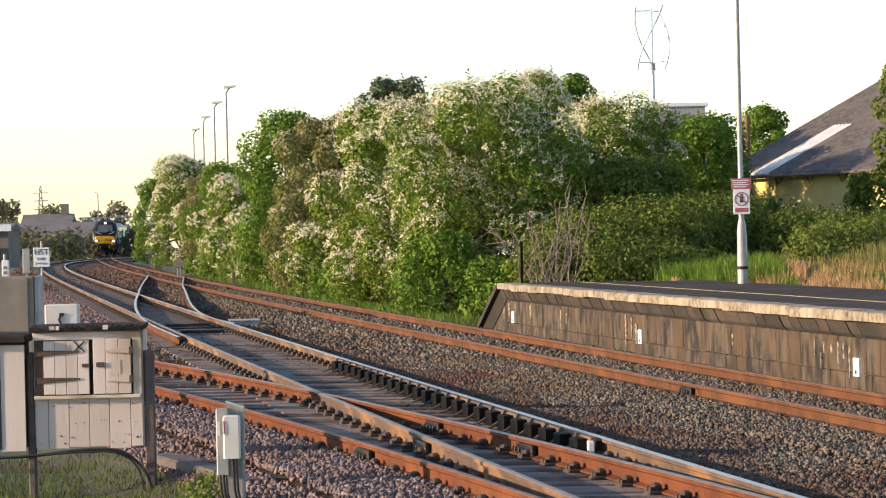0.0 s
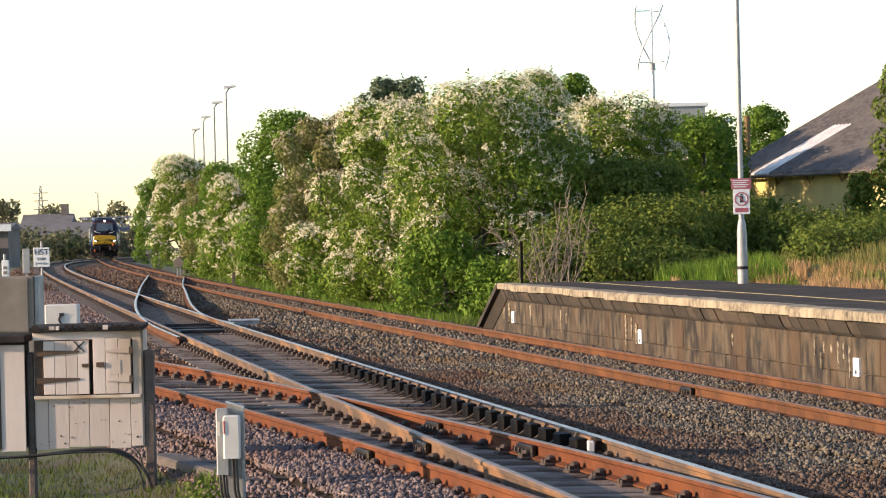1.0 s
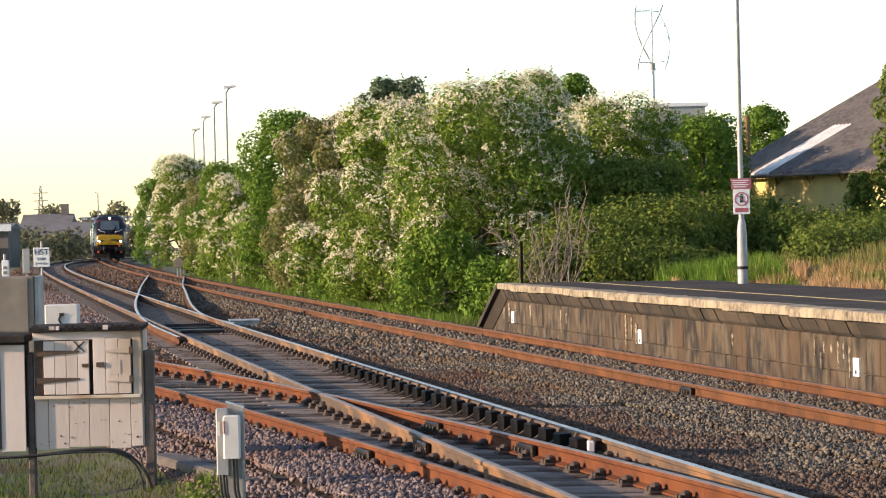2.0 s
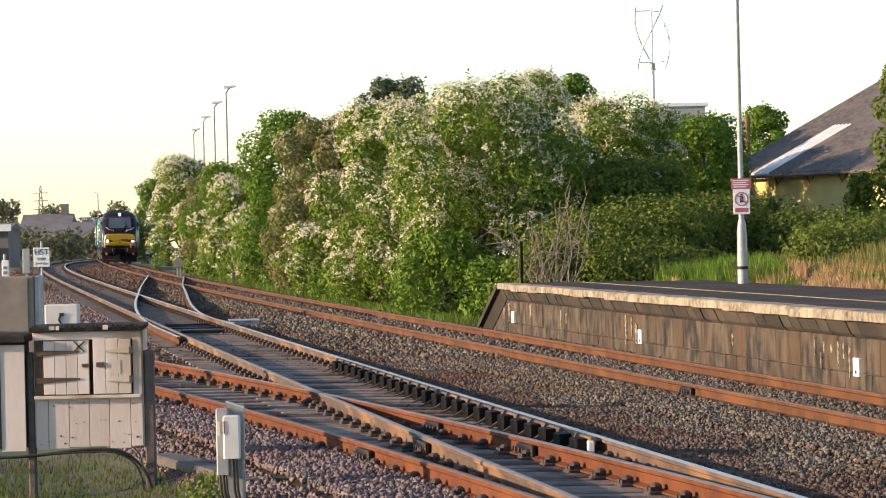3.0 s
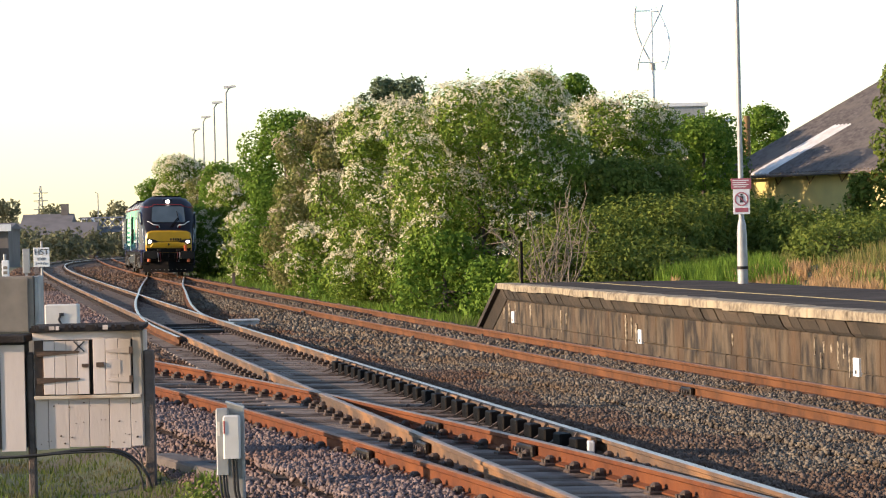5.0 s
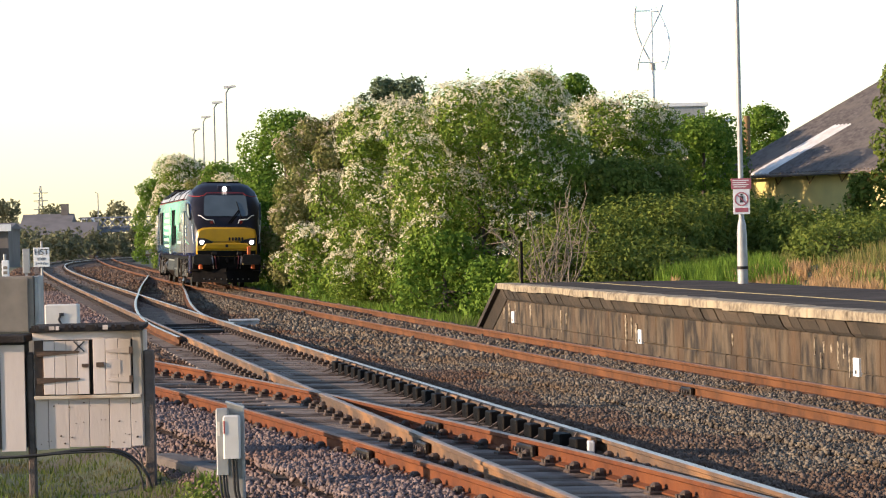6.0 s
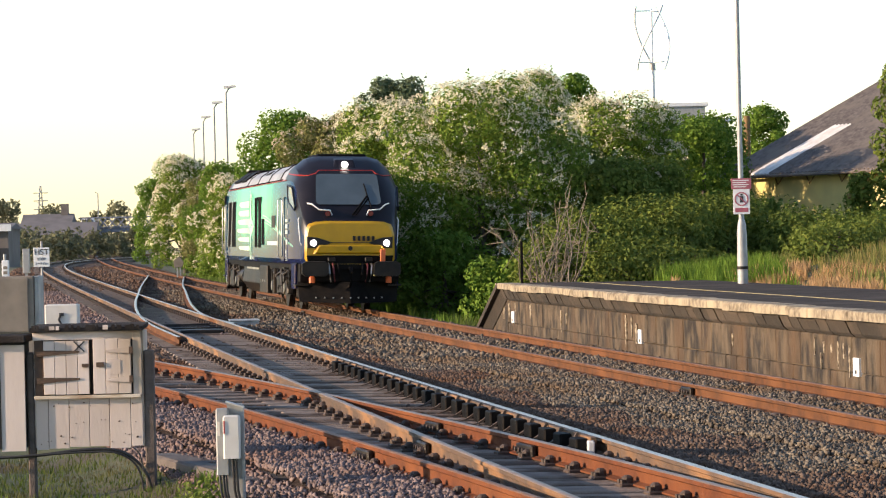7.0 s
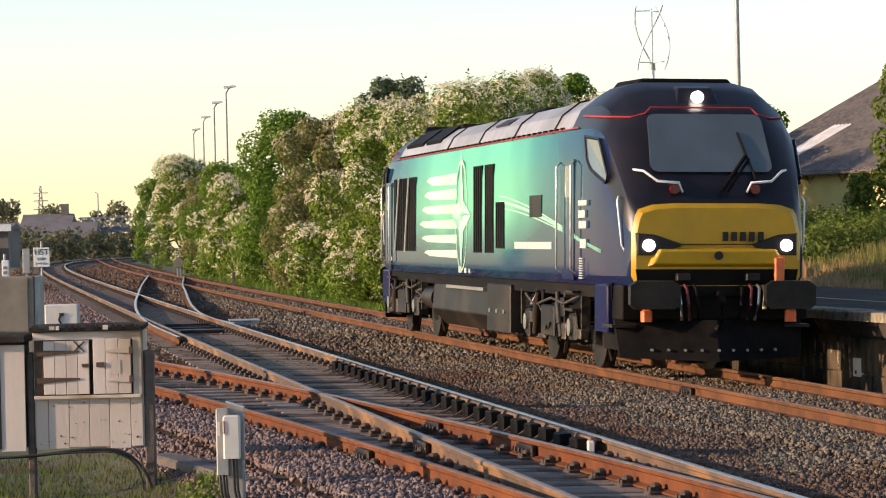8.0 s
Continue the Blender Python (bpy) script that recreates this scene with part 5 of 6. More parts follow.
M_CONC = mat("worn_concrete", (0.115, 0.092, 0.082), (0.075, 0.060, 0.054), 7, 0.9, 0.5, c=(0.14, 0.12, 0.10))
M_SIGNW = mat("sign_white", (0.72, 0.72, 0.72), (0.64, 0.64, 0.64), 6, 0.5)
M_SIGNR = mat("sign_maroon", (0.38, 0.10, 0.13), (0.32, 0.085, 0.11), 6, 0.5)
M_INK = mat("sign_black", (0.02, 0.02, 0.025), (0.03, 0.03, 0.035), 6, 0.5)


def words(text, size, at_pose, parent, material=None, depth=0.004):
    """Raised lettering in the built-in font, as a mesh part."""
    c = bpy.data.curves.new("lettering", "FONT")
    c.body, c.size, c.extrude, c.align_x, c.align_y = text, size, depth, "CENTER", "CENTER"
    o = bpy.data.objects.new("lettering", c)
    me = bpy.data.meshes.new_from_object(o)
    bpy.data.objects.remove(o)
    me.materials.clear()
    me.materials.append(material or M_INK)
    return part("lettering", me, None, parent, at=at_pose)


UPRIGHT = pose(0, 0, 0, 90, 0, 0)


def plank(parent, x0, x1, z0, z1, y, d=0.022, name="plank", m=None, lean=0.0):
    return part(name, Geo().box(x0 + 0.002, x1 - 0.002, y - d, y, z0, z1, ch=0.003), m or M_BOARD, parent, at=pose(0, 0, 0, 0, lean, 0) if lean else None)


def cupboard():
    """Timber lineside cupboard on two posts: boarded front, two open-jointed doors, felt roof."""
    c = thing("lineside_cupboard", Matrix.Translation((-3.10, 26.6, -0.45)), "peeling white timber lineside cupboard on dark posts", "cupboard")
    b, w = 0.45, 0.465
    part("carcass", Geo().box(-w + 0.01, w - 0.01, 0.03, 0.42, b + 0.02, b + 1.0), M_GAP, c, "box coloured near-black for the shaded inside of the cupboard")
    edges = [-w, -0.355, -0.175, 0.0, 0.175, 0.36, w]
    for a, e in zip(edges, edges[1:]):
        plank(c, a, e, b - 0.005 + random.uniform(-0.012, 0.012), b + 0.425, 0.03)
    for q in (-1, 1):
        for k in range(3):
            part("side_board", Geo().box(q * w - 0.011, q * w + 0.011, 0.035 + k * 0.13, 0.16 + k * 0.13, b, b + 1.0, ch=0.003), M_BOARD, c)
    part("sill", Geo().box(-w - 0.005, w - 0.01, -0.035, 0.03, b + 0.425, b + 0.452, ch=0.004), M_BOARDS, c, "rust-stained sill")
    part("lintel", Geo().box(-w - 0.01, w, -0.02, 0.03, b + 0.935, b + 1.005, ch=0.004), M_BOARD, c)
    part("corner_board", Geo().box(w - 0.075, w, -0.022, 0.03, b + 0.45, b + 0.995, ch=0.004), M_BOARD, c)
    part("corner_board", Geo().box(-w, -w + 0.075, -0.012, 0.03, b + 0.45, b + 0.94, ch=0.004), M_HINGE, c, "bare rusty corner board")
    # left door: boards, two long strap hinges, a painted cross
    d = part("door", Geo().box(-0.385, 0.01, -0.012, 0.006, b + 0.462, b + 0.925), M_BOARDS, c, "boarded door with rusty strap hinges")
    for k in range(4):
        plank(d, -0.385 + k * 0.099, -0.286 + k * 0.099, b + 0.46 + random.uniform(0, 0.006), b + 0.925, -0.014, 0.016)
    for z in (0.585, 0.82):
        g = Geo().loft([[(-0.44, -0.04, b + z - 0.028), (-0.44, -0.03, b + z - 0.028), (-0.44, -0.03, b + z + 0.028), (-0.44, -0.04, b + z + 0.028)],
                        [(-0.07, -0.038, b + z + 0.002), (-0.07, -0.03, b + z + 0.002), (-0.07, -0.03, b + z + 0.018), (-0.07, -0.038, b + z + 0.018)]])
        part("strap_hinge", g, M_HINGE, d)
    for a in (1, -1):
        part("painted_cross", Geo().box(-0.065, 0.065, -0.036, -0.0315, -0.006, 0.006), M_INK, d, at=pose(-0.072, 0, b + 0.875, 0, a * 45, 0))
    part("hasp", Geo().box(-0.05, 0.008, -0.045, -0.03, b + 0.695, b + 0.725), M_HINGE, d)
    # right door: ajar, patched, with T hinges
    d = part("door", Geo().box(0.045, 0.375, -0.014, 0.004, b + 0.462, b + 0.935), M_BOARDS, c, "patched door standing slightly ajar")
    for k in range(3):
        plank(d, 0.045 + k * 0.11, 0.155 + k * 0.11, b + 0.462, b + 0.94 - 0.004 * k, -0.018, 0.018)
    part("patch", Geo().box(0.165, 0.285, -0.040, -0.034, b + 0.63, b + 0.755, ch=0.002), M_BOARD, d)
    for z in (0.585, 0.835):
        part("t_hinge", Geo().loft([[(0.385, -0.05, b + z - 0.03), (0.385, -0.04, b + z - 0.03), (0.385, -0.04, b + z + 0.03), (0.385, -0.05, b + z + 0.03)],
                                    [(0.155, -0.048, b + z - 0.012), (0.155, -0.04, b + z - 0.012), (0.155, -0.04, b + z + 0.004), (0.155, -0.048, b + z + 0.004)]]), M_BOARD, d)
        part("hinge_leaf", Geo().box(0.36, 0.392, -0.05, -0.036, b + z - 0.03, b + z + 0.03), M_HINGE, d)
    part("hasp", Geo().box(0.075, 0.14, -0.052, -0.036, b + 0.695, b + 0.735), M_HINGE, d)
    # nail heads and knots
    for k in range(26):
        x, z = random.uniform(-w + 0.03, w - 0.03), random.choice((b + 0.05, b + 0.09, b + 0.22, b + 0.37)) + random.uniform(-0.02, 0.02)
        part("nail_stain", Geo().disc((x, 0.006, z), (0, 1, 0), random.uniform(0.004, 0.009), 0.006, 8), M_HINGE, c)
    # roof
    part("roof", Geo().loft([[(-w - 0.03, -0.07, b + 1.005), (w + 0.02, -0.07, b + 1.005), (w + 0.02, -0.07, b + 1.04), (-w - 0.03, -0.07, b + 1.04)], [(-w - 0.03, 0.47, b + 1.03), (w + 0.02, 0.47, b + 1.03), (w + 0.02, 0.47, b + 1.065), (-w - 0.03, 0.47, b + 1.065)]]), M_FELT, c, "torn black felt roof")
    for k in range(17):
        x = -w - 0.02 + k * 0.058 + random.uniform(-0.015, 0.015)
        h = random.uniform(0.008, 0.028)
        part("felt_flap", Geo().box(x, x + random.uniform(0.02, 0.05), -0.078, -0.070, b + 1.035 - h, b + 1.05 + h * 0.5), M_BOARD if k in (3, 4, 11) else M_FELT, c)
    # posts
    part("post", Geo().box(w + 0.012, w + 0.10, 0.02, 0.13, -0.02, b + 0.83, ch=0.012), M_POST, c)
    part("post", Geo().box(-w - 0.075, -w - 0.012, 0.02, 0.13, -0.02, b + 0.83, ch=0.012), M_POST, c)
    return c


def second_cupboard():
    c = thing("lineside_cupboard", Matrix.Translation((-3.88, 26.55, -0.43)), "flaking white boarded cupboard with a felt roof", "cupboard")
    b = 0.43
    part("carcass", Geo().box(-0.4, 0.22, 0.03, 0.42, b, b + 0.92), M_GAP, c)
    for a, e in ((-0.40, -0.22), (-0.218, -0.02), (0.02, 0.235)):
        plank(c, a, e, b - 0.02, b + 0.90, 0.03)
    # Near-black strip for the shade between two planks.
    part("gap_shade_strip", Geo().box(-0.018, 0.018, 0.0, 0.03, b, b + 0.9), M_GAP, c)
    part("roof", Geo().box(-0.45, 0.25, -0.06, 0.46, b + 0.925, b + 0.985, ch=0.01), M_FELT, c, "felt roof with flaking white paint")


cupboard()
second_cupboard()


def drooping_cable(pts, label, r=0.011):
    g = Geo().tube([Vector(q) for q in smooth_line3(pts)], r, 8)
    return tagged(part("cable", g, M_CABLE, smooth=60), label, "cable", "cables under the cupboards")


def smooth_line3(ctrl, n=6):
    c = [Vector(q) for q in ctrl]
    c = [2 * c[0] - c[1], *c, 2 * c[-1] - c[-2]]
    out = []
    for a, b, d, e in zip(c, c[1:], c[2:], c[3:]):
        out += [0.5 * (2 * b + (d - a) * (k / n) + (2 * a - 5 * b + 4 * d - e) * (k / n) ** 2 + (3 * b - a - 3 * d + e) * (k / n) ** 3) for k in range(n)]
    return out + [c[-2]]


drooping_cable([(-4.2, 26.52, -0.075), (-3.6, 26.5, -0.06), (-3.2, 26.5, -0.02), (-2.9, 26.5, -0.02), (-2.72, 26.52, -0.10), (-2.6, 26.55, -0.26), (-2.56, 26.6, -0.47)], "thick black cable sagging under the white cupboard", 0.014)
drooping_cable([(-4.2, 26.48, -0.085), (-3.5, 26.46, -0.05), (-3.1, 26.47, -0.035), (-2.85, 26.47, -0.05), (-2.68, 26.5, -0.18), (-2.62, 26.52, -0.46)], "black cable looping below the cupboard", 0.009)
drooping_cable([(-2.72, 26.5, 0.0), (-2.66, 26.5, -0.07), (-2.63, 26.5, -0.2)], "short black cable end hanging from the cupboard", 0.007)


def slab_edge():
    t = thing("concrete_slab", Matrix.Translation((-2.15, 27.2, ground_z(-2.15, 27.2))), "broken concrete slab lying in the cess beside the cupboard", "slab")
    part("slab", Geo().box(-0.22, 0.22, -2.2, 1.4, -0.1, 0.05, ch=0.02), M_CONC, t, at=pose(0, 0, 0, 0, 2, 18))


slab_edge()


# ---- point heater boxes on a post ----
def trackside_post():
    t = thing("trackside_box_post", Matrix.Translation((-1.66, 23.6, -0.46)), "galvanised post carrying two small grey and white boxes", "junction box")
    part("back_plate", Geo().box(-0.035, 0.085, 0.035, 0.055, 0.05, 0.965).box(0.078, 0.098, -0.01, 0.055, 0.0, 0.95), M_GALV, t)
    part("hood", Geo().loft([[(-0.04, -0.03, 0.985), (0.10, -0.03, 0.94), (0.10, -0.03, 0.93), (-0.04, -0.03, 0.975)], [(-0.04, 0.07, 0.985), (0.10, 0.07, 0.94), (0.10, 0.07, 0.93), (-0.04, 0.07, 0.975)]]), M_CREAM, t)
    b = part("tall_box", Geo().box(-0.115, -0.02, -0.05, 0.05, 0.42, 0.93, ch=0.008), M_GALV, t, "tall grey box")
    part("label_plate", Geo().box(-0.108, -0.085, -0.056, -0.05, 0.72, 0.83), M_CREAM, b)
    b = part("white_box", Geo().box(-0.055, 0.075, -0.15, -0.052, 0.55, 0.88, ch=0.012), M_CREAM, t, "white plastic box")
    part("box_slot", Geo().box(-0.050, -0.040, -0.156, -0.15, 0.74, 0.84), M_RED, b)
    for k, x in enumerate((-0.095, -0.07, -0.05, 0.01, 0.035)):
        part("cable", Geo().tube([(x, -0.03 - 0.05 * (k > 2), 0.56 if k > 2 else 0.43), (x + 0.01, -0.05, 0.3), (x + 0.05, -0.02, 0.1), (x + 0.06, 0, -0.02)], 0.011, 7), M_CABLE, t, smooth=60)
    part("foot", Geo().loft([[(0.0, -0.1, 0.0), (0.22, -0.1, 0.0), (0.22, 0.1, 0.0), (0.0, 0.1, 0.0)], [(0.06, -0.04, 0.16), (0.10, -0.04, 0.16), (0.10, 0.04, 0.16), (0.06, 0.04, 0.16)]]), M_CONC, t, "concrete foot")


trackside_post()


# ---- grey cabinet, telephone box, small posts, stop board ----
def grey_cabinet():
    t = thing("relay_cabinet", Matrix.Translation((-4.83, 34.0, -0.43)), "drab grey steel relay cabinet on a frame", "cabinet")
    part("body", Geo().box(-0.36, 0.28, 0, 0.45, 1.23, 1.86, ch=0.01), M_GREYBOX, t)
    part("door", Geo().box(-0.35, 0.22, -0.015, 0.0, 1.25, 1.84, ch=0.006), M_GREYBOX, t, "stained cabinet door")
    part("side_flange", Geo().box(0.285, 0.335, 0.03, 0.42, 0.3, 1.86, ch=0.006), M_GALV, t)
    part("plinth", Geo().box(-0.1, 0.28, 0.05, 0.4, 0.0, 1.23, ch=0.01), M_GREYBOX, t)
    for x in (-0.34, -0.2):
        part("leg", Geo().box(x, x + 0.04, 0.05, 0.1, 0.0, 1.23), M_GALV, t)


def phone_box():
    t = thing("telephone_box", Matrix.Translation((-5.0, 40.0, -0.42)), "pale lineside telephone box with a black handset symbol", "telephone box")
    part("body", Geo().box(-0.215, 0.215, 0, 0.3, 0.9, 1.42, ch=0.012), M_CREAM, t)
    part("post", Geo().box(-0.06, 0.06, 0.1, 0.2, 0.0, 0.9), M_GALV, t)
    g = Geo().tube([(0.0, -0.012, 1.30), (-0.03, -0.012, 1.22), (0.02, -0.012, 1.14), (0.09, -0.012, 1.11)], 0.016, 8)
    g.box(-0.025, 0.035, -0.02, 0.0, 1.27, 1.31).box(0.06, 0.115, -0.02, 0.0, 1.085, 1.125)
    part("handset_symbol", g, M_INK, t)


def stop_board():
    t = thing("stop_board", Matrix.Translation((-9.82, 75.0, ground_z(-9.82, 75.0))), "white stop board with black letters on a grey post", "sign")
    z = 1.54 - ground_z(-9.82, 75.0)
    part("post", Geo().tube([(0, 0.03, 0), (0, 0.03, z + 0.38)], 0.03, 10), M_GALV, t, smooth=60)
    b = part("board", Geo().box(-0.195, 0.195, -0.02, 0.0, z - 0.24, z + 0.23, ch=0.004), M_SIGNW, t, "white board")
    words("HST", 0.20, Matrix.Translation((0, -0.024, z + 0.115)) @ UPRIGHT, b)
    words("STOP", 0.085, Matrix.Translation((0, -0.024, z - 0.05)) @ UPRIGHT, b)
    words("2 + 8 Car", 0.075, Matrix.Translation((0, -0.024, z - 0.16)) @ UPRIGHT, b)


def small_posts():
    for x, y, top, w, lab, m in ((-8.85, 62.0, 1.52, 0.07, "pale marker post with a small faded panel", M_SIGNW), (-10.6, 78.0, 1.75, 0.09, "short grey lineside cabinet post", M_GALV)):
        z = ground_z(x, y)
        t = thing("marker_post", Matrix.Translation((x, y, z)), lab, "post")
        part("panel", Geo().box(-w, w, -0.05, 0.05, max(0.0, top - z - 0.62), top - z, ch=0.01), m, t)
        part("post", Geo().box(-0.03, 0.03, -0.02, 0.06, 0, top - z - 0.3), M_GALV, t)
        if m is M_SIGNW:
            for dz in (0.12, 0.22, 0.42):
                part("faded_bar", Geo().box(-0.04, 0.04, -0.055, -0.05, top - z - dz - 0.06, top - z - dz), M_GREYBOX, t)
    t = thing("marker_post", Matrix.Translation((-9.15, 64.0, ground_z(-9.15, 64.0))), "thin upright steel post beside the cabinets", "post")
    part("post", Geo().tube([(0, 0, 0), (0, 0, 1.95)], 0.03, 8), M_GALV, t, smooth=60)


grey_cabinet()
phone_box()
stop_board()
small_posts()


# ---- point gear, ground signal, trough box, check rail ----
def point_gear():
    t = thing("point_machine", Matrix.Translation(at(-5.1, 63.0, -0.15)), "dark point machine with steel rods between the rails", "point machine")
    a = math.atan2(loop_x(66) - loop_x(60), 6.0)
    turn = pose(0, 0, 0, 0, 0, -math.degrees(a))
    part("casing", Geo().box(-0.40, 0.52, -0.7, 0.0, -0.08, 0.05, ch=0.03), M_UNDER, t, at=turn)
    for k, y in enumerate((1.2, 2.6, 4.2)):
        part("stretcher_rod", Geo().tube([(-0.62, y, 0.03), (0.62, y, 0.03)], 0.03, 8), M_UNDER, t, "dark steel stretcher rod", at=turn, smooth=60)
    for k in (0.2, 1.9):
        part("cover_plate", Geo().box(-0.5, 0.45, k, k + 0.35, -0.02, 0.04, ch=0.01), M_UNDER, t, at=turn)


def trough_box():
    t = thing("trough_box", Matrix.Translation(at(-4.52, 69.4, -0.24)), "grey metal trough box lying beside the loop", "box")
    part("body", Geo().box(-0.34, 0.30, -0.55, 0.55, 0.0, 0.15, ch=0.01), M_GALV, t, at=pose(0, 0, 0, 0, 0, 6))
    part("lid", Geo().box(-0.36, 0.32, -0.57, 0.57, 0.15, 0.175, ch=0.008), M_GALV, t, at=pose(0, 0, 0, 0, 0, 6))


def ground_signal():
    x, y = -12.95, 150.0
    t = thing("ground_signal", Matrix.Translation(at(x, y, -0.3)), "grey ground position signal on a short post", "signal")
    part("post", Geo().box(-0.10, -0.03, -0.05, 0.05, 0, 0.75).box(0.05, 0.12, -0.05, 0.05, 0, 0.75), M_GALV, t)
    part("head", Geo().loft([[(x, -0.12, z) for x, z in ((-0.2, 0.7), (0.2, 0.7), (0.26, 0.95), (0.1, 1.2), (-0.06, 1.2), (-0.24, 1.0))], [(x, 0.12, z) for x, z in ((-0.2, 0.7), (0.2, 0.7), (0.26, 0.95), (0.1, 1.2), (-0.06, 1.2), (-0.24, 1.0))]]), M_GREYBOX, t, bevel=0.02)
    x, y = -8.35, 122.0
    t = thing("marker_post", Matrix.Translation((x, y, ground_z(x, y))), "short dark timber post at the hedge foot", "post")
    part("post", Geo().box(-0.06, 0.06, -0.06, 0.06, 0, 0.62, ch=0.01), M_POST, t)


def check_rail():
    """Check rail inside the loop's far rail, on chairs with curved ribs and black blocks for the gaps."""
    t = thing("check_rail", pose(0, 0, 0), "ochre check rail on ribbed chairs inside the loop, black blocks for the shaded gaps", "check rail", kind="structure")
    pts = [(loop_x(y), y) for y in np.arange(26.6, 45.6, 1.0)]
    line = offset_line(pts, 0.7525 - 0.105)
    part("check_bar", Geo().loft(sweep(line, [(-0.03, -0.045), (-0.03, 0.006), (0.02, 0.006), (0.02, -0.045)])), M_RAILB, t)
    # The web is near-black, its shade put into the colour.
    part("check_web", Geo().loft(sweep(line, [(-0.012, -0.16), (-0.012, -0.05), (0.012, -0.05), (0.012, -0.16)])), M_GAP, t)
    for x, y, a in along(line, 0.72, 0.3):
        m = Matrix.Translation(at(x, y, -0.165)) @ Matrix.Rotation(-a, 4, "Z")
        part("check_chair", CHECK, None, t, at=m)
        part("chair_rib", RIB, None, t, at=m)
    part("end_block", Geo().box(-0.06, 0.0, -0.10, 0.10, 0, 0.13, ch=0.01), M_CREAM, t, "pale painted end block", at=Matrix.Translation(at(*line[0], -0.15)))


# Black block standing for the shaded gap between neighbouring ribs.
CHECK = fix(Geo().box(-0.14, -0.03, -0.19, 0.13, 0.0, 0.155, ch=0.012).mesh("check_chair", M_BLACK))
RIB = fix(Geo().loft([[(-0.30, 0.16, 0.0), (-0.27, 0.16, 0.0), (-0.27, 0.20, 0.0), (-0.30, 0.20, 0.0)], [(-0.20, 0.16, 0.03), (-0.17, 0.16, 0.02), (-0.17, 0.20, 0.02), (-0.20, 0.20, 0.03)], [(-0.11, 0.16, 0.09), (-0.08, 0.16, 0.08), (-0.08, 0.20, 0.08), (-0.11, 0.20, 0.09)], [(-0.06, 0.16, 0.19), (-0.03, 0.16, 0.19), (-0.03, 0.20, 0.19), (-0.06, 0.20, 0.19)]]).mesh("chair_rib", M_RAILB))
point_gear()
trough_box()
ground_signal()
check_rail()


def joint_plate(x, y, a, lab="fishplated rail joint with bolts"):
    t = thing("rail_joint", Matrix.Translation(at(x, y, -0.09)) @ Matrix.Rotation(-a, 4, "Z"), lab, "rail joint", "rail joints")
    part("fishplate", Geo().box(-0.075, -0.025, -0.25, 0.25, -0.045, 0.05, ch=0.012), M_UNDER, t)
    for k in (-0.18, -0.06, 0.06, 0.18):
        part("bolt", Geo().disc((-0.085, k, 0.0), (1, 0, 0), 0.022, 0.04, 8), M_IRON, t)


for f, o, y in ((siding_x, -0.7525, 26.1), (siding_x, 0.7525, 29.6), (siding_x, 0.7525, 26.4), (loop_x, -0.7525, 27.0), (main_x, -0.7525, 37.0), (main_x, -0.7525, 77.0)):
    a = math.atan2(f(y + 1) - f(y - 1), 2.0)
    joint_plate(f(y) + o * math.cos(a), y - o * math.sin(a), a)


# ---- platform furniture ----
def marker(y, z0, z1, o=2.13):
    a = math.atan2(main_x(y + 1) - main_x(y - 1), 2.0)
    x = main_x(y) + o * math.cos(a)
    t = thing("wall_marker", Matrix.Translation(at(x, y - o * math.sin(a), 0)) @ Matrix.Rotation(-a, 4, "Z"), "small white marker plate fixed to the platform wall", "marker", "wall markers")
    part("plate", Geo().box(-0.02, 0.045, -0.13, 0.13, z0, z1, ch=0.004), M_SIGNW, t)
    part("fixing", Geo().box(-0.026, -0.02, -0.03, 0.03, z0 + 0.03, z0 + 0.08), M_INK, t)


marker(39.6, -0.05, 0.19)
marker(52.0, -0.04, 0.20)
marker(63.8, 0.0, 0.24)


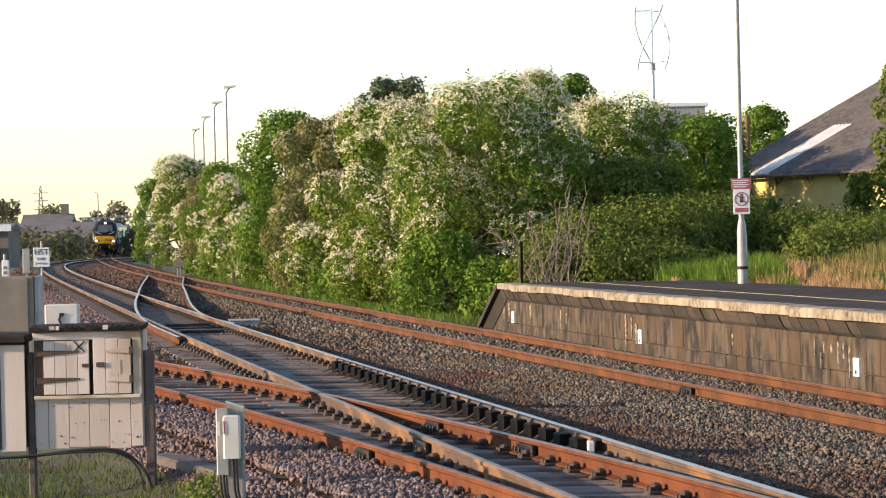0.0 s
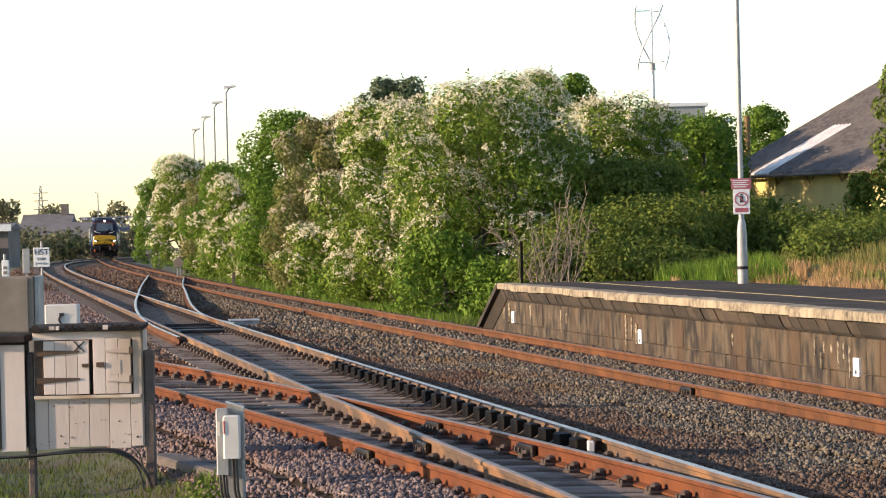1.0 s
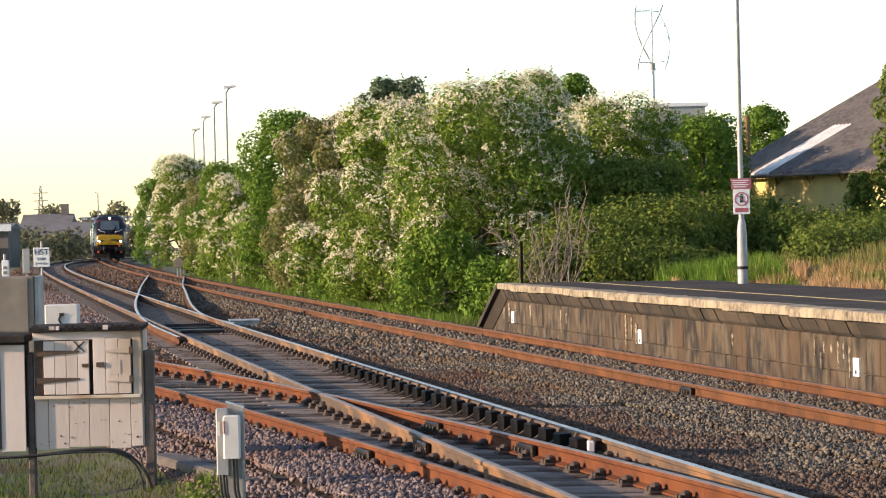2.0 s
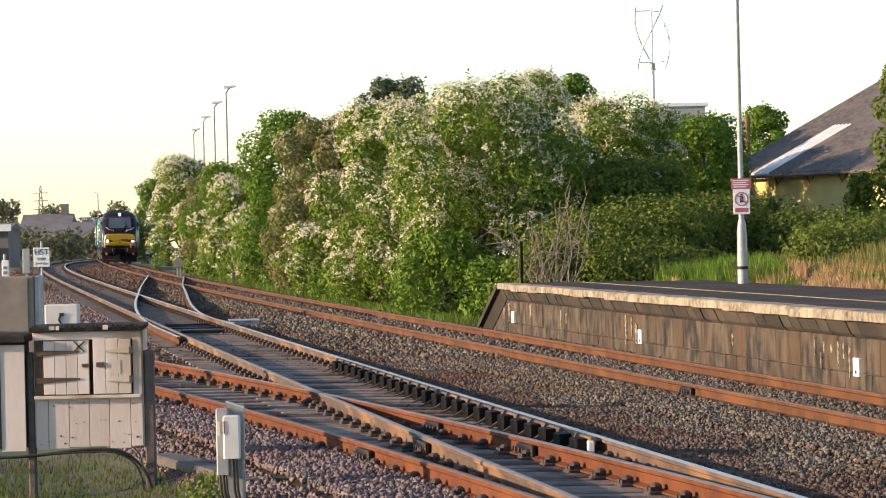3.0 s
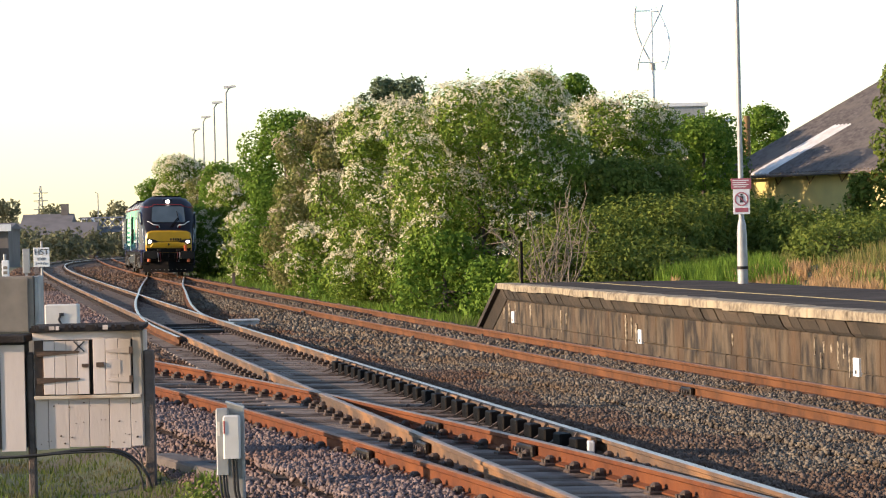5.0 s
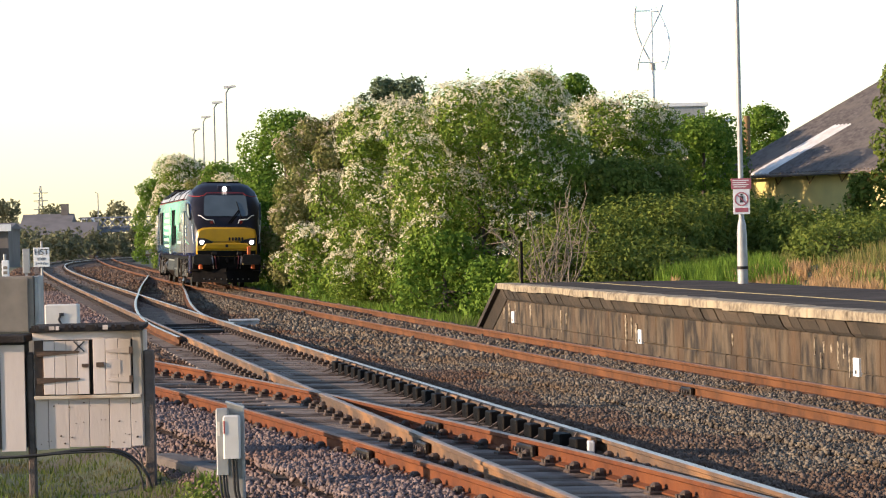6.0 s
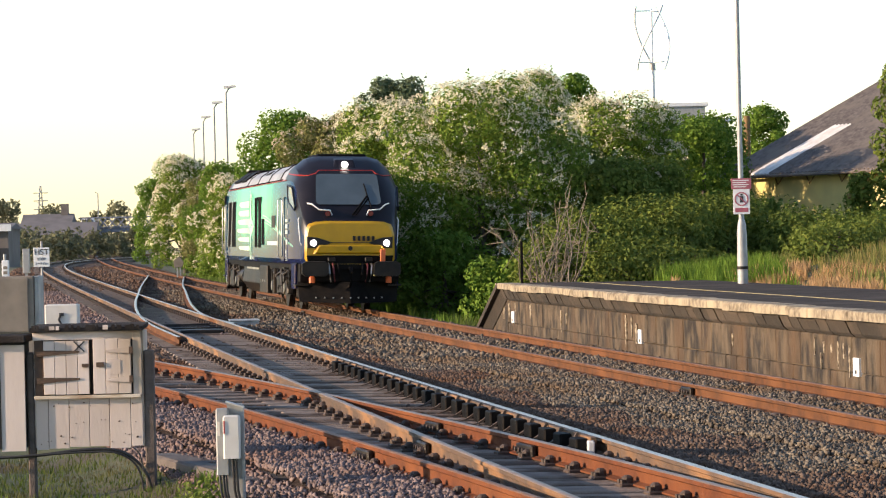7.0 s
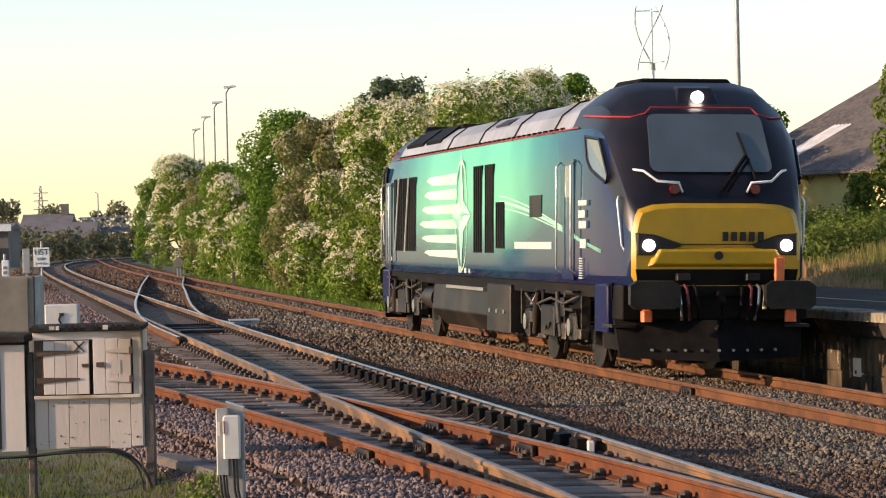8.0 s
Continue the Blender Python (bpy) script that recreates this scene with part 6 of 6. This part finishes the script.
def platform_lamp():
    x, y = 5.95, 61.0
    t = thing("platform_lamp_post", Matrix.Translation(at(x, y, PLAT_Z + 0.03)), "tall grey steel lamp post standing on the platform", "lamp post")
    part("base", Geo().tube([(0, 0, -0.05), (0, 0, 0.62)], 0.105, 16), M_GALV, t, smooth=60)
    part("collar", Geo().tube([(0, 0, 0.30), (0, 0, 0.36)], 0.115, 16), M_UNDER, t, smooth=60)
    part("lower_column", Geo().tube([(0, 0, 0.62), (0, 0, 1.05), (0, 0, 1.10), (0, 0, 1.18)], 0.10, 16, 0.085), M_GALV, t, smooth=60)
    part("shoulder", Geo().tube([(0, 0, 1.18), (0, 0, 1.32)], 0.085, 16, 0.05), M_GALV, t, smooth=60)
    part("column", Geo().tube([(0, 0, 1.3), (0, 0, 7.6)], 0.055, 14, 0.04), M_GALV, t, smooth=60)
    part("lantern", Geo().box(-0.12, 0.12, -0.6, 0.05, 7.5, 7.62, ch=0.03), M_GREYBOX, t)
    s = thing("warning_sign", Matrix.Translation((x, y - 0.075, 2.47)), "white and maroon warning sign clamped to the lamp post", "sign")
    top = part("maroon_panel", Geo().box(-0.2, 0.2, -0.012, 0.0, 0.14, 0.35, ch=0.003), M_SIGNR, s, "maroon upper panel")
    for k in range(4):
        part("text_bar", Geo().box(-0.17 + 0.02 * (k == 3), 0.15 - 0.05 * (k % 2), -0.016, -0.012, 0.30 - k * 0.042, 0.318 - k * 0.042), M_SIGNW, top)
    low = part("white_panel", Geo().box(-0.165, 0.165, -0.014, 0.0, -0.36, 0.135, ch=0.003), M_SIGNW, s, "white lower panel")
    ring = []
    for a in range(28):
        q = 2 * math.pi * a / 28
        ring.append([(math.cos(q) * r, yy, math.sin(q) * r - 0.06) for r, yy in ((0.115, -0.014), (0.14, -0.014), (0.14, -0.02), (0.115, -0.02))])
    part("prohibition_ring", Geo().loft(ring, caps=False, loop=True), M_SIGNR, low)
    part("prohibition_bar", Geo().box(-0.12, 0.12, -0.0235, -0.0205, -0.011, 0.011), M_SIGNR, low, at=pose(0, 0, -0.06, 0, 45, 0))
    part("pictogram", Geo().box(-0.035, 0.035, -0.02, -0.014, -0.13, 0.0).box(-0.02, 0.02, -0.02, -0.014, 0.01, 0.04), M_INK, low)
    part("text_panel", Geo().box(-0.13, 0.13, -0.018, -0.014, -0.32, -0.235), M_SIGNR, low)
    for z in (0.25, -0.2):
        part("clamp", Geo().box(-0.07, 0.07, 0.0, 0.02, z, z + 0.03), M_GALV, s)


platform_lamp()
t = thing("fence_post", Matrix.Translation((1.79, 70.0, ground_z(1.79, 70.0))), "slim dark steel post at the platform end", "post")
part("post", Geo().box(-0.03, 0.03, -0.03, 0.03, 0, 1.66 - ground_z(1.79, 70.0), ch=0.006), M_BLACK, t)


# ---- old goods building ----
M_SHEET = mat("corrugated_asbestos", (0.165, 0.138, 0.125), (0.085, 0.070, 0.064), 5, 0.95, 0.4, c=(0.17, 0.14, 0.12))
M_PALE = mat("pale_translucent_sheet", (0.74, 0.70, 0.66), (0.58, 0.53, 0.49), 3, 0.8, 0.2, c=(0.78, 0.75, 0.72))
M_OCHRE = mat("faded_yellow_wall", (0.62, 0.50, 0.19), (0.52, 0.42, 0.17), 1.6, 0.9, 0.2, c=(0.56, 0.47, 0.22))
M_PIPE = mat("rusty_downpipe", (0.24, 0.14, 0.05), (0.17, 0.10, 0.045), 7, 0.85, 0.3)


def goods_building():
    """Long shed, its gable-less near slope facing the line; corrugated roof sheets on a yellow wall."""
    ex = Vector((0.447, -0.894, 0))               # along the eaves, towards the viewer
    ey = Vector((0.894, 0.447, 0))                # away from the line
    o = Vector((9.35, 92.6, 0.0))
    m = Matrix(((ex.x, ey.x, 0, o.x), (ex.y, ey.y, 0, o.y), (0, 0, 1, 0), (0, 0, 0, 1)))
    b = thing("goods_shed", m, "old yellow-walled shed with a dark corrugated roof", "building")
    part("wall", Geo().box(-1.3, 11.8, 0.3, 0.55, 0.0, 3.55), M_OCHRE, b, "faded yellow wall")
    part("end_wall", Geo().loft([[(q, 0.3, 0.0), (q, 6.8, 0.0), (q, 6.8, 6.6), (q, 0.3, 3.5)] for q in (-1.6, -1.35)]), M_OCHRE, b)
    rise, run = 3.3, 6.9
    for k in range(-2, 12):
        pale = k == 0
        x0 = k * 1.0 + 0.15
        n = 10
        lo, hi = [], []
        for j in range(n + 1):
            x, w = x0 + j / n, 0.03 * math.cos(j * math.pi)
            lo.append((x, -0.1, 3.5 + w))
            hi.append((x, run, 3.5 + rise * (run + 0.1) / run + w))
        mid = [(a[0] + (c[0] - a[0]) * 0.44, a[1] + (c[1] - a[1]) * 0.44, a[2] + (c[2] - a[2]) * 0.44) for a, c in zip(lo, hi)]
        for s, e in ((lo, mid), (mid, hi)):
            g = Geo().add([*s, *e, *[(q[0], q[1], q[2] - 0.03) for q in s], *[(q[0], q[1], q[2] - 0.03) for q in e]],
                  [(j, j + 1, n + 2 + j, n + 1 + j) for j in range(n)] + [(2 * n + 2 + j, 3 * n + 3 + j, 3 * n + 4 + j, 2 * n + 3 + j) for j in range(n)] + [(j, 2 * n + 2 + j, 2 * n + 3 + j, j + 1) for j in range(n)])
            part("roof_sheet", g, M_PALE if pale and s is lo else M_SHEET, b, "pale replaced roof sheet" if pale and s is lo else "")
    part("ridge", Geo().tube([(-1.9, run, 6.86), (12.0, run, 6.86)], 0.1, 8), M_SHEET, b)
    part("rear_slope", Geo().box(-1.8, 12.0, run, run + 0.1, 0.0, 6.8), M_SHEET, b)
    part("gutter", Geo().tube([(-1.8, -0.12, 3.42), (12, -0.12, 3.42)], 0.05, 8), M_SHEET, b)
    for x in (0.9, 2.6, 4.3):
        part("bracket", Geo().tube([(x, 0.28, 3.38), (x + 0.25, 0.2, 3.16), (x + 0.45, 0.28, 3.4)], 0.02, 5), M_PIPE, b)
    part("downpipe", Geo().tube([(5.0, 0.18, 2.70), (6.3, 0.18, 3.28)], 0.12, 10), M_PIPE, b, "broken slanting pipe", smooth=60)
    part("doorway", Geo().box(8.4, 11.0, 0.2, 0.3, 0.0, 2.6), M_POST, b, "grey boarded door")
    part("door_lintel", Geo().box(7.2, 11.2, 0.15, 0.3, 3.05, 3.3), M_PIPE, b)


goods_building()


# ---- beyond the hedge ----
def wind_turbine():
    x, y = 18.8, 270.0
    t = thing("wind_turbine", Matrix.Translation((x, y, -0.6)), "white vertical-axis wind turbine with twisted blades on a mast", "wind turbine")
    part("mast", Geo().tube([(0, 0, 0), (0, 0, 17.2)], 0.24, 12, 0.17), M_SIGNW, t, smooth=60)
    part("shaft", Geo().tube([(0, 0, 17.2), (0, 0, 22.3)], 0.09, 10), M_SIGNW, t, smooth=60)
    part("generator", Geo().tube([(0, 0, 16.9), (0, 0, 17.5)], 0.26, 12), M_GALV, t, smooth=60)
    for k in range(3):
        a0 = radians(195 + 120 * k)
        pts = [(1.55 * math.cos(a0 + radians(115) * f) * (0.90 + 0.10 * math.sin(math.pi * f)), 1.55 * math.sin(a0 + radians(115) * f), 16.9 + 5.6 * f) for f in (j / 14 for j in range(15))]
        part("blade", Geo().tube(pts, 0.085, 6), M_SIGNW, t, smooth=60)
        for f in (0.12, 0.93):
            a = a0 + radians(115) * f
            part("arm", Geo().tube([(0, 0, 16.9 + 5.6 * f), (1.5 * math.cos(a), 1.5 * math.sin(a), 16.9 + 5.6 * f)], 0.05, 6), M_SIGNW, t)


def flat_building():
    t = thing("flat_roofed_building", Matrix.Translation((25.0, 300.0, -0.7)), "pale grey flat-roofed block beyond the trees", "building")
    part("wall", Geo().box(-4.1, 0.95, 0, 8, 0, 15.0), M_GALV, t)
    part("roof_edge", Geo().box(-4.25, 1.25, -0.2, 8.2, 15.0, 15.35, ch=0.05), M_SIGNW, t)
    part("lower_wing", Geo().box(0.95, 3.3, 1.0, 9, 0, 13.5), M_GALV, t)
    part("lower_roof_edge", Geo().box(0.6, 3.5, 0.8, 9.2, 13.5, 13.8, ch=0.05), M_SIGNW, t)


def chimney_pipe():
    t = thing("chimney_pipe", Matrix.Translation((10.5, 105.0, ground_z(10.5, 105.0))), "short rusty flue pipe behind the bushes", "chimney")
    part("flue", Geo().tube([(0, 0, 0), (0, 0, 5.75 - ground_z(10.5, 105.0))], 0.11, 12), M_PIPE, t, smooth=60)


def street_lamp():
    t = thing("street_lamp", pose(0, 0, 0), "tall grey street lamp behind the hedge", "street lamp", "row of street lamps")
    part("column", Geo().tube([(0, 0, 0), (0, 0, 11.6)], 0.10, 10, 0.06), M_GALV, t, smooth=60)
    part("arm", Geo().tube([(0, 0, 11.55), (0.2, 0, 11.85), (0.55, 0, 11.95)], 0.05, 8), M_GALV, t, smooth=60)
    part("lantern", Geo().loft([[(-0.12, -0.15, 11.82), (-0.12, 0.15, 11.82), (-0.12, 0.12, 11.98), (-0.12, -0.12, 11.98)], [(0.62, -0.12, 11.90), (0.62, 0.12, 11.90), (0.55, 0.08, 12.02), (0.55, -0.08, 12.02)]]), M_CREAM, t)
    return t


wind_turbine()
flat_building()
chimney_pipe()
lamp = street_lamp()
lamp.matrix_basis = Matrix.Translation((-12.95, 186.0, -0.6))
for x, y in ((-15.24, 207.0), (-17.77, 230.0), (-20.44, 254.0)):
    copy_thing(lamp, Matrix.Translation((x, y, -0.55)))


# ---- the far left: bridge, roofs, pylon ----
M_FARROOF = mat("far_slate_roof", (0.16, 0.145, 0.145), (0.12, 0.11, 0.11), 0.6, 0.9)
M_FARWALL = mat("far_wall", (0.17, 0.145, 0.13), (0.12, 0.10, 0.09), 0.6, 0.9)
M_BLUE = mat("blue_grey_girder", (0.16, 0.18, 0.24), (0.12, 0.14, 0.19), 0.8, 0.7)


def bridge():
    t = thing("road_bridge", Matrix.Translation((-46.5, 440.0, 0.0)), "blue-grey lattice road bridge over the line", "bridge")
    part("deck", Geo().box(-5.5, 9, 0, 6, 4.0, 4.55), M_BLUE, t)
    for z in (4.6, 6.0):
        part("chord", Geo().box(-5.5, 9, -0.15, 0.15, z, z + 0.2), M_BLUE, t)
    for k in range(11):
        x = -5.4 + k * 1.3
        part("lattice_bar", Geo().tube([(x, 0, 4.6), (x + 1.3, 0, 6.1)], 0.09, 5), M_BLUE, t)
        part("lattice_bar", Geo().tube([(x + 1.3, 0, 4.6), (x, 0, 6.1)], 0.09, 5), M_BLUE, t)
    part("abutment", Geo().box(-9.5, -5.5, -1, 7, -2.5, 4.6), M_FARWALL, t)
    part("abutment", Geo().box(9, 14, -1, 7, -2.5, 4.6), M_FARWALL, t)
    v = thing("van", Matrix.Translation((-51.2, 443.0, 4.55)), "small white van on the road bridge", "van")
    part("body", Geo().box(-0.9, 0.9, -0.8, 0.8, 0.3, 1.5, ch=0.1), M_SIGNW, v)
    part("window", Geo().box(-0.7, 0.7, -0.82, -0.8, 0.9, 1.35), M_INK, v)
    for x in (-0.6, 0.6):
        part("wheel", Geo().disc((x, -0.75, 0.3), (0, 1, 0), 0.3, 0.15, 12), M_INK, v)
    p = thing("bridge_lamp", Matrix.Translation((-49.9, 445.0, 4.55)), "slim lamp post on the road bridge", "street lamp")
    part("column", Geo().tube([(0, 0, 0), (0, 0, 5.1), (-0.4, 0, 5.3)], 0.09, 6), M_GALV, p)


def far_roofs():
    for x, y, w, h, e, lab in ((-43.0, 330.0, 5.4, 4.5, 2.9, "long low building with a grey slate roof"), (-55.6, 430.0, 3.4, 6.6, 5.0, "distant house with a tiled roof and chimney"), (-37.2, 252.0, 1.5, 3.9, 3.5, "flat canopy roof with a white edge")):
        t = thing("distant_building", Matrix.Translation((x, y, -0.5)), lab, "building")
        part("wall", Geo().box(-w, w, 0, 7, 0, e + 0.5), M_FARWALL, t)
        r = part("roof", Geo().loft([[(-w - 0.2, -0.3, e + 0.5), (-w - 0.2, 7.3, e + 0.5), (-w - 0.2, 3.5, h + 0.6)], [(w + 0.2, -0.3, e + 0.5), (w + 0.2, 7.3, e + 0.5), (w + 0.2, 3.5, h + 0.6)]]), M_FARROOF, t)
        if y > 400:
            part("chimney", Geo().box(w - 1.6, w - 0.6, 3, 4, h, h + 2.0), M_FARWALL, r)
        if y < 300:
            part("fascia", Geo().box(-w - 0.3, w + 0.3, -0.45, -0.3, e + 0.3, e + 0.85), M_SIGNW, t)
        for k in range(4):
            part("window", Geo().box(-w * 0.8 + k * w * 0.45, -w * 0.8 + k * w * 0.45 + 0.7, -0.05, 0.0, 1.2, 2.4), M_INK, t)


def pylon():
    t = thing("pylon", Matrix.Translation((-117.7, 900.0, 0)), "hazy lattice electricity pylon far away", "pylon")
    for q in ((-1, -1), (1, -1), (1, 1), (-1, 1)):
        part("leg", Geo().tube([(q[0] * 2.2, q[1] * 2.2, 0), (q[0] * 0.7, q[1] * 0.7, 12), (q[0] * 0.15, q[1] * 0.15, 20.4)], 0.14, 5), M_GALV, t)
    for k in range(9):
        z, w = 2 + k * 2.0, 2.2 - 1.9 * (2 + k * 2.0) / 20
        part("brace", Geo().tube([(-w, -w, z), (w, -w, z + 1.6)], 0.10, 4), M_GALV, t)
        part("brace", Geo().tube([(w, -w, z), (-w, -w, z + 1.6)], 0.10, 4), M_GALV, t)
    for z in (13.5, 16.0, 18.3):
        part("cross_arm", Geo().tube([(-2.1, 0, z), (2.1, 0, z)], 0.14, 5), M_GALV, t)


bridge()
far_roofs()
pylon()


# ---- ballast stones ----
def stones(name, label, spots, size, material):
    """Angular stones, each a warped block, in one object of stuff."""
    n = len(spots)
    cube = np.array([(-1, -1, -1), (1, -1, -1), (1, 1, -1), (-1, 1, -1), (-1, -1, 1), (1, -1, 1), (1, 1, 1), (-1, 1, 1)], float) * 0.5
    v = cube[None] * RNG.uniform(0.30, 1.2, (n, 8, 3)) * np.array((1.15, 0.85, 0.6))
    q = RNG.normal(size=(n, 4))
    q /= np.linalg.norm(q, axis=1, keepdims=True)
    w, x, y, z = q.T
    rot = np.stack([1 - 2 * (y * y + z * z), 2 * (x * y - z * w), 2 * (x * z + y * w), 2 * (x * y + z * w), 1 - 2 * (x * x + z * z), 2 * (y * z - x * w), 2 * (x * z - y * w), 2 * (y * z + x * w), 1 - 2 * (x * x + y * y)], 1).reshape(n, 3, 3)
    v = np.einsum("nij,nkj->nki", rot, v) * (size * RNG.uniform(0.55, 1.3, n))[:, None, None]
    v += np.array([(a, b, ground_z(a, b) + c) for a, b, c in spots])[:, None, :]
    f = np.array([(0, 3, 2, 1), (4, 5, 6, 7), (0, 1, 5, 4), (1, 2, 6, 5), (2, 3, 7, 6), (3, 0, 4, 7)])
    idx = (f[None] + (np.arange(n) * 8)[:, None, None]).reshape(-1)
    me = bpy.data.meshes.new(name)
    me.vertices.add(n * 8)
    me.vertices.foreach_set("co", v.astype(np.float32).ravel())
    me.loops.add(len(idx))
    me.loops.foreach_set("vertex_index", idx.astype(np.int32))
    me.polygons.add(n * 6)
    me.polygons.foreach_set("loop_start", (np.arange(n * 6) * 4).astype(np.int32))
    me.materials.append(material)
    me.update(calc_edges=True)
    return tagged(new(name, me), label, "ballast", kind="stuff")


def bed(x, y):
    """Room for stones: on the bed, off the rails and mostly off the bare sleepers."""
    o = x - main_x(y)
    if o > 2.15:
        return False
    for c in (main_x(y), loop_x(y)) + ((siding_x(y),) if y < 46 else ()):
        if abs(abs(x - c) - 0.76) < 0.10:
            return False
    if abs(x - loop_x(y)) < 1.3 and random.random() < 0.74:
        return False
    if y < 46 and -0.8 < x - siding_x(y) < 1.25 and random.random() < 0.72:
        return False
    return x > (siding_x(y) - 2.3 if y < 46 else loop_x(y) - 2.7)


def heap(x, y):
    """How far the stones rise over the bed: up to the sleeper tops in the main track and outside the siding."""
    if abs(x - main_x(y)) < 1.5:
        return 0.022
    if y < 46 and -1.75 < x - siding_x(y) < -0.8:
        return 0.085
    return 0.02 * noise.noise(Vector((x * 1.1, y * 0.6, 5))) + 0.01


def spread(n, y0, y1, lift):
    out = []
    while len(out) < n:
        y = y0 + (y1 - y0) * random.random() ** 1.25
        x = random.uniform(siding_x(y) - 2.3 if y < 46 else loop_x(y) - 2.7, main_x(y) + 2.15)
        if abs(x / y) < 0.16 and bed(x, y):
            out.append((x, y, heap(x, y) + random.uniform(-0.01, lift)))
    return out


def zone(x, y):
    """0: fresh stone outside the siding, 1: the grey shoulder of the main track, 2: rust-stained stone between."""
    wob = 0.5 * noise.noise(Vector((x * 0.9, y * 0.35, 8)))
    if y < 46 and x < siding_x(y) + 0.3 * wob:
        return 0
    if y > 60 and x < loop_x(y) + 0.6:
        return 0
    return 1 if -2.5 + 2.2 * wob < x - main_x(y) < 1.9 else 2


near, middle = spread(98000, 18.5, 48, 0.03), spread(26000, 48, 115, 0.03)
KINDS = (("mauve_ballast", "loose pinkish-mauve angular ballast stones outside the siding", M_STONE_PINK),
         ("grey_ballast", "grey angular ballast stones heaped along the main track", M_STONE_GREY),
         ("brown_ballast", "rust-stained brown ballast stones between the tracks", M_STONE))
for k, (name, label, material) in enumerate(KINDS):
    stones(name, label, [q for q in near if zone(q[0], q[1]) == k], 0.044, material)
    stones(name + "_beyond", label, [q for q in middle if zone(q[0], q[1]) == k], 0.080, material)
stones("ballast_distance", "coarse ballast stones along the distant curve", spread(9000, 115, 215, 0.03), 0.13, M_STONE)


# ---- what moves ----
def arc_table():
    s, out = 0.0, []
    for i, q in enumerate(MAIN):
        if i:
            s += math.hypot(q[0] - MAIN[i - 1][0], q[1] - MAIN[i - 1][1])
        out.append((s, *q))
    return np.array(out)


ARC = arc_table()


def on_main(s):
    return float(np.interp(s, ARC[:, 0], ARC[:, 1])), float(np.interp(s, ARC[:, 0], ARC[:, 2]))


def motions():
    """The locomotive runs along the main track: its nose passes these places (metres out) at these times."""
    times = np.array([0.0, 1.5, 3.0, 4.0, 4.7, 5.8, 6.4, 7.0, 7.5, 8.0])
    nose = np.array([325.14, 271.03, 216.97, 180.99, 155.85, 116.45, 95.3, 74.05, 56.45, 38.45])
    run = np.polyfit(times, np.interp(nose, ARC[:, 2], ARC[:, 0]), 3)
    rows = []
    for k in range(33):
        s = float(np.polyval(run, k * 0.25)) + 9.87 * LONG
        (xa, ya), (xb, yb) = on_main(s - 7.0), on_main(s + 7.0)
        f, b = at(xa, ya), at(xb, yb)
        heading = math.atan2(-(xa - xb), ya - yb)
        m = Matrix.Translation((f + b) / 2) @ Matrix.Rotation(heading, 4, "Z") @ Matrix.Rotation(math.atan2((f - b).z, (f - b).xy.length), 4, "X") @ Matrix.Rotation(-math.atan(LEAN), 4, "Y")
        rows.append((k * 0.25, m))
    walk(loco, rows)


motions()
